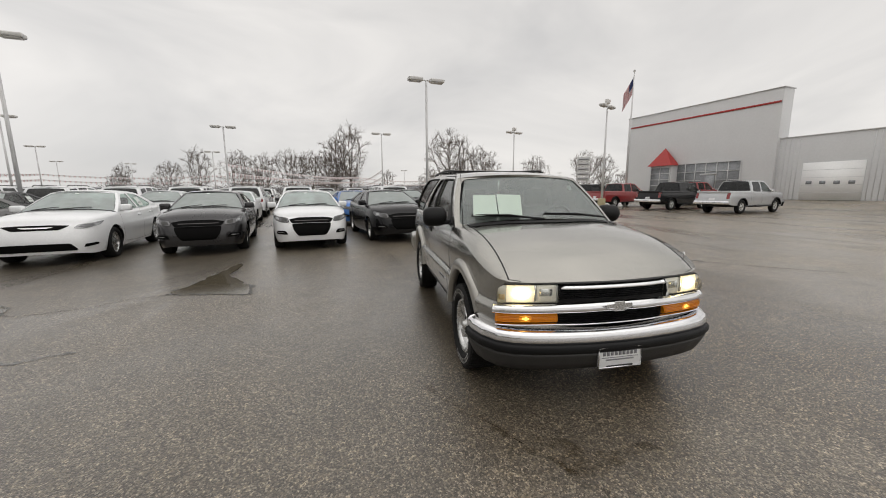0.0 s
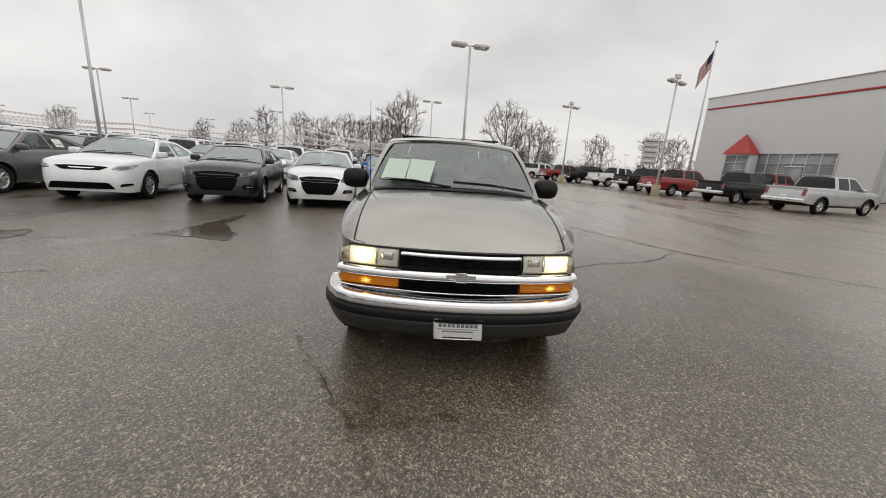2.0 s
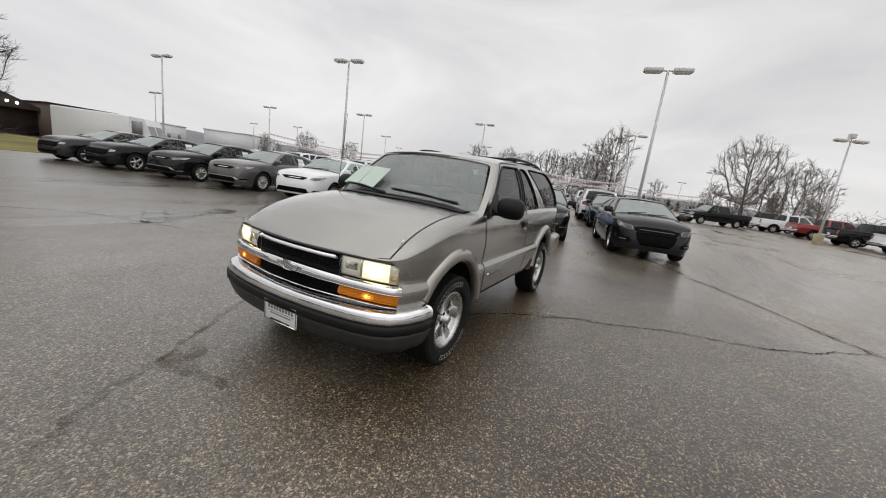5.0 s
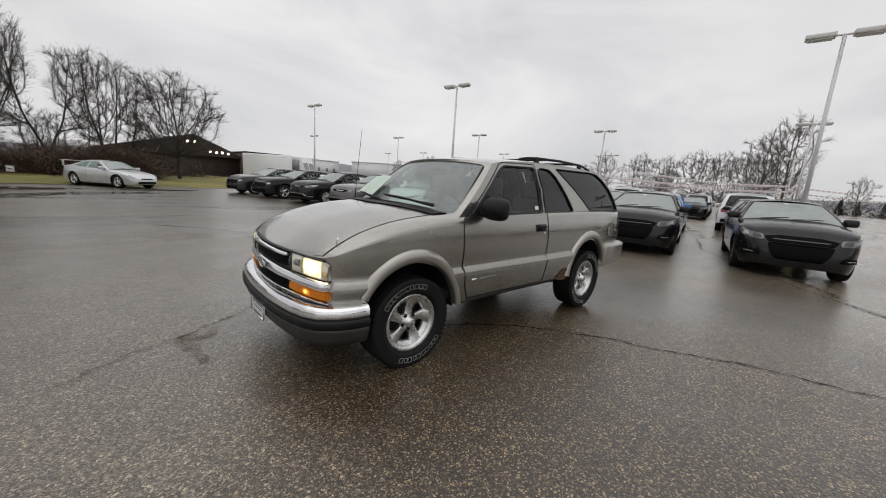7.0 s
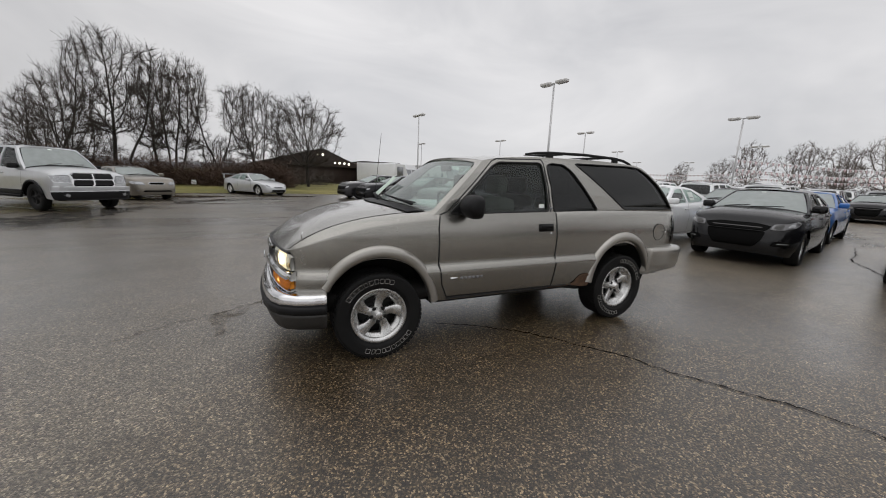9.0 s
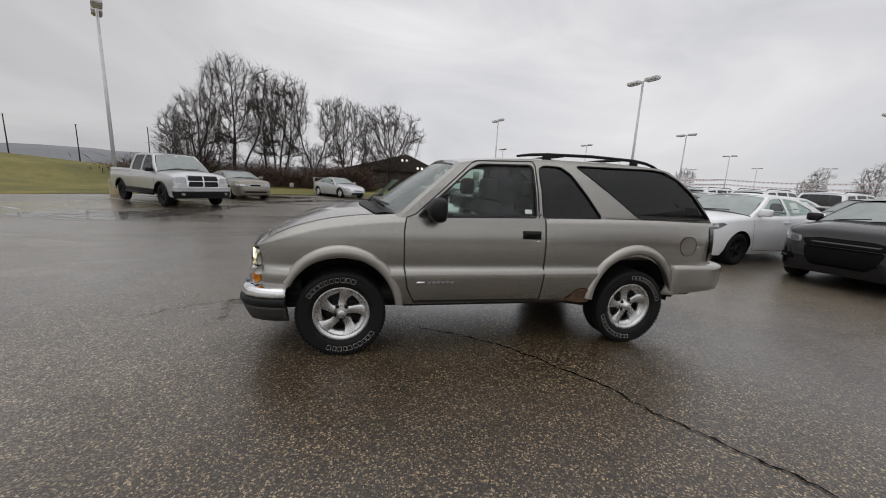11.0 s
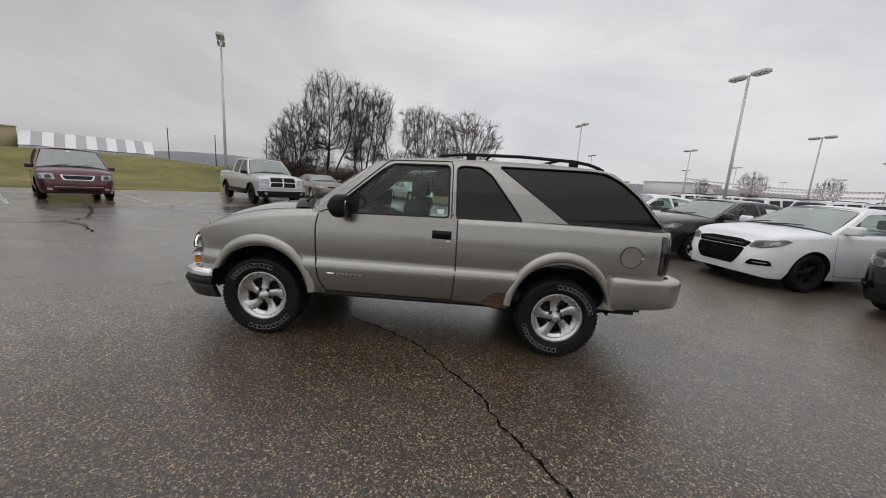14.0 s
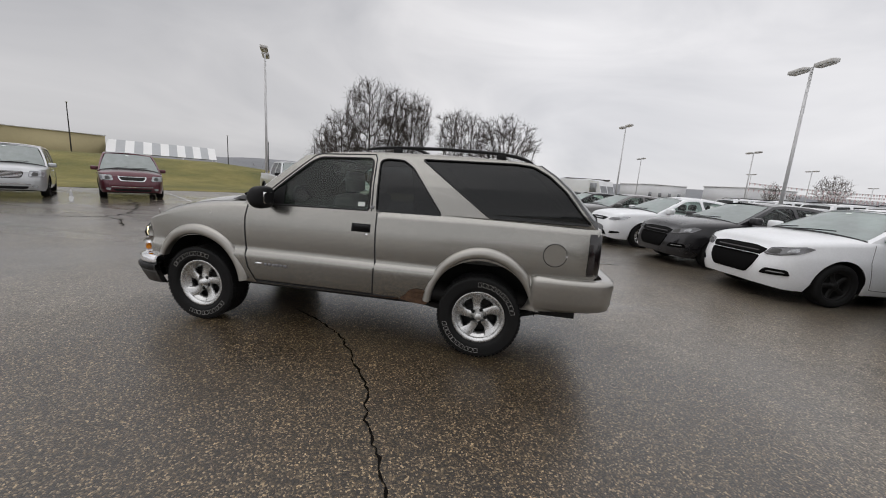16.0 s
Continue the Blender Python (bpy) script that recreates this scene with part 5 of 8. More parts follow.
def mirrors(parent, x, y, z, mat):
    for s in (1, -1):
        m = part("mirror", box(x - 0.06, x + 0.09, min(s * (y - 0.02), s * (y + 0.2)), max(s * (y - 0.02), s * (y + 0.2)), z, z + 0.15, 0.05, 3), mat, parent)
        part("mirror_glass", box(x - 0.066, x - 0.058, min(s * (y + 0.02), s * (y + 0.17)), max(s * (y + 0.02), s * (y + 0.17)), z + 0.03, z + 0.12), REFLECTOR, m)


def wells(parent, shell, xs, wz, r, w):
    for x in xs:
        for s in (1, -1):
            y0, y1 = 0.45, shell.y(x, wz + r) - 0.03
            arc = [(x + (r + 0.02) * math.cos(math.pi * k / 14), wz + (r + 0.02) * math.sin(math.pi * k / 14)) for k in range(15)]
            low = shell.lower(x) + 0.02
            if low < wz - 0.03:
                arc = [(arc[0][0], low)] + arc + [(arc[-1][0], low)]
            rows = [[(p[0], s * max(y0, min(y1, shell.y(p[0], p[1]) - 0.03) if y > y0 else y0), p[1]) for p in arc] for y in (y0, y1)]
            v, f = grid(rows)
            k = len(arc)
            f.append(tuple(range(k)))
            part("wheel_well", (v, f), WELL, parent, smooth=False)


def seam(parent, pts, shell, s, gy=None, wide=0.008, name="door_gap"):
    """A thin dark gap line on the body side through (x, z) points."""
    rows = []
    path = []
    for a, b in zip(pts, pts[1:]):
        n = max(1, int(math.dist(a, b) / 0.04))
        path += [(a[0] + (b[0] - a[0]) * i / n, a[1] + (b[1] - a[1]) * i / n) for i in range(n)]
    path.append(pts[-1])
    for i, p in enumerate(path):
        q, r = path[max(0, i - 1)], path[min(len(path) - 1, i + 1)]
        dx, dz = r[0] - q[0], r[1] - q[1]
        l = math.hypot(dx, dz) or 1
        nx, nz = -dz / l * wide / 2, dx / l * wide / 2
        row = []
        for e in (-1, 1):
            x, z = p[0] + e * nx, p[1] + e * nz
            y = (gy or shell.y)(x, z) + 0.0025
            row.append((x, s * y, z))
        rows.append(row)
    part(name, grid(rows, flip=s < 0), RUBBER_TRIM, parent, smooth=False)


def make_car(spec, at, label, category, group, colour):
    ob = thing(spec["name"], at, label, category, group)
    sh = spec["shell"]()
    body = part("body", sh.mesh(spec.get("n", 40)), colour, ob)
    gy = cabin(ob, spec["cabin"], colour, sh)
    wz, r = spec["wheel_z"], spec["tyre"]
    wells(ob, sh, spec["axles"], wz, sh.arch, 0.3)
    part("underbody", box(sh.rear + 0.5, sh.front - 0.5, -sh.half(0) * 0.74, sh.half(0) * 0.74, spec["clear"], spec["clear"] + 0.16), STEEL_DARK, ob)
    for x in spec["axles"]:
        for s in (1, -1):
            add_wheel(ob, x, s * (sh.half(x) - 0.135), wz, r, spec["rim"], 0.225, spec.get("alloy", ALLOY), s, spec.get("spokes", 5))
    for item in spec["front"]:
        nm, poly, mat, lab = item
        lift = spec.get("proud", 0.007) + 0.003 * spec["front"].index(item)
        put = lambda side: part(nm, patch(sh, [(side * y, z) for y, z in poly], 1, lift), mat, ob, lab)
        mates = [put(1)] + ([put(-1)] if nm in ("headlight", "fog_lamp") else [])
        if nm in spec.get("inner", {}):
            for sub_name, shape, m2 in spec["inner"][nm]:
                for side, mate in zip((1, -1), mates):
                    part(sub_name, patch(sh, [(side * y, z) for y, z in shape], 1, lift + 0.005), m2, mate)
    for nm, poly, mat, lab in spec["rear"]:
        part(nm, patch(sh, poly, -1), mat, ob, lab)
        if nm == "tail_light":
            part(nm, patch(sh, [(-y, z) for y, z in poly], -1), mat, ob, lab)
    for s in (1, -1):
        for line in spec.get("gaps", ()):
            seam(ob, line, sh, s)
        for x, z in spec.get("handles", ()):
            part("door_handle", box(x - 0.1, x + 0.1, min(s * (sh.y(x, z) - 0.005), s * (sh.y(x, z) + 0.03)), max(s * (sh.y(x, z) - 0.005), s * (sh.y(x, z) + 0.03)), z - 0.015, z + 0.015, 0.01), spec.get("handle_mat") or colour, ob)
    for x0, x1, z0, z1 in spec.get("stickers", ()):
        v, f = grid([[(x, gy(x, z) + 0.004, z) for x in (x0, x1)] for z in (z0, (z0 + z1) / 2, z1)])
        card = part("price_sticker", facing_out((v, f), (0, 0, 1)), PAPER, ob, "white price sticker on the glass")
        v, f = grid([[(x, gy(x, z) + 0.006, z) for x in (x0 + 0.04, x1 - 0.04)] for z in (z0 + 0.07, z0 + 0.09)])
        part("print_bar", facing_out((v, f), (0, 0, 1)), INK_GREY, card)
    mx, mz = spec["mirror"]
    mirrors(ob, mx, sh.y(mx, mz) - 0.01, mz, spec.get("mirror_mat") or colour)
    for nm, geo, mat, lab in spec.get("extra", lambda sh: ())(sh):
        part(nm, geo, mat, ob, lab)
    return ob


def repaint(ob, colour, old):
    """Give a copy its own paint; the meshes stay shared."""
    for o in ob.children_recursive:
        for slot in o.material_slots:
            if slot.material == old:
                slot.link = "OBJECT"
                slot.material = colour


# ---- kinds of cars on the lot ----
def sedan_spec(name, front, rear, half, height, axle, tyre, hood=1.0, deck=1.12, face="dart", alloy=None, pillar=None):
    nose_z, belt = 0.70, 0.98
    d = height - 1.465
    shell = lambda: Shell(front, rear, half,
        [(rear, 0.34), (rear + 0.35, 0.24), (-axle, 0.21), (axle, 0.21), (front - 0.3, 0.2), (front, 0.24)],
        [(rear, deck - 0.14), (rear + 0.12, deck - 0.05), (-1.6, 1.03), (-0.5, 0.995), (0.9, 0.975), (1.4, 0.94), (front - 0.4, 0.90), (front - 0.15, 0.85), (front, 0.77)],
        [(rear, deck - 0.10), (rear + 0.12, deck - 0.005), (-1.9, deck + 0.01), (-0.5, 1.04), (1.02, 1.06), (1.4, 1.045), (front - 0.4, 0.985), (front - 0.18, 0.92), (front - 0.05, 0.845), (front, 0.77)],
        [(0.15, 0.90), (0.30, 0.965), (0.5, 0.995), (0.66, 1.0), (0.80, 0.975), (0.92, 0.95), (1.12, 0.88)],
        [(axle, tyre), (-axle, tyre)], tyre + 0.055,
        [(rear, 0.66), (rear + 0.06, 0.80), (rear + 0.25, 0.91), (rear + 0.8, 0.98), (-0.5, 1.0), (1.0, 1.0), (front - 0.75, 0.985), (front - 0.35, 0.91), (front - 0.12, 0.78), (front - 0.03, 0.66), (front, 0.55)],
        [0.2, 0.26, 0.33, 0.42, 0.52, 0.60, 0.68],
        [(0.15, 0.08), (0.30, 0.02), (0.45, 0.0), (0.60, 0.03), (0.75, 0.10), (0.85, 0.16), (1.1, 0.12)])
    top = height - 0.045
    cab = dict(cowl=1.02, back=-2.06, roof_front=0.10, roof_back=-1.02, roof=[(-1.02, top - 0.045), (-0.6, top), (-0.2, top + 0.005), (0.14, top - 0.03)], roof_half=0.60, top=top, crown=0.045,
               windows=[[(0.80, 1.0), (0.10, top - 0.075), (-0.30, top - 0.045), (-0.34, 1.02)], [(-0.42, 1.02), (-0.38, top - 0.045), (-0.90, top - 0.085), (-1.42, 1.13), (-1.40, 1.06)]],
               seats=[0.0, -0.85], glass=[GLASS_SIDE, GLASS_SIDE], pillar_mat=pillar, bow=0.25)
    if pillar is None:
        cab.pop("pillar_mat")
    inner = {}
    if face == "dart":
        fr = [("grille", rounded([(-0.45, 0.612), (0.45, 0.612), (0.51, 0.685), (0.28, 0.715), (-0.28, 0.715), (-0.51, 0.685)], 0.02), GRILLE, "black split grille"),
              ("grille_bar", rounded([(-0.38, 0.648), (0.38, 0.648), (0.40, 0.664), (-0.40, 0.664)], 0.005), LENS_SMOKED, ""),
              ("lower_intake", rounded([(-0.32, 0.36), (0.32, 0.36), (0.42, 0.48), (0.455, 0.602), (-0.455, 0.602), (-0.42, 0.48)], 0.04), GRILLE, "black lower air intake"),
              ("headlight", rounded([(0.50, 0.625), (0.68, 0.63), (0.90, 0.675), (1.02, 0.745), (0.88, 0.768), (0.52, 0.705)], 0.025), SMOKED_LAMP, "smoked angular headlight"),
              ("fog_lamp", rounded([(0.54, 0.395), (0.90, 0.40), (0.86, 0.465), (0.60, 0.47)], 0.025), GRILLE, "black fog lamp slot")]
        inner = {"headlight": [("lamp_bowl", rounded([(0.54, 0.645), (0.68, 0.648), (0.68, 0.712), (0.56, 0.695)], 0.02), INTERIOR), ("bright_lamp", rounded([(0.74, 0.668), (0.86, 0.69), (0.85, 0.735), (0.75, 0.728)], 0.02), LAMP_CLEAR)],
                 "fog_lamp": [("bright_strip", rounded([(0.62, 0.428), (0.84, 0.428), (0.82, 0.440), (0.64, 0.442)], 0.004), LAMP_CLEAR)]}
    elif face == "charger":
        fr = [("grille", rounded([(-0.62, 0.52), (0.62, 0.52), (0.68, 0.66), (-0.68, 0.66)], 0.04), GRILLE, "black mesh grille"),
              ("lower_intake", rounded([(-0.6, 0.27), (0.6, 0.27), (0.66, 0.40), (-0.66, 0.40)], 0.04), GRILLE, ""),
              ("headlight", rounded([(0.66, 0.60), (0.86, 0.62), (0.87, 0.68), (0.68, 0.69)], 0.02), LAMP_CLEAR, "")]
    elif face == "plain":
        fr = [("grille", rounded([(-0.26, 0.60), (0.26, 0.60), (0.33, 0.645), (0.26, 0.69), (-0.26, 0.69), (-0.33, 0.645)], 0.03), CHROME, "oval chrome-rimmed grille"),
              ("grille_mesh", rounded([(-0.24, 0.612), (0.24, 0.612), (0.30, 0.645), (0.24, 0.678), (-0.24, 0.678), (-0.30, 0.645)], 0.03), GRILLE, ""),
              ("lower_intake", rounded([(-0.55, 0.36), (0.55, 0.36), (0.5, 0.41), (-0.5, 0.41)], 0.02), GRILLE, ""),
              ("headlight", rounded([(0.42, 0.60), (0.72, 0.60), (1.0, 0.66), (0.96, 0.72), (0.5, 0.70)], 0.04), LAMP_CLEAR, "large clear headlight"),
              ("fog_lamp", rounded([(0.66, 0.38), (0.78, 0.38), (0.78, 0.42), (0.66, 0.42)], 0.015), LAMP_CLEAR, "")]
    else:
        fr = [("grille", rounded([(-0.34, 0.635), (0.34, 0.635), (0.50, 0.70), (0.25, 0.712), (-0.25, 0.712), (-0.50, 0.70)], 0.02), GRILLE, "slim dark grille"),
              ("grille_trim", [(-0.18, 0.662), (0.18, 0.662), (0.26, 0.682), (-0.26, 0.682)], CHROME, "chrome wing badge bar"),
              ("lower_intake", rounded([(-0.62, 0.30), (0.62, 0.30), (0.52, 0.42), (-0.52, 0.42)], 0.03), GRILLE, "black lower air intake"),
              ("headlight", rounded([(0.56, 0.660), (0.72, 0.645), (1.00, 0.69), (1.12, 0.755), (0.92, 0.745), (0.62, 0.708)], 0.02), LAMP_CLEAR, "swept-back headlight"),
              ("fog_lamp", rounded([(0.70, 0.345), (0.98, 0.37), (0.98, 0.405), (0.72, 0.395)], 0.015), GRILLE, "")]
        inner = {"headlight": [("dark_bezel", rounded([(0.62, 0.668), (0.74, 0.66), (0.90, 0.69), (0.84, 0.718), (0.66, 0.70)], 0.015), SMOKED_LAMP)]}
    raise_z = lambda poly: [(y, z + 0.21 * max(0.0, z - 0.32)) for y, z in poly]
    fr = [(nm, raise_z(poly), m, lab) for nm, poly, m, lab in fr]
    inner = {nm: [(n2, raise_z(poly), m) for n2, poly, m in ps] for nm, ps in inner.items()}
    return dict(name=name, shell=shell, cabin=cab, axles=(axle, -axle), wheel_z=tyre, tyre=tyre, rim=tyre * 0.69, clear=0.19, front=fr,
                rear=[("tail_light", rounded([(0.2, 0.82), (0.80, 0.80), (0.82, 0.92), (0.2, 0.93)], 0.03), LENS_RED, "red tail light"), ("rear_plate", box_patch(-0.16, 0.16, 0.60, 0.72), PLATE, "")],
                gaps=[[(0.92, 0.95), (0.98, 0.7), (0.88, 0.3), (0.1, 0.26), (-0.36, 0.26), (-0.37, 1.0)], [(-0.37, 0.26), (-0.9, 0.28), (-1.15, 0.6), (-1.36, 1.0)]],
                handles=[(-0.22, 0.86), (-1.12, 0.89)], mirror=(0.70, 1.0), alloy=alloy or ALLOY, inner=inner, stickers=[(-0.86, -0.56, 1.08, 1.29)], spokes=10 if face == "200" else 5)


def box_patch(y0, y1, z0, z1):
    return [(y0, z0), (y1, z0), (y1, z1), (y0, z1)]


def suv_spec(name="suv", front=2.35, rear=-2.47, half=0.96, height=1.76, axle=1.457, tyre=0.375):
    shell = lambda: Shell(front, rear, half,
        [(rear, 0.42), (rear + 0.4, 0.34), (-axle, 0.3), (axle, 0.3), (front - 0.3, 0.28), (front, 0.32)],
        [(rear, 1.06), (-1.6, 1.08), (-0.5, 1.06), (0.9, 1.03), (1.6, 0.98), (front - 0.15, 0.88), (front, 0.80)],
        [(rear, 1.10), (-1.6, 1.12), (-0.5, 1.10), (0.95, 1.10), (1.6, 1.07), (front - 0.2, 0.99), (front - 0.05, 0.90), (front, 0.80)],
        [(0.25, 0.93), (0.40, 0.98), (0.6, 1.0), (0.8, 0.995), (1.0, 0.96), (1.2, 0.92)],
        [(axle, tyre), (-axle, tyre)], tyre + 0.07,
        [(rear, 0.86), (rear + 0.06, 0.92), (rear + 0.3, 0.97), (-0.5, 1.0), (1.2, 1.0), (front - 0.4, 0.96), (front - 0.12, 0.87), (front, 0.72)],
        [0.28, 0.34, 0.42, 0.5, 0.6, 0.7, 0.8], [(0.2, 0.06), (0.4, 0.0), (0.6, 0.0), (0.85, 0.05), (1.1, 0.10)])
    top = height - 0.06
    cab = dict(cowl=1.05, back=-2.36, roof_front=0.38, roof_back=-2.08, roof=[(-2.1, top - 0.05), (-1.2, top), (-0.2, top + 0.005), (0.4, top - 0.04)], roof_half=0.68, top=top, crown=0.04, tailgate=True,
               windows=[[(0.92, 1.08), (0.34, top - 0.09), (-0.28, top - 0.06), (-0.3, 1.09)], [(-0.4, 1.09), (-0.38, top - 0.06), (-1.2, top - 0.07), (-1.3, 1.12)], [(-1.42, 1.14), (-1.34, top - 0.08), (-1.98, top - 0.12), (-2.1, 1.2)]],
               seats=[0.1, -0.85], glass=[GLASS_SIDE, GLASS_TINT, GLASS_TINT], bow=0.10, back_glass=GLASS_TINT)

    def extra(sh):
        return [("roof_rail", tube([(0.2, s * 0.6, top + 0.0), (0.05, s * 0.6, top + 0.06), (-1.7, s * 0.6, top + 0.06), (-1.85, s * 0.6, top)], 0.02, 6), BLACK_PLASTIC, "") for s in (1, -1)]

    return dict(name=name, shell=shell, cabin=cab, axles=(axle, -axle), wheel_z=tyre, tyre=tyre, rim=tyre * 0.66, clear=0.26,
                front=[("grille", rounded([(-0.5, 0.74), (0.5, 0.74), (0.5, 0.86), (-0.5, 0.86)], 0.03), BLACK_PLASTIC, "black grille"), ("headlight", rounded([(0.55, 0.74), (0.84, 0.74), (0.84, 0.86), (0.55, 0.86)], 0.04), LAMP_CLEAR, ""), ("lower_intake", rounded([(-0.6, 0.4), (0.6, 0.4), (0.6, 0.52), (-0.6, 0.52)], 0.03), BLACK_PLASTIC, "")],
                rear=[("tail_light", rounded([(0.55, 0.86), (0.84, 0.86), (0.84, 1.06), (0.6, 1.06)], 0.03), LENS_RED, "red tail light"), ("rear_plate", box_patch(-0.16, 0.16, 0.82, 0.94), PLATE, ""), ("rear_bumper", rounded([(-0.8, 0.44), (0.8, 0.44), (0.8, 0.6), (-0.8, 0.6)], 0.04), BLACK_PLASTIC, "black bumper step")],
                gaps=[[(0.95, 1.03), (1.0, 0.7), (0.9, 0.36), (-0.34, 0.34), (-0.35, 1.06)], [(-0.35, 0.34), (-0.95, 0.36), (-1.2, 0.7), (-1.35, 1.08)]],
                handles=[(-0.2, 0.95), (-1.1, 0.97)], mirror=(0.75, 1.06), extra=extra)


def van_spec(face="bars"):
    front, rear, axle, tyre, half = 2.46, -2.68, 1.54, 0.345, 0.99
    shell = lambda: Shell(front, rear, half,
        [(rear, 0.40), (rear + 0.4, 0.3), (-axle, 0.24), (axle, 0.24), (front - 0.3, 0.22), (front, 0.26)],
        [(rear, 0.99), (-1.6, 1.0), (-0.5, 0.99), (1.15, 0.99), (1.8, 0.97), (front - 0.15, 0.92), (front, 0.84)],
        [(rear, 1.02), (-1.6, 1.02), (-0.5, 1.02), (1.2, 1.10), (1.8, 1.07), (front - 0.2, 1.01), (front - 0.05, 0.93), (front, 0.84)],
        [(0.2, 0.93), (0.36, 0.98), (0.6, 1.0), (0.8, 0.995), (1.0, 0.97), (1.2, 0.94)],
        [(axle, tyre), (-axle, tyre)], tyre + 0.065,
        [(rear, 0.86), (rear + 0.06, 0.92), (rear + 0.3, 0.97), (-0.5, 1.0), (1.2, 1.0), (front - 0.45, 0.95), (front - 0.15, 0.84), (front, 0.68)],
        [0.22, 0.28, 0.36, 0.46, 0.56, 0.66, 0.76], [(0.2, 0.06), (0.36, 0.0), (0.55, 0.0), (0.8, 0.08), (1.05, 0.13)])
    top = 1.71
    cab = dict(cowl=1.35, back=-2.58, roof_front=0.52, roof_back=-2.25, roof=[(-2.3, top - 0.04), (-1.2, top), (-0.2, top + 0.005), (0.55, top - 0.04)], roof_half=0.755, top=top, crown=0.05, tailgate=True,
               windows=[[(1.15, 1.02), (0.48, top - 0.09), (-0.12, top - 0.06), (-0.14, 1.03)], [(-0.24, 1.03), (-0.22, top - 0.06), (-1.2, top - 0.06), (-1.22, 1.03)], [(-1.32, 1.03), (-1.3, top - 0.06), (-2.2, top - 0.1), (-2.36, 1.06)]],
               seats=[0.2, -0.8], glass=[GLASS_SIDE, GLASS_TINT, GLASS_TINT], bow=0.14, back_glass=GLASS_TINT, crown_x=0)
    low, wide = (0.63, 0.40) if face == "bars" else (0.65, 0.36)
    grille = [("grille", rounded([(-wide, low), (wide, low), (wide + 0.07, 0.85), (-wide - 0.07, 0.85)], 0.06), BLACK_PLASTIC if face == "bars" else CHROME, "black grille with chrome bars" if face == "bars" else "bright chrome grille frame")]
    if face == "mesh":
        grille.append(("grille_mesh", rounded([(-0.32, 0.69), (0.32, 0.69), (0.385, 0.815), (-0.385, 0.815)], 0.04), GREY_PLASTIC, "grey mesh"))

    def extra(sh):
        out = []
        for k in range(5):
            z = low + 0.02 + k * 0.042 if face == "bars" else 0.705 + k * 0.024
            w = (wide + 0.012 * k) if face == "bars" else 0.30 + 0.012 * k
            if face == "mesh":
                out.append(("grille_bar", patch(sh, [(-w, z), (w, z), (w, z + 0.005), (-w, z + 0.005)], 1, 0.024, rise=3), GREY_PLASTIC, ""))
                continue
            out.append(("grille_bar", patch(sh, [(-w, z), (w, z), (w, z + 0.02), (-w, z + 0.02)], 1, 0.018, rise=3), CHROME, ""))
        return out

    return dict(name="minivan", shell=shell, cabin=cab, axles=(axle, -axle), wheel_z=tyre, tyre=tyre, rim=tyre * 0.66, clear=0.2, proud=0.01, inner={"headlight": [("lamp_bowl", rounded([(0.62, 0.71), (0.78, 0.71), (0.78, 0.83), (0.64, 0.83)], 0.04), INTERIOR)]},
                front=grille + [("headlight", rounded([(0.54, 0.67), (0.98, 0.69), (1.04, 0.86), (0.58, 0.88)], 0.05), LAMP_CLEAR, "large clear headlight"),
                       ("lower_intake", rounded([(-0.5, 0.30), (0.5, 0.30), (0.56, 0.38), (-0.56, 0.38)], 0.03), BLACK_PLASTIC, ""), ("bumper_trim", [(-0.6, 0.44), (0.6, 0.44), (0.6, 0.465), (-0.6, 0.465)], CHROME, "thin chrome bumper strip"),
                       ("fog_lamp", rounded([(0.62, 0.34), (0.76, 0.34), (0.76, 0.42), (0.62, 0.42)], 0.03), LAMP_CLEAR, "")],
                rear=[("tail_light", rounded([(0.7, 0.8), (0.88, 0.8), (0.88, 0.98), (0.7, 0.98)], 0.03), LENS_RED, "")],
                gaps=[[(1.2, 0.97), (1.15, 0.5), (1.0, 0.3), (-0.16, 0.28), (-0.18, 1.0)], [(-0.18, 0.28), (-1.0, 0.3), (-1.24, 1.0)]], handles=[(0.0, 0.86), (-0.34, 0.86)], mirror=(0.95, 1.0), extra=extra)


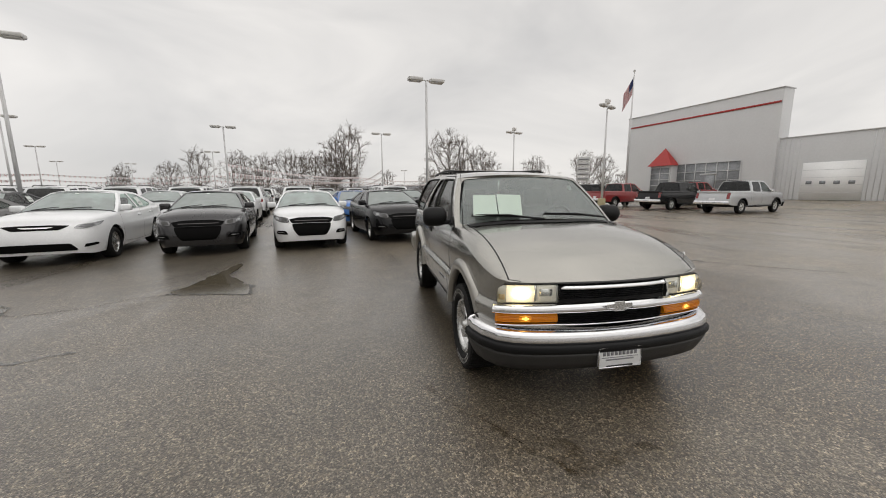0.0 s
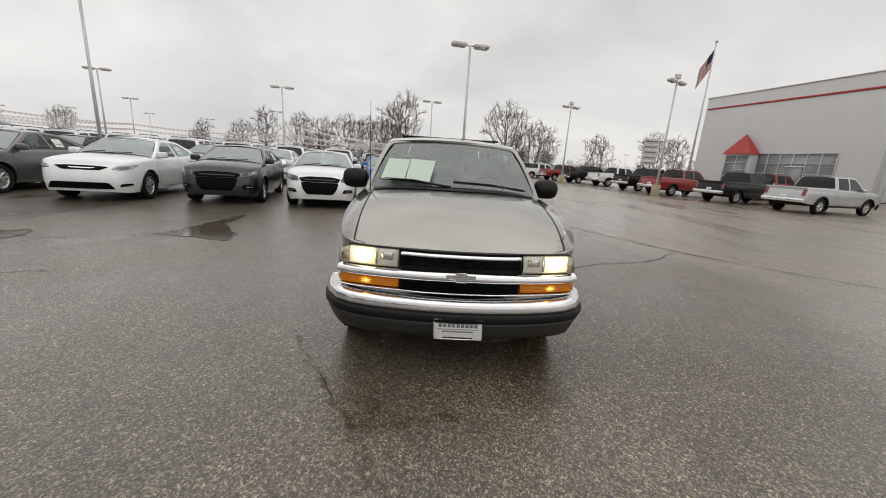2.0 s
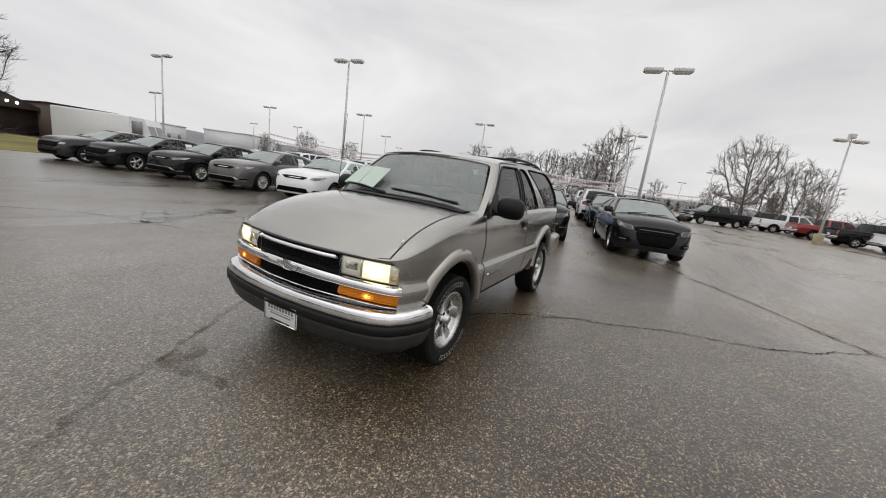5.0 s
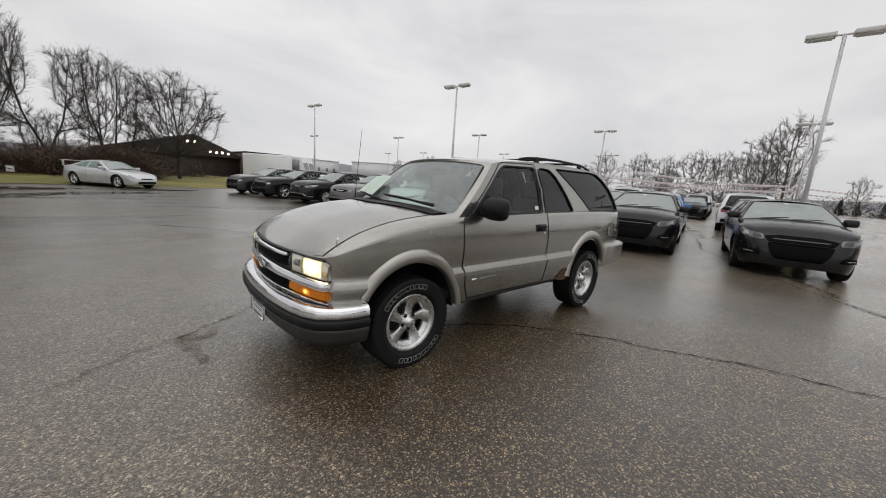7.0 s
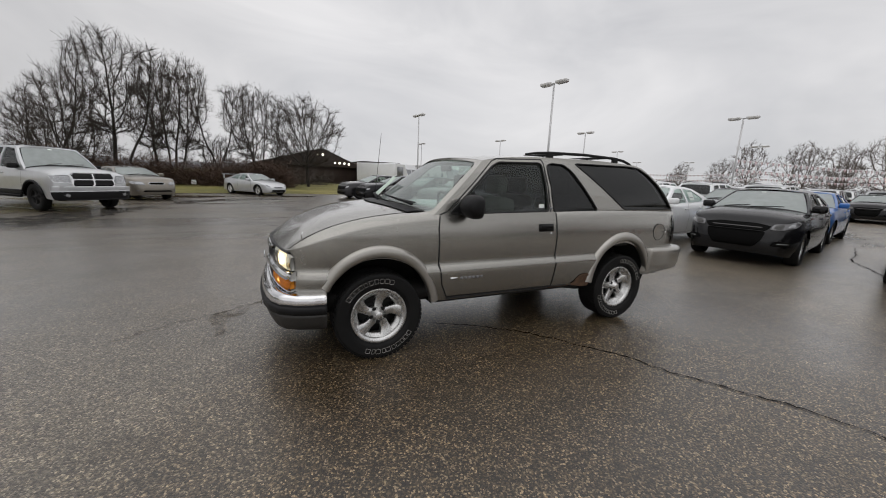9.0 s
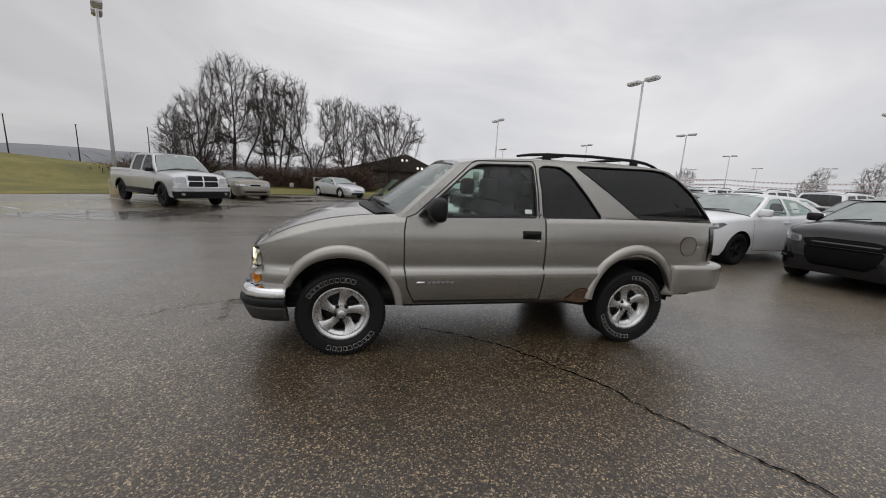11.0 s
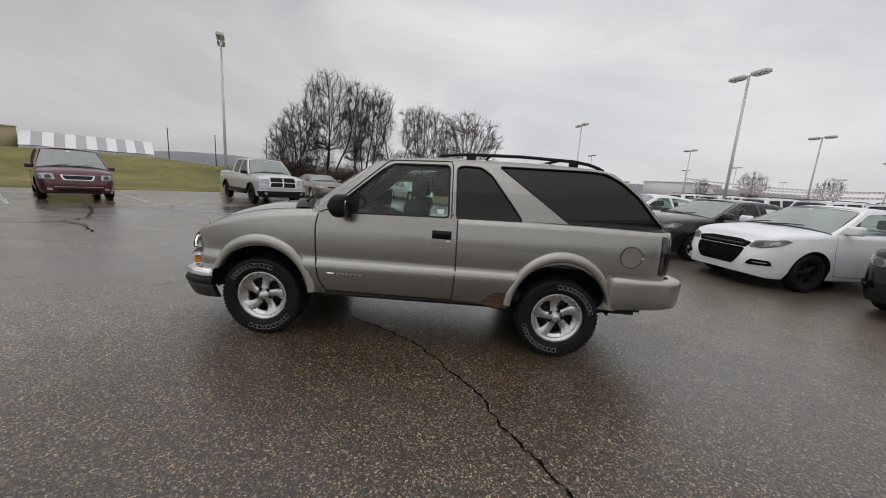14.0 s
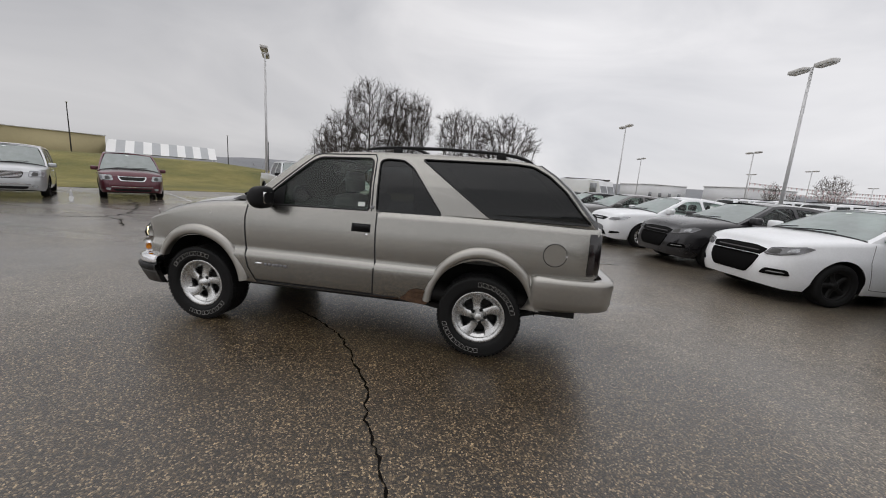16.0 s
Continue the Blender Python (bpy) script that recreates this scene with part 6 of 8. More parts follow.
def pickup_spec(crew=True, front_style="ram"):
    front, rear, axle, tyre, half = 2.78, -3.0, 1.78, 0.40, 1.0
    shell = lambda: Shell(front, rear, half,
        [(rear, 0.55), (rear + 0.3, 0.5), (-axle, 0.45), (axle, 0.45), (front - 0.3, 0.36), (front, 0.34)],
        [(rear, 1.30), (-1.0, 1.30), (-0.75, 1.26), (0.5, 1.23), (1.35, 1.20), (2.3, 1.15), (front - 0.1, 1.09), (front, 1.02)],
        [(rear, 1.305), (-1.0, 1.305), (-0.75, 1.28), (0.5, 1.27), (1.35, 1.32), (2.3, 1.28), (front - 0.2, 1.22), (front - 0.06, 1.16), (front, 1.05)],
        [(0.4, 0.95), (0.55, 0.985), (0.75, 1.0), (1.0, 0.985), (1.15, 0.955), (1.31, 0.94)],
        [(axle, tyre), (-axle, tyre)], tyre + 0.085,
        [(rear, 0.90), (rear + 0.04, 0.96), (rear + 0.3, 0.98), (-0.5, 1.0), (1.2, 1.0), (front - 0.4, 0.98), (front - 0.12, 0.92), (front, 0.82)],
        [0.34, 0.42, 0.48, 0.56, 0.66, 0.78, 0.9], [(0.3, 0.03), (0.5, 0.0), (0.7, 0.0), (1.0, 0.03), (1.2, 0.07), (1.31, 0.0)])
    top = 1.90
    cab = dict(cowl=1.42, back=-0.92, roof_front=0.72, roof_back=-0.80, roof=[(-0.85, top - 0.03), (-0.3, top), (0.3, top), (0.75, top - 0.04)], roof_half=0.70, top=top, crown=0.035,
               windows=[[(1.22, 1.24), (0.68, top - 0.09), (0.20, top - 0.06), (0.18, 1.25)], [(0.08, 1.25), (0.10, top - 0.06), (-0.66, top - 0.07), (-0.72, 1.27)]],
               seats=[0.4, -0.35], glass=[GLASS_SIDE, GLASS_TINT], bow=0.10, back_glass=GLASS_TINT)

    def extra(sh):
        out = [("bed_liner", box(rear + 0.12, -1.05, -0.82, 0.82, 1.296, 1.309), WELL, "dark open load bed"),
               ("rear_bumper", box(rear - 0.14, rear + 0.05, -0.95, 0.95, 0.55, 0.74, 0.04), CHROME, "chrome step bumper"),
               ("front_bumper", patch(sh, rounded([(-1.02, 0.60), (1.02, 0.60), (1.02, 0.75), (-1.02, 0.75)], 0.04), 1, 0.09, deep=0.15), CHROME if front_style != "dark" else PAINT_SILVER, "bumper"),
               ("lower_bumper", patch(sh, rounded([(-0.94, 0.355), (0.94, 0.355), (1.02, 0.598), (-1.02, 0.598)], 0.05), 1, 0.085, deep=0.15), BLACK_PLASTIC, "black lower bumper")]
        for s in (-1, 1):
            out.append(("fog_lamp", patch(sh, [(s * (0.72 + 0.06 * math.cos(a)), 0.50 + 0.045 * math.sin(a)) for a in np.linspace(0, 2 * math.pi, 13)[:-1]], 1, 0.085), LAMP_CLEAR, ""))
        for s in (-1, 1):
            for z0, z1 in ((0.785, 0.935), (0.965, 1.115)):
                out.append(("grille_mesh", patch(sh, rounded([(s * 0.03 if s > 0 else -0.50, z0), (0.50 if s > 0 else -0.03, z0), (0.49 if s > 0 else -0.03, z1), (s * 0.03 if s > 0 else -0.49, z1)], 0.03), 1, 0.03), BLACK_PLASTIC, ""))
            out.append(("arch_trim", tube([(x + (tyre + 0.085) * math.cos(a), s * (sh.y(x, 0.7) + 0.005), tyre + (tyre + 0.085) * math.sin(a)) for x in (axle,) for a in np.linspace(0.15, math.pi - 0.15, 15)], 0.035, 6), BLACK_PLASTIC, ""))
            out.append(("arch_trim", tube([(-axle + (tyre + 0.085) * math.cos(a), s * (sh.y(-axle, 0.7) + 0.005), tyre + (tyre + 0.085) * math.sin(a)) for a in np.linspace(0.15, math.pi - 0.15, 15)], 0.035, 6), BLACK_PLASTIC, ""))
            out.append(("side_step", tube([(1.2, s * 1.0, 0.42), (-1.2, s * 1.0, 0.42)], 0.045, 8), BLACK_PLASTIC, ""))
            if front_style == "dark":
                out.append(("rocker_cladding", box(-1.25, 1.25, min(s * 0.9, s * 1.012), max(s * 0.9, s * 1.012), 0.46, 0.60, 0.02), BLACK_PLASTIC, "black lower cladding"))
        return out

    return dict(name="pickup_truck", shell=shell, cabin=cab, axles=(axle, -axle), wheel_z=tyre, tyre=tyre, rim=tyre * 0.6, clear=0.38,
                front=[("grille", rounded([(-0.55, 0.758), (0.55, 0.758), (0.54, 1.145), (-0.54, 1.145)], 0.06), CHROME, "chrome crosshair grille"), ("headlight", rounded([(0.57, 0.84), (0.95, 0.86), (1.06, 1.06), (0.57, 1.07)], 0.05), LAMP_CLEAR, "large square headlight"),
                       ("lower_intake", rounded([(-0.7, 0.46), (0.7, 0.46), (0.7, 0.52), (-0.7, 0.52)], 0.02), BLACK_PLASTIC, "")],
                rear=[("tail_light", rounded([(0.76, 0.86), (0.92, 0.86), (0.92, 1.2), (0.76, 1.2)], 0.03), LENS_RED, "red tail light"), ("rear_plate", box_patch(-0.16, 0.16, 0.78, 0.9), PLATE, "")],
                gaps=[[(1.3, 1.18), (1.3, 0.5), (0.14, 0.5), (0.13, 1.22)], [(0.13, 0.5), (-0.6, 0.5), (-0.8, 0.8), (-0.8, 1.24)], [(-0.97, 0.55), (-0.97, 1.29)]], handles=[(0.3, 1.08), (-0.62, 1.1)], mirror=(1.05, 1.22), extra=extra)


def coupe_spec():
    front, rear, axle, tyre, half = 2.14, -2.19, 1.30, 0.31, 0.865
    shell = lambda: Shell(front, rear, half,
        [(rear, 0.32), (rear + 0.35, 0.22), (-axle, 0.19), (axle, 0.19), (front - 0.3, 0.18), (front, 0.22)],
        [(rear, 0.86), (rear + 0.12, 0.92), (-1.3, 0.90), (-0.5, 0.86), (0.8, 0.82), (1.4, 0.75), (front - 0.2, 0.60), (front, 0.50)],
        [(rear, 0.90), (rear + 0.12, 0.97), (-1.6, 0.99), (-0.5, 0.92), (0.85, 0.90), (1.4, 0.82), (front - 0.25, 0.68), (front - 0.06, 0.58), (front, 0.50)],
        [(0.15, 0.92), (0.30, 0.97), (0.5, 1.0), (0.66, 0.99), (0.80, 0.95), (1.0, 0.86)],
        [(axle, tyre), (-axle, tyre)], tyre + 0.05,
        [(rear, 0.7), (rear + 0.06, 0.82), (rear + 0.25, 0.92), (-1.2, 1.0), (1.0, 1.0), (front - 0.6, 0.96), (front - 0.3, 0.86), (front - 0.1, 0.7), (front, 0.5)],
        [0.18, 0.24, 0.31, 0.4, 0.48, 0.56], [(0.15, 0.05), (0.3, 0.0), (0.45, 0.02), (0.6, 0.10), (0.95, 0.10)])
    top = 1.265
    cab = dict(cowl=0.85, back=-1.75, roof_front=0.05, roof_back=-0.75, roof=[(-0.8, top - 0.03), (-0.4, top), (0.08, top - 0.03)], roof_half=0.52, top=top, crown=0.04,
               windows=[[(0.66, 0.87), (0.02, top - 0.07), (-0.42, top - 0.05), (-0.46, 0.90)], [(-0.54, 0.91), (-0.5, top - 0.06), (-0.8, top - 0.09), (-1.3, 0.97)]], seats=[-0.15], glass=[GLASS_SIDE, GLASS_SIDE], bow=0.14)

    def extra(sh):
        return [("spoiler", join(box(-2.22, -1.98, -0.72, 0.72, 1.17, 1.20, 0.012), box(-2.15, -2.03, -0.68, -0.65, 0.9, 1.18, 0.008), box(-2.15, -2.03, 0.65, 0.68, 0.9, 1.18, 0.008)), PAINT_SILVER, "tall silver rear wing")]

    return dict(name="coupe", shell=shell, cabin=cab, axles=(axle, -axle), wheel_z=tyre, tyre=tyre, rim=tyre * 0.7, clear=0.16,
                front=[("grille", rounded([(-0.3, 0.46), (0.3, 0.46), (0.3, 0.51), (-0.3, 0.51)], 0.02), BLACK_PLASTIC, ""), ("lower_intake", rounded([(-0.5, 0.24), (0.5, 0.24), (0.44, 0.36), (-0.44, 0.36)], 0.04), BLACK_PLASTIC, ""), ("headlight", rounded([(0.46, 0.52), (0.66, 0.52), (0.74, 0.66), (0.62, 0.64)], 0.03), LAMP_CLEAR, "")],
                rear=[("tail_light", rounded([(0.5, 0.7), (0.72, 0.7), (0.72, 0.84), (0.5, 0.84)], 0.04), LENS_RED, "")],
                gaps=[[(0.72, 0.82), (0.76, 0.5), (0.7, 0.25), (-0.46, 0.25), (-0.5, 0.86)]], handles=[(-0.32, 0.76)], mirror=(0.5, 0.85), extra=extra)


# rows turned by about eleven degrees to the truck; fronts stand on one slanting line
def build_lot_cars():
    T = 11.3
    dart = sedan_spec("sedan", 2.25, -2.42, 0.915, 1.465, 1.35, 0.325, face="dart", alloy=ALLOY)
    two = sedan_spec("sedan", 2.33, -2.55, 0.935, 1.49, 1.37, 0.335, face="200", deck=1.08)
    charger = sedan_spec("sedan", 2.42, -2.6, 0.95, 1.48, 1.52, 0.35, face="charger", deck=1.08)

    def front_at(spec, x, y, turn):
        f = spec["shell"]().front
        a = radians(turn)
        return pose(x - f * math.cos(a), y - f * math.sin(a), 0, 0, 0, turn)

    row = "cars along the front row"
    d1 = make_car(dart, front_at(dart, -6.35, 2.3, 14), "near-black compact sedan with wet paint, facing the drive", "car", row, PAINT_BLACK)
    d2 = copy_thing(d1, front_at(dart, -6.08, -0.55, 13))
    d2["label"] = "black compact sedan parked beside a white one"
    d3 = make_car(dict(dart, alloy=ALLOY_DARK), front_at(dart, -5.2, -2.95, 11), "white compact sedan with dark alloy wheels", "car", row, PAINT_WHITE)
    d4 = copy_thing(d1, front_at(dart, -4.85, -5.3, 12))
    repaint(d4, PAINT_GRAPHITE, PAINT_BLACK)
    d4["label"] = "graphite compact sedan between two white cars"
    w2 = make_car(two, front_at(two, -4.2, -7.85, 12), "white midsize sedan with a slim dark grille", "car", row, PAINT_WHITE)
    for x, y, t, c, lab in ((-3.7, -10.85, 11, PAINT_GREY, "grey metallic midsize sedan with chrome lower trim"), (-3.0, -13.5, 10, PAINT_BLACK, "black midsize sedan with chrome lower trim")):
        o = copy_thing(w2, front_at(two, x, y, t))
        repaint(o, c, PAINT_WHITE)
        o["label"] = lab
        bar = part("bumper_trim", patch(two["shell"](), [(-0.98, 0.335), (-0.75, 0.335), (-0.55, 0.435), (0.55, 0.435), (0.75, 0.335), (0.98, 0.335), (0.98, 0.37), (0.77, 0.368), (0.57, 0.465), (-0.57, 0.465), (-0.77, 0.368), (-0.98, 0.37)], 1, 0.016, rise=3), CHROME, o, "bright chrome lower trim")
    ch = make_car(charger, front_at(charger, -2.3, -16.7, 10), "black large sedan with a wide mesh grille", "car", row, PAINT_BLACK)
    c2 = copy_thing(ch, front_at(charger, -1.7, -19.5, 10))
    repaint(c2, PAINT_GRAPHITE, PAINT_BLACK)
    c2["label"] = "dark grey large sedan at the end of the row"

    # second and further ranks behind the front row
    suv = suv_spec()
    back = "cars in the ranks behind"
    s1 = make_car(suv, pose(-19.0, -0.6, 0, 0, 0, 191), "white sport utility car seen from its dark-glassed back", "car", back, PAINT_WHITE)
    blue = copy_thing(d1, pose(-13.3, -2.3, 0, 0, 0, 12))
    repaint(blue, PAINT_BLUE, PAINT_BLACK)
    tagged(blue, "bright blue compact sedan behind a black one", group=back)
    a = radians(T)
    ax, ay = math.cos(a), math.sin(a)

    def place(k, j, off=0.0):
        """Column j across the rows, k ranks back."""
        bx, by = -6.3 + 0.2 * j * 2.6, 2.2 - j * 2.6
        return bx - ax * k - off * ay, by - ay * k + off * ax

    rng = random.Random(4)
    names = {"white": PAINT_WHITE, "black": PAINT_BLACK, "dark grey": PAINT_GRAPHITE, "silver": PAINT_SILVER, "grey": PAINT_GREY}
    for k, suvs in ((9.3, 0), (15.0, 1), (22.0, 0), (28.5, 1), (35.0, 1), (42.0, 0)):
        for j in range(-1 if k > 18 else 0, 9):
            x, y = place(k, j)
            if (k, j) in ((9.3, 1), (15.0, 1)):
                continue
            nm = rng.choice(list(names)) if not (suvs and rng.random() < 0.55) else "white"
            if suvs:
                o = copy_thing(s1, pose(x, y, 0, 0, 0, T + 180))
                repaint(o, names[nm], PAINT_WHITE)
                tagged(o, nm + " sport utility car in a rank of parked cars", "car", back)
            else:
                o = copy_thing(d1 if j % 2 else w2, pose(x, y, 0, 0, 0, T))
                repaint(o, names[nm], PAINT_BLACK if j % 2 else PAINT_WHITE)
                tagged(o, nm + " sedan in a rank of parked cars", "car", back)

    # trucks in front of the showroom and down the far side
    pick = pickup_spec()
    tr = "pickup trucks in front of the showroom"
    p1 = make_car(pick, pose(-14.5, 20.9, 0, 0, 0, 103), "silver crew-cab pickup truck with chrome step bumper", "pickup truck", tr, PAINT_SILVER)
    for x, y, t, c, lab in ((-18.9, 20.3, 104, PAINT_BLACK, "black pickup truck with a chrome bumper"), (-23.0, 18.9, 105, PAINT_RED, "red pickup truck"), (-27.3, 19.0, 104, PAINT_BLACK, "black pickup truck"),
                            (-32.6, 19.0, 103, PAINT_WHITE, "white pickup truck"), (-36.4, 17.6, 103, PAINT_BLACK, "black pickup truck"), (-41.2, 16.6, 103, PAINT_RED, "red pickup truck"),
                            (-45.0, 14.8, 103, PAINT_WHITE, "white pickup truck"), (-49.5, 13.9, 103, PAINT_BLACK, "black pickup truck"), (-41.0, 7.9, 299, PAINT_BLACK, "black crew-cab pickup truck parked side on"),
                            (-23.6, 26.6, 103, PAINT_RED, "red pickup truck by the showroom windows"), (-6.0, 40.0, 80, PAINT_RED, "red pickup truck beside the service wing")):
        o = copy_thing(p1, pose(x, y, ground_height(x, y), 0, 0, t))
        repaint(o, c, PAINT_SILVER)
        o["label"] = lab + " on the wet lot"

    # opposite side of the drive
    opp = "vehicles facing the drive by the grass"
    make_car(dict(pickup_spec(front_style="dark"), alloy=ALLOY_DARK, mirror_mat=BLACK_PLASTIC), pose(9.0, -13.3, 0, 0, 0, 137), "silver crew-cab pickup truck with black arches and wheels", "pickup truck", opp, PAINT_SILVER)
    taurus = sedan_spec("sedan", 2.45, -2.5, 0.925, 1.42, 1.38, 0.325, face="plain", deck=1.02)
    make_car(taurus, pose(8.0, -18.2, 0, 0, 0, 127), "dull gold older sedan beside the silver pickup", "car", opp, PAINT_TAN)
    van = van_spec()
    make_car(van, pose(16.0, -6.9, 0, 0, 0, 143), "silver minivan with a wide barred grille", "minivan", opp, PAINT_SILVER)
    make_car(van_spec("mesh"), pose(14.3, -9.6, 0, 0, 0, 142), "maroon minivan with a chrome-framed mesh grille", "minivan", opp, PAINT_MAROON)
    o = copy_thing(s1, pose(19.0, -4.4, 0, 0, 0, 146))
    repaint(o, PAINT_TAN, PAINT_WHITE)
    tagged(o, "dull gold sport utility car beside a silver minivan", "car", opp)
    make_car(coupe_spec(), pose(3.0, -22.6, 0, 0, 0, 128), "silver sports coupe with a tall rear wing", "car", opp, PAINT_SILVER)


build_lot_cars()

# ---- the truck in the middle: a two-door sport utility in pewter metallic ----
FRONT_X = curve([(0.0, 2.002), (0.2, 1.994), (0.38, 1.966), (0.55, 1.938), (0.66, 1.913), (0.73, 1.888), (0.78, 1.855), (0.82, 1.79), (0.85, 1.67)])


def front_strip(y0, y1, low, high, off, deep=0.03, n=None, round_top=0.0):
    """A band across the truck's face between two heights (numbers or functions of |y|), standing off it and turned in at its edges."""
    lo = low if callable(low) else (lambda y: low)
    hi = high if callable(high) else (lambda y: high)
    n = n or max(3, int(abs(y1 - y0) / 0.035))
    rows = []
    for i in range(n + 1):
        y = y0 + (y1 - y0) * i / n
        a, b, x = lo(abs(y)), hi(abs(y)), FRONT_X(abs(y))
        slope = (FRONT_X(abs(y) + 0.01) - FRONT_X(max(0.0, abs(y) - 0.01))) / 0.02
        nx = 1 / math.hypot(1, slope)
        ny = -slope * nx * (1 if y > 0 else -1)
        rows.append([(x + o * nx, y + o * ny, z) for o, z in ((off - deep, a), (off - 0.004, a + 0.001), (off, a + 0.006), (off + round_top, a + 0.35 * (b - a)), (off - 0.4 * round_top, a + 0.72 * (b - a)), (off - 0.006 - 1.4 * round_top, b - 0.002), (off - deep, b))])
    v, f = grid(rows, flip=y1 < y0)
    m = 7
    for k, rev in ((0, False), (n * m, True)):
        q = tuple(range(k, k + m))
        f.append(tuple(reversed(q)) if rev else q)
    return v, f


BUMPER_PLAN = [(2.085, 0.0), (2.081, 0.2), (2.066, 0.4), (2.045, 0.56), (2.014, 0.69), (1.962, 0.785), (1.862, 0.855), (1.755, 0.890), (1.665, 0.896)]


def plan_line():
    right = [(x, -y) for x, y in reversed(BUMPER_PLAN)]
    return right + BUMPER_PLAN[1:]


def bumper_band(profile, lift=0.022):
    """A band swept round the bumper's plan; profile: (outwards, height) pairs."""
    line = [Vector(p) for p in plan_line()]
    fine = []
    for a, b in zip(line, line[1:]):
        fine += [a + (b - a) * (i / 3) for i in range(3)]
    fine.append(line[-1])
    rows = []
    for i, p in enumerate(fine):
        d = (fine[min(i + 1, len(fine) - 1)] - fine[max(i - 1, 0)]).normalized()
        out = Vector((d.y, -d.x))
        up = lift * (abs(p.y) / 0.88) ** 2
        rows.append([(p.x + out.x * o, p.y + out.y * o, z + up) for o, z in profile])
    v, f = grid(rows)
    m = len(profile)
    f.append(tuple(range(m)))
    f.append(tuple(reversed(range(len(v) - m, len(v)))))
    return v, f


def flare(shell, x, z, a_in, b_in, a_out, b_out, s, lo, hi, proud=0.035):
    """The moulded lip round a wheel opening, between two angles."""
    rows = []
    for i in range(37):
        w = radians(lo + (hi - lo) * i / 36)
        row = []
        for t, o in ((0.0, -0.03), (0.0, proud * 0.75), (0.12, proud), (0.45, proud * 1.02), (0.75, proud * 0.8), (0.92, proud * 0.45), (1.0, 0.001)):
            ra, rb = a_in + (a_out - a_in) * t, b_in + (b_out - b_in) * t
            px, pz = x + ra * math.cos(w), z + rb * math.sin(w)
            row.append((px, s * (shell.y(px, min(max(pz, 0.72), 1.0)) + o), pz))
        rows.append(row)
    return grid(rows, flip=s > 0)


def side_band(shell, x0, x1, z0, z1, proud, s, n=24):
    rows = []
    for i in range(n + 1):
        x = x0 + (x1 - x0) * i / n
        e = 0.0 if i in (0, n) else 1.0
        rows.append([(x, s * (shell.y(x, z) + o * e), z) for z, o in ((z0, 0.0), (z0 + 0.006, proud * 0.8), (z0 + 0.3 * (z1 - z0), proud), (z1 - 0.3 * (z1 - z0), proud), (z1 - 0.006, proud * 0.7), (z1, 0.0))])
    return grid(rows, flip=s > 0)


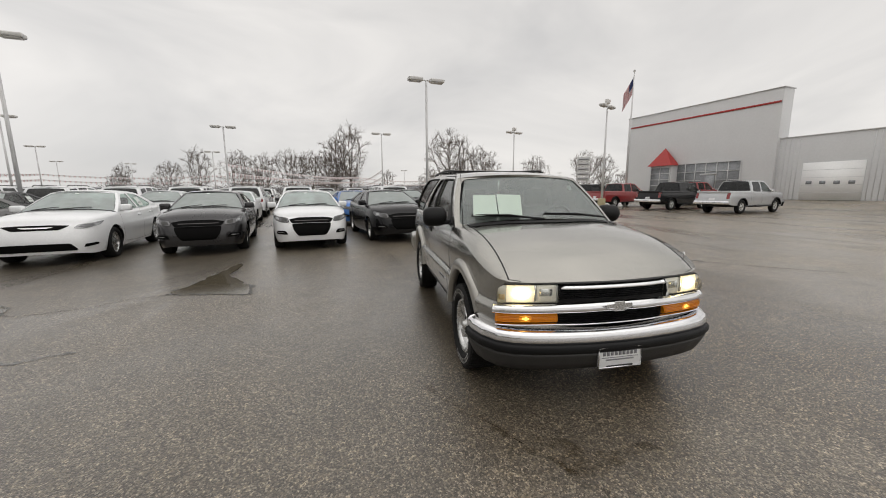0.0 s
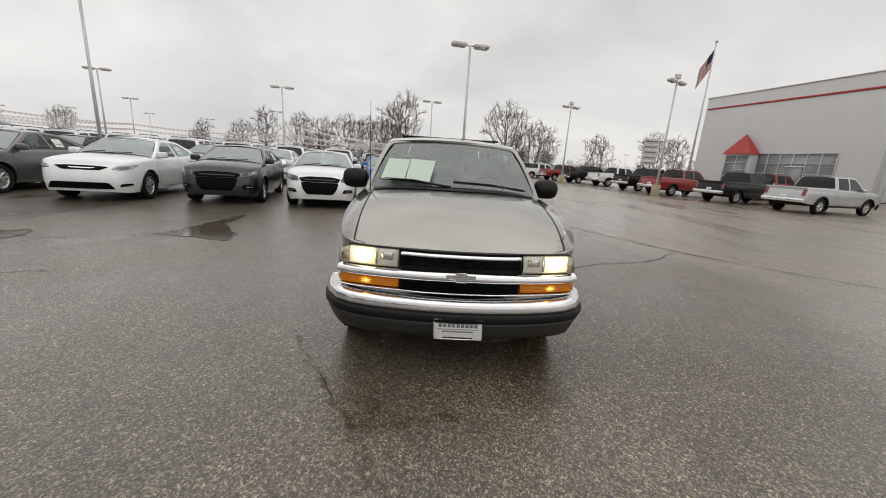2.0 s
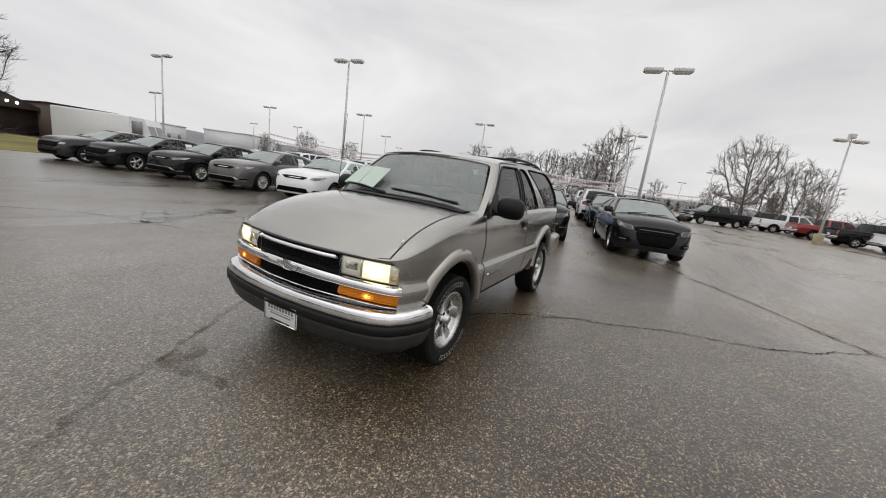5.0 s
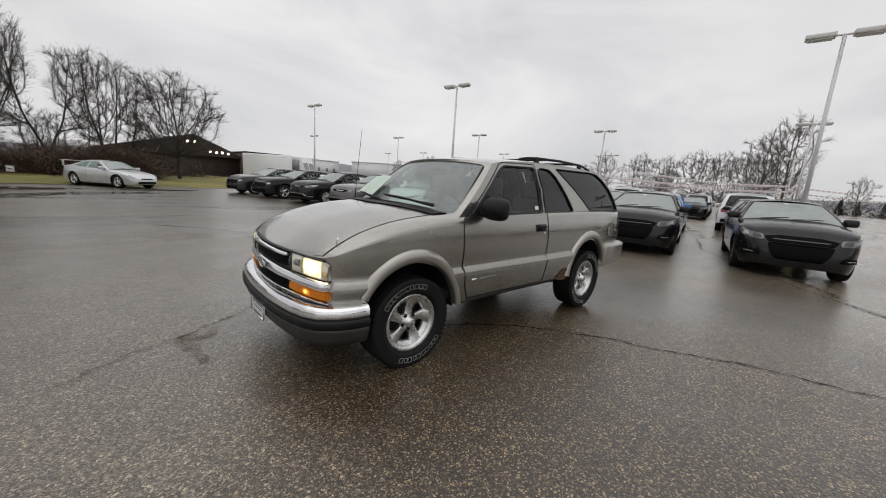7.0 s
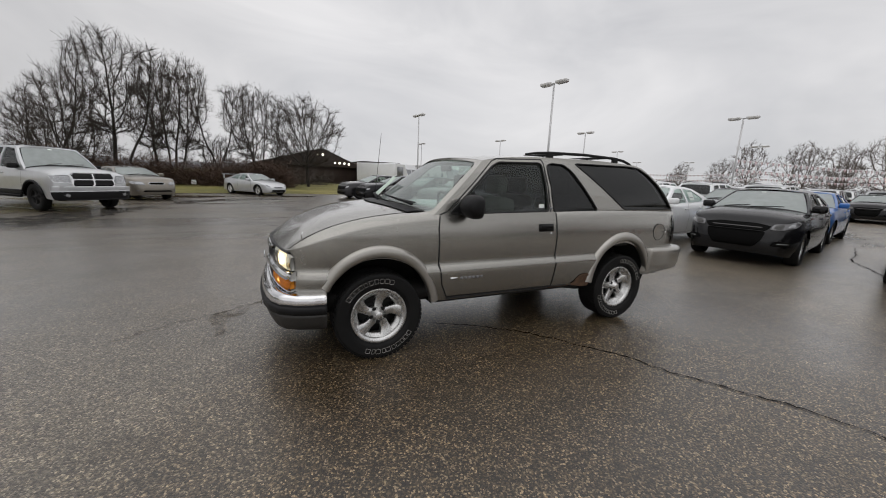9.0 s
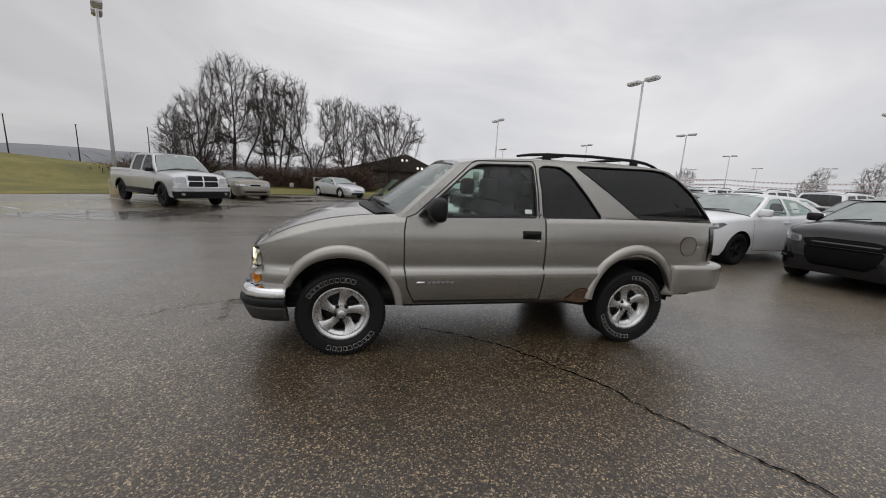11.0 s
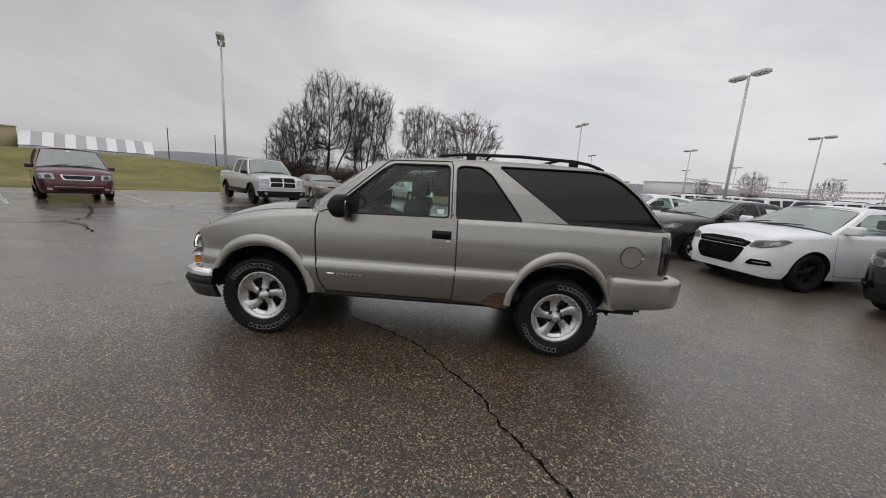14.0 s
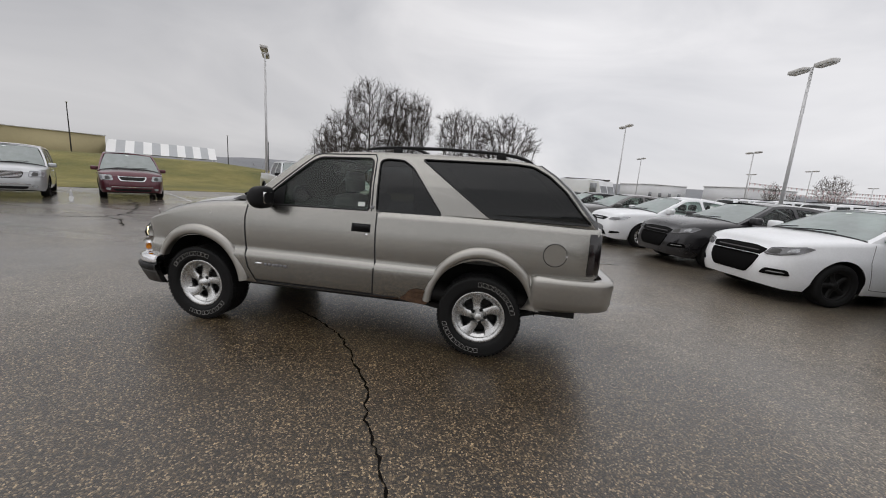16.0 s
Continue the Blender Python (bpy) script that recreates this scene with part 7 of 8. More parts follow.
def build_truck():
    ob = thing("sport_utility_truck", pose(0, 0, 0), "pewter two-door sport utility truck, headlights lit, rocker rusted through", "suv")
    sh = Shell(1.998, -2.16, 0.865,
               [(-2.16, 0.50), (-1.72, 0.47), (-0.80, 0.415), (0.8, 0.405), (1.70, 0.5), (1.998, 0.56)],
               [(-2.16, 1.12), (-1.3, 1.135), (-0.3, 1.125), (0.80, 1.10), (1.0, 1.085), (1.35, 1.035), (1.60, 0.970), (1.77, 0.908), (1.865, 0.868), (1.935, 0.845), (1.998, 0.838)],
               [(-2.16, 1.14), (-0.3, 1.15), (0.80, 1.165), (1.0, 1.16), (1.3, 1.135), (1.58, 1.075), (1.77, 0.995), (1.895, 0.91), (1.965, 0.862), (1.998, 0.842)],
               [(0.40, 0.935), (0.44, 0.962), (0.50, 0.977), (0.57, 0.990), (0.625, 0.998), (0.655, 0.999), (0.68, 0.991), (0.70, 0.972), (0.712, 0.963), (0.78, 0.971), (0.86, 0.976), (0.93, 0.973), (1.0, 0.962), (1.10, 0.935), (1.16, 0.915)],
               [(1.2765, 0.36), (-1.2765, 0.38)], 0.43,
               [(-2.16, 0.90), (-2.12, 0.94), (-1.95, 0.975), (-1.5, 0.99), (-0.5, 1.0), (1.1, 1.0), (1.5, 0.990), (1.64, 0.974), (1.75, 0.948), (1.825, 0.916), (1.872, 0.876), (1.905, 0.80), (1.933, 0.65), (1.964, 0.44), (1.998, 0.05)],
               [0.40, 0.44, 0.50, 0.57, 0.625, 0.655, 0.68, 0.70, 0.712, 0.745, 0.78, 0.86])
    # skin, divided into body, doors and hood
    v, f = sh.mesh(90)
    groups = {"body": [], "door_left": [], "door_right": [], "hood": []}
    for q in f:
        c = sum((Vector(v[i]) for i in q), Vector()) / len(q)
        edge = sh.y(c.x, sh.shoulder(c.x))
        if c.x > 0.90 and abs(c.y) < 0.9 * edge and c.z > sh.shoulder(c.x) - 0.002 and c.x < 1.993:
            groups["hood"].append(q)
        elif -0.375 < c.x < 0.79 and c.z < sh.shoulder(c.x) - 0.001 and abs(c.y) > 0.6:
            groups["door_left" if c.y > 0 else "door_right"].append(q)
        else:
            groups["body"].append(q)

    def pick(q):
        used = sorted({i for p in q for i in p})
        at = {i: n for n, i in enumerate(used)}
        return [v[i] for i in used], [tuple(at[i] for i in p) for p in q]

    body = part("body", pick(groups["body"]), PEWTER, ob)
    hood = part("hood", pick(groups["hood"]), PEWTER, ob, "wet pewter hood")
    doors = {1: part("door", pick(groups["door_left"]), PEWTER, ob), -1: part("door", pick(groups["door_right"]), PEWTER, ob)}

    # cabin with its window openings
    q_win = [(-0.365, 1.125), (-0.345, 1.545), (-0.40, 1.565), (-0.55, 1.56), (-0.64, 1.50), (-0.78, 1.32), (-0.905, 1.155), (-0.90, 1.13)]
    d_win = [(0.70, 1.115), (0.27, 1.50), (0.19, 1.545), (-0.26, 1.56), (-0.285, 1.54), (-0.30, 1.13)]
    s_win = [(-1.30, 1.145), (-0.70, 1.578), (-1.45, 1.585), (-1.60, 1.572), (-1.73, 1.505), (-1.86, 1.395), (-2.00, 1.225), (-2.07, 1.16), (-2.05, 1.15)]
    cab = dict(cowl=0.86, back=-2.13, roof_front=0.34, roof_back=-1.55, roof=[(-1.6, 1.60), (-1.0, 1.622), (-0.4, 1.618), (0.1, 1.592), (0.36, 1.55)], roof_half=0.625, top=1.60, crown=0.035,
               windows=[d_win, q_win, s_win], glass=[GLASS_SIDE, GLASS_TINT, GLASS_TINT], seats=[0.02, -0.75], bow=0.17, screen_glass=GLASS_CLEAR, tailgate=True, back_glass=GLASS_TINT,
               rear_edge=[(-1.66, 1.575), (-1.78, 1.495), (-1.90, 1.385), (-2.03, 1.225)], frame_mat=PEWTER, rear_frame_mat=RUBBER_TRIM)
    gy = cabin(ob, cab, PEWTER, sh)
    for s in (1, -1):
        # rubber round the side windows
        for w, t in ((d_win, 0.008), (q_win, 0.006), (s_win, 0.006)):
            pts = [(x, s * (gy(x, z) + 0.002), z) for x, z in dense(rounded(w, 0.03), 0.06)]
            part("window_seal", tube(pts + pts[:1], t, 5, close=False), RUBBER_TRIM, ob)
        # gaps round the door, up the pillar and at the fuel flap
        gap = [(0.79, 1.098), (0.805, 1.0), (0.80, 0.72), (0.775, 0.55), (0.72, 0.435), (-0.37, 0.43), (-0.385, 0.7), (-0.378, 1.12)]
        seam(ob, gap, sh, s, wide=0.011)
        seam(ob, [(-0.325, 1.12), (-0.31, 1.56), (-0.29, 1.595), (0.20, 1.575)], sh, s, gy=gy, wide=0.009)
        seam(ob, [(0.79, 1.105), (0.72, 1.13), (0.25, 1.555), (0.20, 1.575)], sh, s, gy=gy, wide=0.009)
        # sill, flange and arches
        part("sill_trim", side_band(sh, 0.72, -0.60, 0.412, 0.430, 0.006, s), RUBBER_TRIM, ob)
        part("rocker_flange", box(-0.70, 0.80, min(s * 0.72, s * 0.785), max(s * 0.72, s * 0.785), 0.378, 0.42, 0.012), STEEL_DARK, ob)
        part("wheel_flare", flare(sh, 1.2765, 0.36, 0.415, 0.44, 0.485, 0.53, s, 28, 173), PEWTER_TRIM, ob)
        part("wheel_flare", flare(sh, -1.2765, 0.38, 0.41, 0.455, 0.475, 0.54, s, 6, 166), PEWTER_TRIM, ob)
        # door handle in a black pocket
        h = part("handle_pocket", side_plate(sh, -0.335, -0.175, 0.955, 1.022, 0.006, s), BLACK_PLASTIC, doors[s])
        part("handle", box(-0.325, -0.195, min(s * 0.838, s * 0.858), max(s * 0.838, s * 0.858), 0.985, 1.012, 0.008), BLACK_PLASTIC, h)
        part("lock", lathe([(0, 0.004), (0.010, 0.003), (0.012, 0)], 10), CHROME, doors[s], at=pose(-0.31, s * 0.846, 0.935, 0, 0, 0 if s > 0 else 180))
        # model script on the door: plain bars
        part("badge", side_plate(sh, 0.635, 0.70, 0.585, 0.605, 0.004, s), CHROME, doors[s], "small chrome badge")
        for k in range(6):
            part("script_bar", side_plate(sh, 0.40 + k * 0.037, 0.427 + k * 0.037, 0.584, 0.605, 0.003, s), INK_GREY, doors[s])
        part("pillar_badge", box(-0.345, -0.315, min(s * 0.79, s * (gy(-0.33, 1.15) + 0.004)), max(s * 0.79, s * (gy(-0.33, 1.15) + 0.004)), 1.145, 1.172), INK_GREY, ob)
        # mirror with sail and stalk
        m = part("mirror", mirror_shell(s), BLACK_PLASTIC, doors[s], "black door mirror")
        part("mirror_glass", box(0.508, 0.516, min(s * 0.885, s * 0.995), max(s * 0.885, s * 0.995), 1.135, 1.225), REFLECTOR, m)
        part("mirror_stalk", box(0.55, 0.62, min(s * 0.77, s * 0.90), max(s * 0.77, s * 0.90), 1.105, 1.15, 0.02), BLACK_PLASTIC, m)
        sail = [(0.70, 1.118), (0.46, 1.118), (0.46, 1.30)]
        part("mirror_sail", sheet(sail, lambda x, z: (x, s * (gy(x, z) + 0.004), z)), BLACK_PLASTIC, m, smooth=False)
        # tail lamp and its bezel, wrapped round the corner
        rows = []
        for z in np.linspace(0.765, 1.09, 8):
            e = 0.006 if 0.77 < z < 1.08 else 0.0
            rows.append([(-2.162 - e, s * 0.60, z)] + [(x, s * (sh.y(x, z) + e), z) for x in (-2.166, -2.15, -2.12, -2.09, -2.07)])
        part("tail_light", grid(rows, flip=s > 0), LENS_SMOKED, ob, "smoked dark tail light")
    # fuel flap on the driver's side
    ring = [(-1.82 + 0.088 * math.cos(a), sh.y(-1.82, 0.91) + 0.004, 0.91 + 0.088 * math.sin(a)) for a in np.linspace(0, 2 * math.pi, 25)]
    flap = part("fuel_flap", lathe([(0.0, 0.002), (0.084, 0.0015), (0.086, -0.004)], 28), PEWTER, ob, smooth=False, at=pose(-1.82, sh.y(-1.82, 0.91) + 0.002, 0.91))
    part("flap_gap", tube(ring, 0.0032, 4, close=False), RUBBER_TRIM, ob)
    part("flap_catch", box(-1.912, -1.895, 0.836, 0.852, 0.90, 0.915, 0.003), CHROME, ob)
    # rusted-through rocker in front of the rear wheel
    hole = [(-0.60, 0.425), (-0.66, 0.46), (-0.68, 0.50), (-0.73, 0.525), (-0.79, 0.53), (-0.845, 0.51), (-0.855, 0.44), (-0.84, 0.395), (-0.72, 0.40)]
    part("rust_hole", sheet(dense(rounded(hole, 0.03), 0.02), lambda x, z: (x, sh.y(x, max(z, 0.44)) + 0.006 + 0.006 * noise.noise((x * 40, z * 40, 0)), z), step=0.015), RUST, ob, "rusted-through patch in the rocker panel")
    part("rust_edge", side_plate(sh, -0.60, -0.35, 0.408, 0.425, 0.004, 1), RUST, ob)

    # face: recess, grille bars, chrome, lamps
    part("grille_recess", front_strip(-0.72, 0.72, 0.585, 0.842, 0.004, 0.05), BLACK_PLASTIC, ob)
    for k in range(5):
        part("grille_slat", front_strip(-0.375, 0.375, 0.742 + k * 0.0125, 0.748 + k * 0.0125, 0.022, 0.03), BLACK_PLASTIC, ob)
    for k in range(6):
        part("grille_slat", front_strip(-0.37, 0.37, 0.588 + k * 0.0125, 0.594 + k * 0.0125, 0.022, 0.03), BLACK_PLASTIC, ob)
    part("upper_chrome_bar", front_strip(-0.375, 0.375, 0.802, 0.834, 0.026, 0.04, round_top=0.008), CHROME, ob, "upper chrome grille bar")
    mid_lo = lambda y: 0.656 - 0.006 * min(1, (y / 0.42) ** 2)
    mid_hi = lambda y: 0.724 - 0.010 * min(1, (y / 0.42) ** 2)
    part("middle_chrome_bar", front_strip(-0.772, 0.772, mid_lo, mid_hi, 0.034, 0.06, round_top=0.012), CHROME, ob, "middle chrome grille bar")
    part("lower_chrome_line", front_strip(-0.76, 0.76, 0.572, 0.586, 0.035, 0.06), CHROME, ob)
    bow = [(-0.086, 0.682), (-0.036, 0.682), (-0.030, 0.666), (0.038, 0.666), (0.034, 0.682), (0.094, 0.682), (0.086, 0.711), (0.036, 0.711), (0.030, 0.727), (-0.038, 0.727), (-0.034, 0.711), (-0.094, 0.711)]
    part("emblem", sheet(bow, lambda y, z: (2.058, y, z), step=1), ALLOY, ob, "plain grey emblem", smooth=False)
    part("emblem_rim", tube([(2.058, y, z) for y, z in bow + bow[:1]], 0.0035, 4), CHROME, ob)
    for s in (1, -1):
        y0, y1 = (0.388, 0.752) if s > 0 else (-0.752, -0.388)
        brow = lambda y: 0.838 - 7.0 * max(0.0, y - 0.69) ** 2
        lamp = part("headlight", front_strip(y0, y1, 0.716, brow, 0.008, 0.05), LAMP_SHELL, ob, "lit clear headlight")
        part("bowl_edge", front_strip(s * 0.54, s * 0.705, 0.724, 0.832, 0.012, 0.01), HEAD_RIM, lamp)
        part("high_beam_bowl", front_strip(s * 0.40, s * 0.527, 0.724, 0.832, 0.012, 0.01), HEAD_DIM, lamp, "pale high beam reflector")
        part("high_beam_reflector", front_strip(s * 0.425, s * 0.505, 0.762, 0.812, 0.018, 0.012), REFLECTOR, lamp, "bright square reflector")
        for nm, rad, off, m in (("bowl", 0.047, 0.016, HEAD_HALO), ("bulb_glow", 0.036, 0.019, HEAD_GLOW)):
            disc = [(FRONT_X(abs(s * 0.622 + 1.5 * rad * math.cos(a) * q)) + off, s * 0.622 + 1.5 * rad * math.cos(a) * q, 0.783 + rad * math.sin(a) * q) for q in (0.0, 0.5, 1.0) for a in np.linspace(0, 2 * math.pi, 21)]
            part(nm, grid([disc[0:21], disc[21:42], disc[42:63]]), m, lamp, "glowing warm low beam" if rad < 0.03 else "")
        part("lamp_divider", front_strip(s * 0.525, s * 0.540, 0.732, 0.834, 0.020, 0.03), REFLECTOR, lamp)
        part("side_marker", front_strip(s * 0.715, s * 0.748, 0.738, 0.775, 0.014, 0.02), MARKER, lamp, "pale amber side marker")
        part("lens", facing_out(front_strip(y0, y1, 0.715, brow, 0.030, 0.03, round_top=0.007), (1.5, 0, 0.78)), GLASS_LAMP, lamp)
        turn = part("turn_lamp", front_strip(y0 if s > 0 else -0.762, 0.762 if s > 0 else y1, 0.592, 0.652, 0.026, 0.05, round_top=0.006), LENS_AMBER, ob, "amber turn lamp, lit")
        for nm, rad, off, m in (("reflector_glow", 0.024, 0.0338, AMBER_SOFT), ("bulb_glow", 0.013, 0.0352, AMBER_GLOW)):
            disc = [(FRONT_X(abs(s * 0.60 + 1.7 * rad * math.cos(a) * q)) + off, s * 0.60 + 1.7 * rad * math.cos(a) * q, 0.623 + rad * math.sin(a) * q) for q in (0.0, 0.5, 1.0) for a in np.linspace(0, 2 * math.pi, 21)]
            part(nm, grid([disc[0:21], disc[21:42], disc[42:63]]), m, turn)
        for k in range(5):
            z = 0.599 + k * 0.010
            part("lens_rib", front_strip(s * 0.40, s * 0.755, z, z + 0.003, 0.0345, 0.006), LENS_AMBER, turn)
    # front bumper: chrome, rubber strip, lower valance
    part("front_bumper", bumper_band([(-0.12, 0.545), (-0.075, 0.548), (-0.045, 0.546), (-0.020, 0.540), (-0.006, 0.530), (0.0, 0.517), (0.004, 0.490), (0.0, 0.466), (-0.03, 0.460)]), CHROME, ob, "chrome front bumper")
    part("rub_strip", bumper_band([(-0.03, 0.466), (0.010, 0.464), (0.018, 0.452), (0.018, 0.420), (0.010, 0.408), (-0.03, 0.406)]), BLACK_PLASTIC, ob, "dark rubber bumper strip")
    part("valance", bumper_band([(-0.03, 0.412), (0.006, 0.408), (0.0, 0.38), (-0.018, 0.335), (-0.042, 0.285), (-0.10, 0.268)]), GREY_PLASTIC, ob, "dark grey plastic valance")
    for s in (1, -1):
        v2, f2 = front_strip(s * 0.22, s * 0.56, 0.325, 0.372, 0.066, 0.05)
        part("valance_slot", (v2, f2), WELL, ob)
    plate = part("dealer_plate", box(2.128, 2.137, -0.155, 0.155, 0.335, 0.475, 0.004), PLATE, ob, "white dealer plate with grey print", at=pose(-0.044, 0, -0.035, 0, 0, 0))
    part("plate_frame", tube([(2.139, y, z) for y, z in ((-0.152, 0.338), (0.152, 0.338), (0.152, 0.472), (-0.152, 0.472), (-0.152, 0.338))], 0.006, 6), CHROME, plate)
    for k in range(9):
        y = -0.112 + k * 0.028
        part("print_bar", box(2.1368, 2.1385, y - 0.010, y + 0.010, 0.418, 0.446), INK_GREY, plate)
    part("print_line", box(2.1368, 2.1385, -0.13, 0.13, 0.403, 0.407), INK_GREY, plate)
    part("print_line", box(2.1368, 2.1385, -0.10, 0.10, 0.385, 0.394), INK_GREY, plate)
    for y in (-0.045, 0.045):
        part("plate_bolt", box(2.136, 2.142, y - 0.05, y + 0.05, 0.337, 0.352, 0.003), INK, plate)
    # hood shut lines
    for s in (1, -1):
        pts = []
        for x in np.linspace(1.915, 0.9, 40):
            y = min(0.69, 0.965 * sh.y(x, sh.shoulder(x)))
            pts.append((x, s * y, sh.top(x, y) + 0.0015))
        rows = [[(p[0], p[1] - 0.005, p[2]), (p[0], p[1] + 0.005, p[2])] for p in pts]
        part("hood_gap", grid(rows), RUBBER_TRIM, ob, smooth=False)
    part("hood_lip", front_strip(-0.715, 0.715, lambda y: 0.837 - 7.0 * max(0.0, y - 0.69) ** 2, lambda y: 0.849 - 7.0 * max(0.0, y - 0.69) ** 2, 0.010, 0.05), RUBBER_TRIM, ob)
    # cowl, wipers, washer, aerial
    cowl_x = lambda y: 0.90 + 0.17 * (1 - (y / 0.76) ** 2)
    rows = [[(cowl_x(y) + dx, y, sh.top(cowl_x(y), y) + dz) for dx, dz in ((-0.06, 0.004), (0.02, 0.012), (0.07, 0.006), (0.10, 0.001))] for y in np.linspace(-0.70, 0.70, 25)]
    part("cowl", grid(rows), BLACK_PLASTIC, ob, "black cowl at the base of the windscreen")
    for y0, y1, x1, z1 in ((0.62, -0.02, 1.015, 1.205), (-0.04, -0.66, 0.91, 1.195)):
        w = part("wiper", tube([(cowl_x(y0) + 0.0, y0, 1.175), (cowl_x((y0 + y1) / 2) - 0.01, (y0 + y1) / 2, 1.215), (x1, y1, z1 + 0.02)], [0.011, 0.009, 0.006], 6), BLACK_PLASTIC, ob)
        part("blade", tube([(cowl_x(y0) - 0.04, y0 - 0.03, 1.185), (cowl_x((y0 + y1) / 2) - 0.03, (y0 + y1) / 2, 1.205), (x1 - 0.02, y1, z1 + 0.01)], 0.007, 5), RUBBER_TRIM, w)
    part("aerial", tube([(0.92, -0.74, 1.09), (0.90, -0.745, 1.30), (0.84, -0.76, 1.86)], [0.006, 0.003, 0.002], 6), BLACK_PLASTIC, ob)
    part("aerial_foot", lathe([(0, 0.03), (0.014, 0.025), (0.02, 0)], 10, "z"), BLACK_PLASTIC, ob, at=pose(0.92, -0.74, 1.085))
    part("fender_tick", tube([(1.80, 0.70, sh.top(1.80, 0.70) - 0.005), (1.803, 0.702, sh.top(1.80, 0.70) + 0.04), (1.793, 0.706, sh.top(1.80, 0.70) + 0.055)], 0.004, 5), CHROME, ob)
    # roof rack
    for s in (1, -1):
        rail = [(-0.18, s * 0.545, 1.640), (-0.30, s * 0.545, 1.656), (-0.46, s * 0.55, 1.668), (-0.9, s * 0.55, 1.676), (-1.34, s * 0.55, 1.664), (-1.47, s * 0.55, 1.646), (-1.56, s * 0.55, 1.620), (-1.60, s * 0.55, 1.60)]
        r = part("rack_rail", tube(rail, [0.009, 0.013, 0.014, 0.014, 0.014, 0.014, 0.013, 0.011], 8), BLACK_PLASTIC, ob, "black roof rack rail")
        for x in (-0.46, -1.34):
            part("rack_foot", box(x - 0.04, x + 0.04, s * 0.55 - 0.013, s * 0.55 + 0.013, 1.615, 1.668, 0.012), BLACK_PLASTIC, r)
    for x in (-0.62, -1.22):
        part("rack_crossbar", tube([(x, -0.55, 1.666), (x, 0.55, 1.666)], 0.013, 8), BLACK_PLASTIC, ob)
    # rear bumper and tailgate
    line = [(-1.665, 0.80), (-1.668, 0.876), (-1.70, 0.888), (-1.9, 0.888), (-2.12, 0.878), (-2.22, 0.84), (-2.285, 0.78), (-2.31, 0.68), (-2.32, 0.3)]
    line = line + [(x, -y) for x, y in reversed(line)]
    rows = []
    for i, (x, y) in enumerate(line):
        a, b = Vector(line[max(i - 1, 0)]), Vector(line[min(i + 1, len(line) - 1)])
        d = (b - a).normalized()
        o = Vector((-d.y, d.x))
        o = o if o.dot(Vector((x + 1.6, y))) > 0 else -o
        rise = 0.03 * max(0, (-1.7 - x) / 0.5) if x > -2.2 else 0.03
        rows.append([(x + o.x * q, y + o.y * q, z) for q, z in ((-0.09, 0.735), (-0.03, 0.738), (-0.004, 0.725), (0.004, 0.70), (0.0, 0.66), (-0.004, 0.56), (-0.02, 0.50), (-0.05, 0.455 + rise), (-0.10, 0.448 + rise))])
    part("rear_bumper", grid(rows), PEWTER_TRIM, ob, "body-coloured plastic rear bumper")
    part("rear_plate_recess", box(-2.175, -2.162, -0.2, 0.2, 0.82, 0.96), BLACK_PLASTIC, ob)
    # chassis seen below the sills
    wells(ob, sh, (1.2765, -1.2765), 0.37, 0.43, 0.3)
    part("floor_pan", box(-2.0, 1.85, -0.74, 0.74, 0.42, 0.50), STEEL_DARK, ob)
    for s in (1, -1):
        part("frame_rail", box(-2.1, 1.90, s * 0.42 - 0.05, s * 0.42 + 0.05, 0.30, 0.42, 0.01), STEEL_DARK, ob)
        part("bumper_bracket", box(1.60, 1.72, s * 0.62 - 0.03, s * 0.62 + 0.03, 0.40, 0.56, 0.01), STEEL_DARK, ob)
        part("rear_spring", tube([(-0.68, s * 0.5, 0.33), (-1.0, s * 0.5, 0.27), (-1.2765, s * 0.5, 0.25), (-1.6, s * 0.5, 0.29), (-1.85, s * 0.5, 0.36)], 0.025, 6), STEEL_DARK, ob)
    part("rear_axle", tube([(-1.2765, -0.66, 0.34), (-1.2765, 0.66, 0.34)], 0.05, 10), STEEL_DARK, ob)
    part("front_axle", tube([(1.2765, -0.66, 0.34), (1.2765, 0.66, 0.34)], 0.05, 10), STEEL_DARK, ob)
    part("exhaust", tube([(-0.7, 0.55, 0.33), (-1.0, 0.62, 0.31), (-1.62, 0.62, 0.42), (-1.74, 0.70, 0.42)], 0.028, 8), STEEL_DARK, ob)
    part("engine_cradle", box(0.75, 1.85, -0.36, 0.36, 0.23, 0.42, 0.03), STEEL_DARK, ob)
    part("gearbox", box(-0.55, 0.75, -0.2, 0.2, 0.25, 0.42, 0.05), STEEL_DARK, ob)
    part("fuel_tank", box(-1.0, 0.35, 0.12, 0.50, 0.31, 0.42, 0.05), STEEL_DARK, ob)
    part("muffler", box(-0.95, 0.1, -0.5, -0.2, 0.30, 0.42, 0.05), STEEL_DARK, ob)
    part("spare_wheel", lathe([(0.0, 0.1), (0.3, 0.1), (0.34, 0.06), (0.34, -0.06), (0.3, -0.1), (0.0, -0.1)], 24, "z"), RUBBER, ob, at=pose(-1.74, 0, 0.50))
    part("skid_plate", box(1.2, 1.95, -0.35, 0.35, 0.28, 0.33, 0.02), STEEL_DARK, ob)
    for x, turn in ((1.2765, 0.35), (-1.2765, 1.3)):
        for s in (1, -1):
            truck_wheel(ob, x, s, turn)
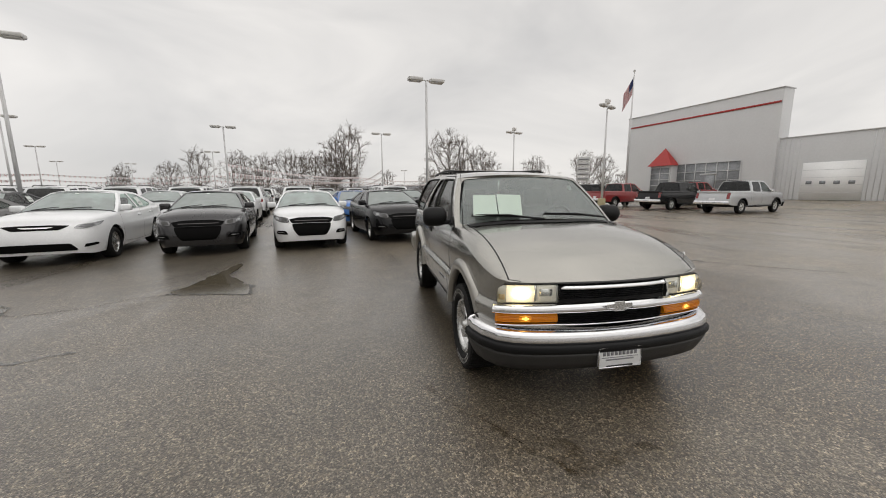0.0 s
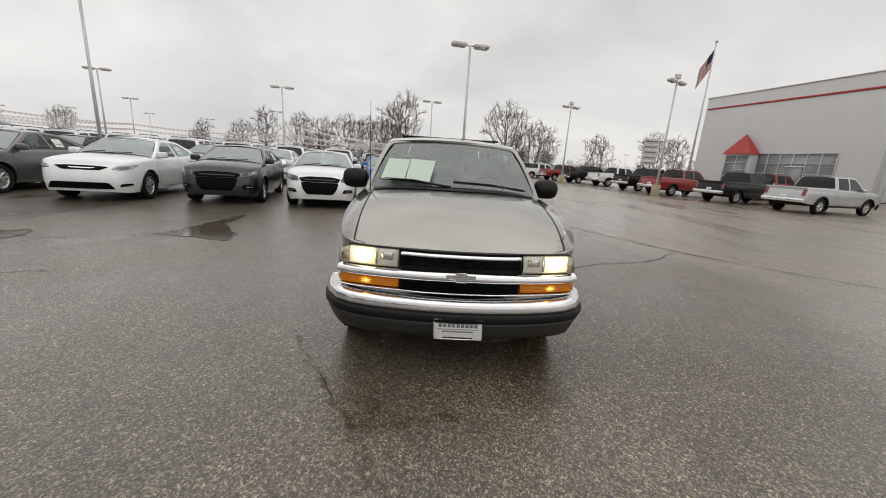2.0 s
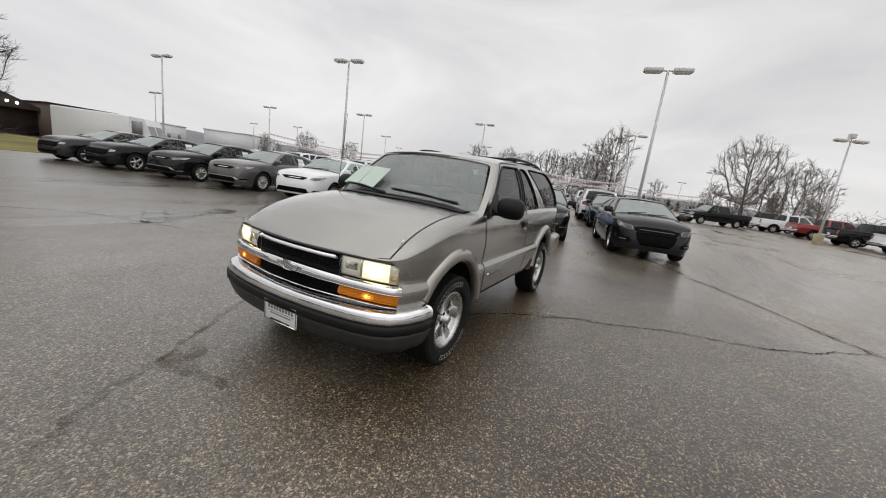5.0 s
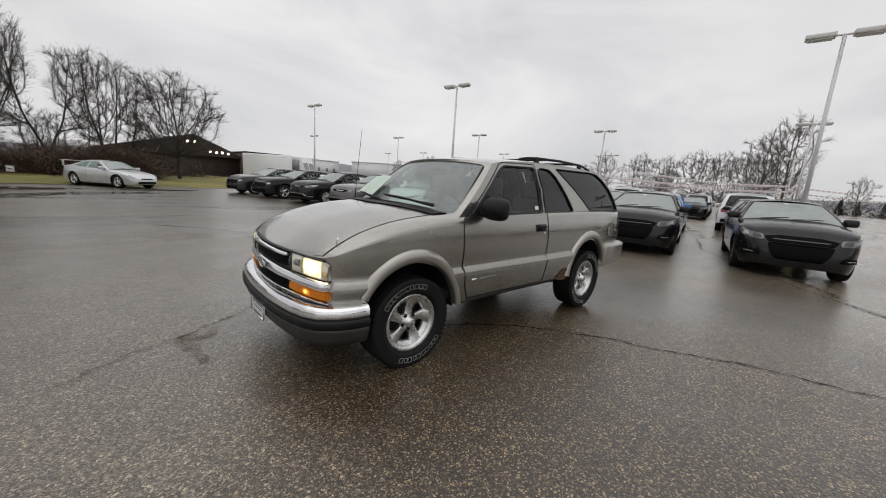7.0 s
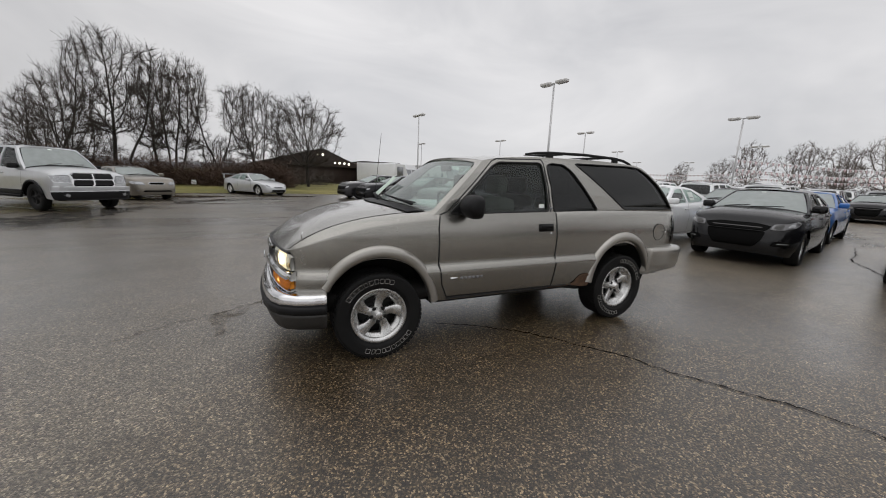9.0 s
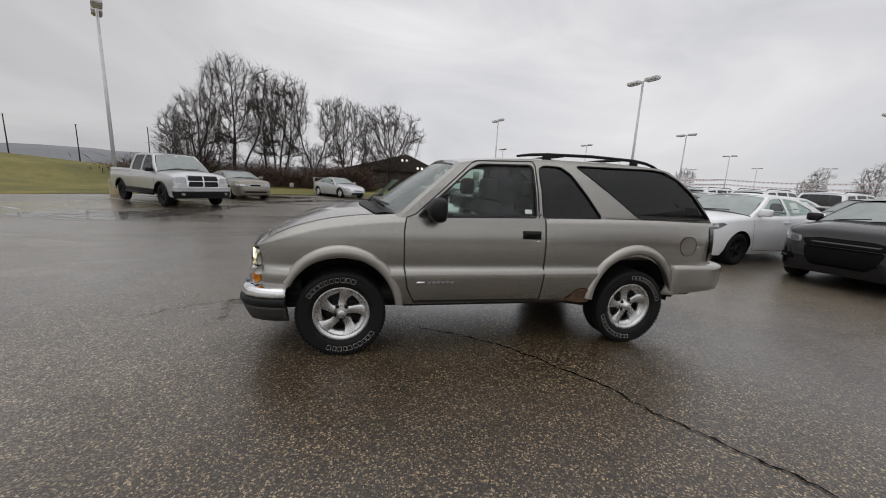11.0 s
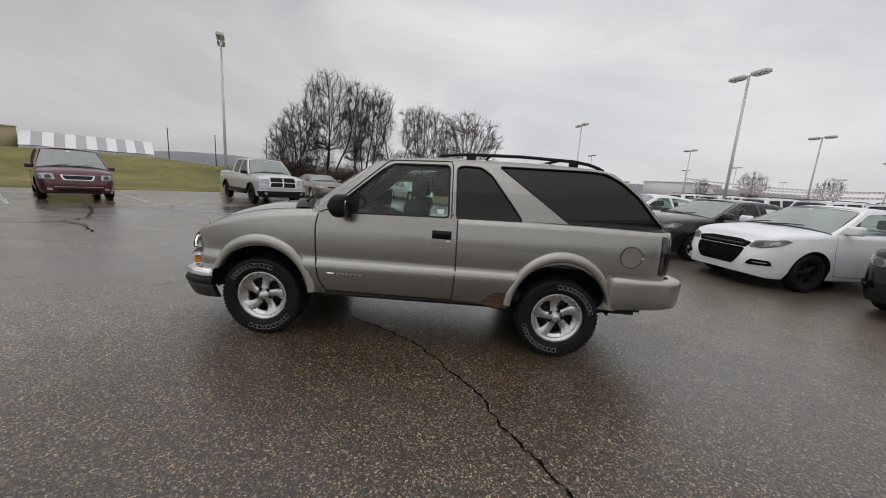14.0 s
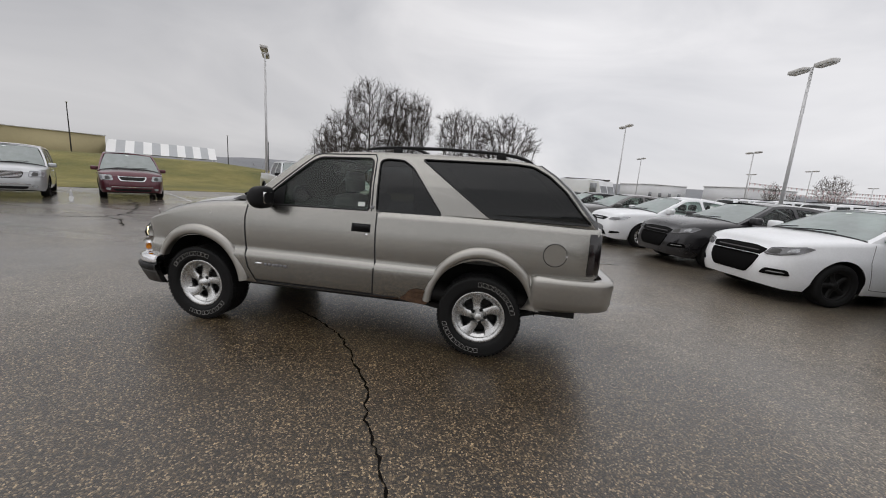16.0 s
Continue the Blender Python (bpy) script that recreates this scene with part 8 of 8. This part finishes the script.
    # papers behind the windscreen, sticker, driver's things
    part("window_sheet", ([(0.93, -0.65, 1.21), (0.985, -0.44, 1.21), (0.80, -0.405, 1.385), (0.735, -0.60, 1.385)], [(0, 1, 2, 3)]), PAPER_GREEN, ob, "pale price sheet behind the windscreen", smooth=False)
    part("window_sheet", ([(0.987, -0.432, 1.21), (1.015, -0.225, 1.20), (0.835, -0.175, 1.385), (0.802, -0.395, 1.392)], [(0, 1, 2, 3)]), PAPER_GREEN, ob, "pale green price sheet behind the windscreen", smooth=False)
    part("sticker", ([(0.50, 0.50, 1.43), (0.495, 0.545, 1.43), (0.46, 0.54, 1.475), (0.465, 0.50, 1.475)], [(0, 1, 2, 3)]), PAPER, ob, smooth=False)
    part("inner_mirror", box(0.36, 0.39, -0.11, 0.11, 1.46, 1.52, 0.02), BLACK_PLASTIC, ob)
    part("window_sticker", sheet([(-0.20, 1.16), (-0.26, 1.16), (-0.26, 1.195), (-0.20, 1.195)], lambda x, z: (x, gy(x, z) - 0.008, z)), PAPER, ob, smooth=False)
    return ob


def side_plate(shell, x0, x1, z0, z1, proud, s):
    """A small raised plate on the body side."""
    pts = [(x0, z0), (x1, z0), (x1, z1), (x0, z1)]
    v = [(x, s * (shell.y(x, z) + proud), z) for x, z in pts] + [(x, s * (shell.y(x, z) - 0.004), z) for x, z in pts]
    return v, [(0, 1, 2, 3), (0, 4, 5, 1), (1, 5, 6, 2), (2, 6, 7, 3), (3, 7, 4, 0)]


def mirror_shell(s):
    bm = bmesh.new()
    bmesh.ops.create_uvsphere(bm, u_segments=20, v_segments=12, radius=1.0)
    for p in bm.verts:
        x, y, z = p.co
        k = lambda q: math.copysign(abs(q) ** 0.62, q)
        p.co = (0.505 + (k(x) + 1) * 0.5 * 0.15 * (1 - 0.25 * abs(k(z))), s * (0.935 + k(y) * 0.115), 1.18 + k(z) * 0.092)
    return bm


def truck_wheel(ob, x, s, turn):
    r, rim, w = 0.338, 0.212, 0.118
    at = pose(x, s * 0.735, 0.341) if s > 0 else pose(x, s * 0.735, 0.341, 0, 0, 180)
    side = r - rim
    tyre = lathe([(rim - 0.01, -w * 0.8), (rim + 0.25 * side, -w), (r - 0.2 * side, -w), (r - 0.04 * side, -w * 0.86), (r, -w * 0.6), (r + 0.001, 0), (r, w * 0.6), (r - 0.04 * side, w * 0.86), (r - 0.10 * side, w * 0.95), (r - 0.2 * side, w * 0.985), (r - 0.24 * side, w * 0.975), (r - 0.5 * side, w), (rim + 0.28 * side, w * 0.98), (rim + 0.18 * side, w * 0.93), (rim + 0.02, w * 0.86), (rim, w * 0.8), (rim - 0.012, w * 0.65)], 56)
    ring = lathe([(rim - 0.035, -w * 0.1), (rim - 0.037, w * 0.50), (rim - 0.030, w * 0.62), (rim - 0.026, w * 0.72), (rim - 0.012, w * 0.80), (rim + 0.002, w * 0.84), (rim + 0.006, w * 0.80), (rim, w * 0.6)], 48)
    # dished web that closes the outer part of the openings between the spokes
    dish = lathe([(0.148, w * 0.12), (0.150, w * 0.30), (0.158, w * 0.44), (0.170, w * 0.52), (rim - 0.028, w * 0.62)], 40)
    arms = []
    for k in range(5):
        a = 2 * math.pi * k / 5 + turn
        rows = []
        for t in np.linspace(0, 1, 7):
            rr = 0.045 + (rim - 0.025 - 0.045) * t
            hw = 0.022 + 0.050 * t**2.0 + 0.016 * (1 - t) ** 3
            yy = w * (0.50 + 0.16 * t - 0.10 * math.sin(math.pi * t))
            rows.append([(rr, hw * q, yy + d) for q, d in ((-1.0, -0.045), (-1.0, -0.012), (-0.72, 0.0), (0.0, -0.009 * math.sin(math.pi * t)), (0.72, 0.0), (1.0, -0.012), (1.0, -0.045))])
        lean = [a + 0.30 * (i / 6) ** 1.7 for i in range(7)]
        rows = [[(p[0] * math.cos(b) - p[1] * math.sin(b), p[2], p[0] * math.sin(b) + p[1] * math.cos(b)) for p in q] for q, b in zip(rows, lean)]
        arms.append(grid(rows, flip=True))
    wheel = part("wheel", join(ring, dish, *arms), ALLOY, ob, "five-spoke cast alloy wheel", at=at)
    part("tyre", tyre, RUBBER, wheel, "black tyre with raised white letters")
    part("hub_cap", lathe([(0, w * 0.86), (0.020, w * 0.855), (0.032, w * 0.80), (0.036, w * 0.6), (0.062, w * 0.5), (0.065, w * 0.2)], 24), ALLOY, wheel)
    part("brake_drum", lathe([(0.03, 0.0), (0.165, 0.0), (0.175, -0.03), (0.18, -0.09)], 32), ALLOY_DARK, wheel)
    for k in range(5):
        a = 2 * math.pi * (k + 0.5) / 5 + turn
        part("lug_well", lathe([(0, 0.004), (0.013, 0.004), (0.016, 0.0)], 12), ALLOY_DARK, wheel, "dark lug recess", at=pose(0.057 * math.cos(a), w * 0.53, 0.057 * math.sin(a)))
    # raised white sidewall lettering, kept as plain bars
    rng = random.Random(int(x * 10))
    for base, count in ((0.0, 10), (math.pi, 10)):
        for k in range(count):
            a0 = base + turn + 0.2 + k * 0.145
            a1 = a0 + rng.uniform(0.085, 0.125)
            r0, r1 = rim + 0.40 * side, rim + 0.67 * side
            v = []
            for rr in (r0, r1):
                for q in range(4):
                    a = a0 + (a1 - a0) * q / 3
                    v.append((rr * math.cos(a), w + 0.0008, rr * math.sin(a)))
            loop = [v[i] for i in (0, 1, 2, 3, 7, 6, 5, 4, 0)]
            part("letter_outline", tube(loop, 0.0017, 4), WHITE_LETTER, wheel)
    # tread blocks across the tyre
    blocks = []
    for k in range(60):
        a = 2 * math.pi * k / 60
        for j, yy in enumerate((-0.085, -0.03, 0.03, 0.085)):
            g = box(r - 0.006, r + 0.0025, yy - 0.022, yy + 0.022, -0.012, 0.012)
            blocks.append(moved(g, pose(0, 0, 0, 0, math.degrees(a) + (3 if j % 2 else 0), 0)))
    part("tread", join(*blocks), RUBBER, wheel, smooth=False)


build_truck()

# ---- bare winter trees, brush and distance ----
def tree_skeleton(seed, crown, count, stems, step=0.24, kill=0.40, reach=5.0, wander=0.055):
    """Limbs that grow towards the free space of a crown. crown(rng) gives a random place in it; stems: base and first direction of each.
    Returns node places and each node's parent."""
    rng = np.random.RandomState(seed)
    goal = np.array([crown(rng) for _ in range(count)])
    place, mother, heading, forks = [], [], [], {}
    for base, way, bare in stems:
        p, d = np.array(base, float), np.array(way, float)
        d /= np.linalg.norm(d)
        prev = -1
        for k in range(max(2, int(bare / step))):
            place.append(p.copy()), mother.append(prev), heading.append(d.copy())
            prev = len(place) - 1
            d = d + rng.normal(0, 0.06, 3)
            d /= np.linalg.norm(d)
            p = p + d * step
    near = np.full(len(goal), 1e9)
    who = np.zeros(len(goal), int)

    def meet(ids):
        for i in ids:
            q = np.linalg.norm(goal - place[i], axis=1)
            m = q < near
            near[m], who[m] = q[m], i

    meet(range(len(place)))
    for _ in range(70):
        live = (near < reach) & (near > kill)
        if not live.any():
            break
        fresh = []
        for i in np.unique(who[live]):
            forks[i] = forks.get(i, 0) + 1
            if forks[i] > 3:
                near[who == i] = 0.0
                continue
            pull = goal[live & (who == i)] - place[i]
            d = (pull / np.linalg.norm(pull, axis=1)[:, None]).mean(0) + 0.70 * heading[i] + np.array((0, 0, 0.18)) + rng.normal(0, wander, 3)
            d[2] = max(d[2], 0.22)
            d /= np.linalg.norm(d) + 1e-9
            place.append(place[i] + d * step), mother.append(int(i)), heading.append(d)
            fresh.append(len(place) - 1)
        gone = near <= kill
        meet(fresh)
        goal, near, who = goal[~gone], near[~gone], who[~gone]
    return np.array(place), np.array(mother), np.array(heading)


def tree_geometry(seed, crown, count, stems, tip=0.0115, twigs=4, girth=2.22, **grown):
    """Trunk with limbs, and the fine crown, of a leafless tree as two meshes."""
    place, mother, heading = tree_skeleton(seed, crown, count, stems, **grown)
    rng = np.random.RandomState(seed + 1)
    load = np.zeros(len(place))
    bare = np.ones(len(place), bool)
    bare[mother[mother >= 0]] = False
    load[bare] = tip**girth
    for i in range(len(place) - 1, -1, -1):
        if mother[i] >= 0:
            load[mother[i]] += load[i]
    r = np.maximum(load, tip**girth) ** (1 / girth)
    kids = np.where(mother >= 0)[0]
    a, b, ra, rb = place[mother[kids]], place[kids], r[mother[kids]], r[kids]
    ra = np.minimum(ra, rb * 1.35)
    # fine shoots on all thin wood
    thin = np.where(r < tip * 3.2)[0]
    for _ in range(twigs):
        base = place[thin]
        d = heading[thin] + rng.normal(0, 0.50, (len(thin), 3)) + np.array((0, 0, 0.22))
        d /= np.linalg.norm(d, axis=1)[:, None]
        e = base + d * rng.uniform(0.25, 0.95, (len(thin), 1))
        a, b = np.concatenate([a, base]), np.concatenate([b, e])
        ra, rb = np.concatenate([ra, np.full(len(thin), tip * 0.85)]), np.concatenate([rb, np.full(len(thin), tip * 0.45)])
    stout = ra > 0.030

    def bars(m, n):
        p, q, u, w = a[m], b[m], ra[m], rb[m]
        d = q - p
        d /= np.linalg.norm(d, axis=1)[:, None] + 1e-9
        x = np.cross(d, np.where(np.abs(d[:, 2:3]) > 0.9, np.array([[1.0, 0, 0]]), np.array([[0, 0, 1.0]])))
        x /= np.linalg.norm(x, axis=1)[:, None]
        y = np.cross(d, x)
        v = []
        for at, rad in ((p - d * u[:, None] * 0.3, u), (q, w)):
            for k in range(n):
                t = 2 * math.pi * k / n
                v.append(at + (x * math.cos(t) + y * math.sin(t)) * rad[:, None])
        v = np.stack(v, 1).reshape(-1, 3)
        f = [(i * 2 * n + k, i * 2 * n + (k + 1) % n, i * 2 * n + n + (k + 1) % n, i * 2 * n + n + k) for i in range(len(p)) for k in range(n)]
        return v.tolist(), f

    return bars(stout, 6), bars(~stout, 3)


def dome(cx, cy, z0, z1, wide, low=0.35):
    """Random places in an egg-shaped crown between two heights, widest at the share low of it."""
    def place(rng):
        while True:
            x, y, t = rng.uniform(-1, 1), rng.uniform(-1, 1), rng.uniform(0, 1)
            w = math.sqrt(max(0.0, 1 - ((t - low) / (1 - low)) ** 2)) if t > low else 0.35 + 0.65 * math.sqrt(max(0.0, 1 - ((low - t) / low) ** 2))
            q = math.hypot(x, y)
            w *= 0.86 + 0.55 * noise.noise((1.6 * x / (q + 0.2) + cx, 1.6 * y / (q + 0.2) + wide, 4.5 * t))
            if q < w and noise.noise((x * wide * 0.75, y * wide * 0.75 + z1, t * (z1 - z0) * 0.6)) > -0.12:
                return (cx + x * wide, cy + y * wide, z0 + (z1 - z0) * t)
    return place


def build_trees():
    up = (0, 0, 1)
    forms = [
        (3, dome(0, 0, 3.0, 10.0, 2.4, 0.66), 1500, [((0, 0, -0.3), (0.02, 0, 1), 2.3)], {}),
        (8, dome(0, 0, 2.4, 10.0, 2.9, 0.70), 1700, [((-0.15, 0, -0.3), (-0.14, 0.03, 1), 1.7), ((0.2, 0.1, -0.3), (0.13, -0.05, 1), 1.5), ((0.05, -0.3, -0.3), (0.02, -0.10, 1), 1.9)], {}),
        (14, dome(0, 0, 1.9, 10.0, 4.6, 0.52), 2100, [((0, 0, -0.3), up, 1.4)], dict(step=0.26, kill=0.42)),
        (21, dome(0, 0, 0.9, 9.2, 3.6, 0.36), 1800, [((-0.5, 0, -0.3), (-0.3, 0, 1), 1.4), ((0.5, 0.2, -0.3), (0.25, 0.1, 1), 1.4), ((0, -0.4, -0.3), (0.05, -0.3, 1), 1.5), ((0.1, 0.4, -0.3), (0, 0.2, 1), 1.8)], {}),
        (27, dome(0.9, 0, 3.2, 10.0, 1.5, 0.6), 650, [((-0.5, 0, -0.3), (0.16, 0, 1), 2.6)], {}),
        (33, dome(0, 0, 1.6, 10.0, 3.7, 0.52), 1250, [((0, 0, -0.3), up, 1.8), ((0.4, 0.2, -0.3), (0.15, 0.1, 1), 1.8)], dict(tip=0.0135, twigs=4, step=0.31, kill=0.48)),
        (34, dome(0, 0, 2.2, 10.0, 2.8, 0.6), 1100, [((0, 0, -0.3), up, 2.4)], dict(tip=0.0135, twigs=4, step=0.31, kill=0.48)),
    ]
    kinds = []
    for n, (seed, crown, count, stems, more) in enumerate(forms):
        trunk, twigs = tree_geometry(seed, crown, count, stems, **more)
        kinds.append((mesh_of("trunk", *trunk), mesh_of("crown", *twigs, smooth=False)))
        # far kinds carry the haze in the colour of trunk and crown
        kinds[-1][0].materials.append(BARK if n < 5 else TWIG_HAZED)
        kinds[-1][1].materials.append(TWIG if n < 5 else TWIG_HAZED)

    def plant(k, x, y, h, turn, label, group, z=0.0):
        ob = thing("tree", pose(x, y, z), label, "tree", group)
        ob.matrix_basis = pose(x, y, z, 0, 0, turn) @ Matrix.Scale(h / 10.0, 4)
        part("trunk", kinds[k][0], None, ob)
        part("crown", kinds[k][1], None, ob)

    near = "bare trees behind the grass"
    words = ("tall leafless tree with a dense high crown", "leafless tree dividing low into several stems", "round-crowned leafless tree beside the barn",
             "low spreading leafless tree with many stems", "slim leaning leafless tree in a thicket")
    for k, x, y, h, turn in ((3, 15.4, -32.6, 8.6, 20), (4, 16.0, -34.8, 10.0, 200), (0, 12.9, -33.4, 10.9, 40), (4, 11.2, -33.8, 10.2, 170), (1, 9.1, -34.4, 10.1, 130), (4, 6.9, -34.6, 9.0, 10), (4, 5.7, -35.4, 8.4, 185),
                             (1, 3.4, -35.1, 8.7, 265), (4, 1.3, -36.4, 7.8, 95), (2, -1.2, -35.6, 8.4, 60), (0, 11.6, -38.4, 8.6, 240), (3, 18.4, -36.0, 6.8, 150)):
        plant(k, x, y, h, turn, words[k], near, 0.1)
    # saplings and second growth that fill the gaps between the trunks
    rs = random.Random(12)
    for i in range(7):
        plant(rs.choice((4, 4, 3)), 18 - i * 2.9 + rs.uniform(-0.8, 0.8), -37.5 - rs.uniform(0, 3.5), rs.uniform(4.2, 6.2), rs.uniform(0, 360), "slender leafless sapling among taller trees", near, 0.1)
    far = "bare trees beyond the lot"
    rng = random.Random(5)
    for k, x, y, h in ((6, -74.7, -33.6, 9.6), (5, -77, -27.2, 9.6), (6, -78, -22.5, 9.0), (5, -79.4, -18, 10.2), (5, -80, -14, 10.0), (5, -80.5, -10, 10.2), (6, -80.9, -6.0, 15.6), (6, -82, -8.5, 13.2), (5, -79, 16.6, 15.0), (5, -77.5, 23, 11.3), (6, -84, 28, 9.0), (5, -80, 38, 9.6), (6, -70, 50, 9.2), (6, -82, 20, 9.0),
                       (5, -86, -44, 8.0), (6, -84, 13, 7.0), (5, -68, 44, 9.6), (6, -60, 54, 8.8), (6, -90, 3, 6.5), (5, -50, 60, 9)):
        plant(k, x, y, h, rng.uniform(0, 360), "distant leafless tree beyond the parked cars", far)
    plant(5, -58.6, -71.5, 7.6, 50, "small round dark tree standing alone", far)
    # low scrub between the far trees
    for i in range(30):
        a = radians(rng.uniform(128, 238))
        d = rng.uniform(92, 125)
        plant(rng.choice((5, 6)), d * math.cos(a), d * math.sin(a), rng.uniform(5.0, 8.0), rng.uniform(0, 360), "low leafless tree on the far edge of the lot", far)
    # conifers in a short row
    cone = []
    rr = random.Random(9)
    for k in range(420):
        t = rr.random() ** 0.8
        a, w = rr.uniform(0, 2 * math.pi), 1.25 * (1 - t) + 0.05
        p = Vector((0, 0, 0.4 + 5.6 * t))
        q = p + Vector((math.cos(a) * w, math.sin(a) * w, -0.25 * w + 0.1))
        s = Vector((-math.sin(a), math.cos(a), 0)) * 0.22 * (0.4 + w)
        cone.append(([tuple(p), tuple(q - s), tuple(q + Vector((0, 0, 0.16))), tuple(q + s)], [(0, 1, 2), (0, 2, 3)]))
    leaves = mesh_of("crown", *join(*cone))
    leaves.materials.append(CONIFER)
    stem = mesh_of("trunk", *tube([(0, 0, -0.2), (0, 0, 5.8)], [0.13, 0.03], 6))
    stem.materials.append(BARK)
    for i, (x, y, h) in enumerate(((-96, 1.0, 0.55), (-101, 3.2, 0.5), (-105, 6.6, 0.55), (-110, 9.2, 0.45), (-98, -30, 0.7))):
        ob = thing("conifer", pose(x, y, 0), "dark evergreen conifer beyond the lot", "tree", "conifers beyond the lot")
        ob.matrix_basis = pose(x, y, 0, 0, 0, 50 * i) @ Matrix.Scale(h, 4)
        part("trunk", stem, None, ob)
        part("crown", leaves, None, ob)


build_trees()


def build_brush():
    """Tangled brown thicket at the foot of the trees and scrub along the far edge."""
    rng = random.Random(2)
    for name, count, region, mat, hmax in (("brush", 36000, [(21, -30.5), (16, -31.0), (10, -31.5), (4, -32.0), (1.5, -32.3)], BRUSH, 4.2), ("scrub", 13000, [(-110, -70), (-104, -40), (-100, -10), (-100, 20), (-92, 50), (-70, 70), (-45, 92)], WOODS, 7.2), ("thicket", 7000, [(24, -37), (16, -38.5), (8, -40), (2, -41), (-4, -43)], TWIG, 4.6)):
        geo = []
        for i in range(count):
            t = rng.random() * (len(region) - 1)
            k = min(int(t), len(region) - 2)
            a, b = Vector(region[k]), Vector(region[k + 1])
            p = a + (b - a) * (t - k)
            big = {"brush": 1, "thicket": 1.3, "scrub": 3}[name]
            p = p + Vector((rng.gauss(0, 0.6), rng.gauss(-0.8, 1.5))) * big
            h = hmax * rng.uniform(0.35, 1.0) * (0.75 + 0.35 * noise.noise((p.x * 0.35 / big, p.y * 0.35 / big, 4)))
            up = rng.random() * 0.75 * h if rng.random() < 0.7 else 0.0
            d = Vector((rng.uniform(-1.6, 1.6), rng.uniform(-1.6, 1.6), rng.uniform(0.1, 1))) * (h - up) * 0.7
            w = 0.012 * big * rng.uniform(0.8, 2.2)
            s = Vector((rng.uniform(-1, 1), rng.uniform(-1, 1), 0)).normalized() * w
            base = Vector((p.x, p.y, up))
            m = base + d * 0.5 + Vector((rng.uniform(-1, 1), rng.uniform(-1, 1), 0)) * 0.12 * h
            e = base + d + Vector((rng.uniform(-1, 1), rng.uniform(-1, 1), -0.3)) * 0.2 * h
            geo.append(([tuple(base - s), tuple(base + s), tuple(m + s * 0.8), tuple(m - s * 0.8), tuple(e)], [(0, 1, 2, 3), (3, 2, 4)]))
        tagged(part(name, join(*geo), mat, None, smooth=False), {"brush": "dense dry brown undergrowth below bare trees", "thicket": "grey-brown thicket of thin stems behind the trees", "scrub": "low grey-brown scrub along the far edge"}[name], "bushes", kind="stuff")


build_brush()


def build_pennants():
    """Strings of small flags slung between the far lot lamps."""
    runs = [((-56.6, -24.2, 5.0), (-63.2, -3.4, 5.0)), ((-29.0, -44.0, 5.2), (-52.5, -43.0, 5.0)), ((-52.5, -43.0, 5.0), (-56.6, -24.2, 5.0)),
            ((-31.3, -13.7, 5.0), (-63.2, -3.4, 5.0)), ((-48.0, -62.0, 5.2), (-52.5, -43.0, 5.0)), ((-63.2, -3.4, 5.0), (-68.6, 10.1, 4.6)), ((-35.0, -0.2, 4.8), (-63.2, -3.4, 4.6))]
    for n, (a, b) in enumerate(runs):
        a, b = Vector(a), Vector(b)
        for lift in (-1.2, -1.9):
            k = max(6, int((b - a).length / 0.26))
            pts = [a.lerp(b, i / k) + Vector((0, 0, lift - 1.6 * (i / k) * (1 - i / k))) for i in range(k + 1)]
            ob = thing("pennant_string", pose(0, 0, 0), "sagging string of small red and white pennants", "pennants", "pennant strings over the lot")
            part("cord", tube(pts, 0.008, 3), POLE_GREY, ob)
            d = (b - a).normalized()
            for colour, off in ((PENNANT_RED, 0), (PENNANT_WHITE, 1)):
                tri = [([tuple(p - d * 0.12), tuple(p + d * 0.12), tuple(p - Vector((0, 0, 0.30)))], [(0, 1, 2)]) for i, p in enumerate(pts[1:-1]) if i % 2 == off]
                tagged(part("pennant_fringe", join(*tri), colour, ob, smooth=False), kind="stuff")


build_pennants()
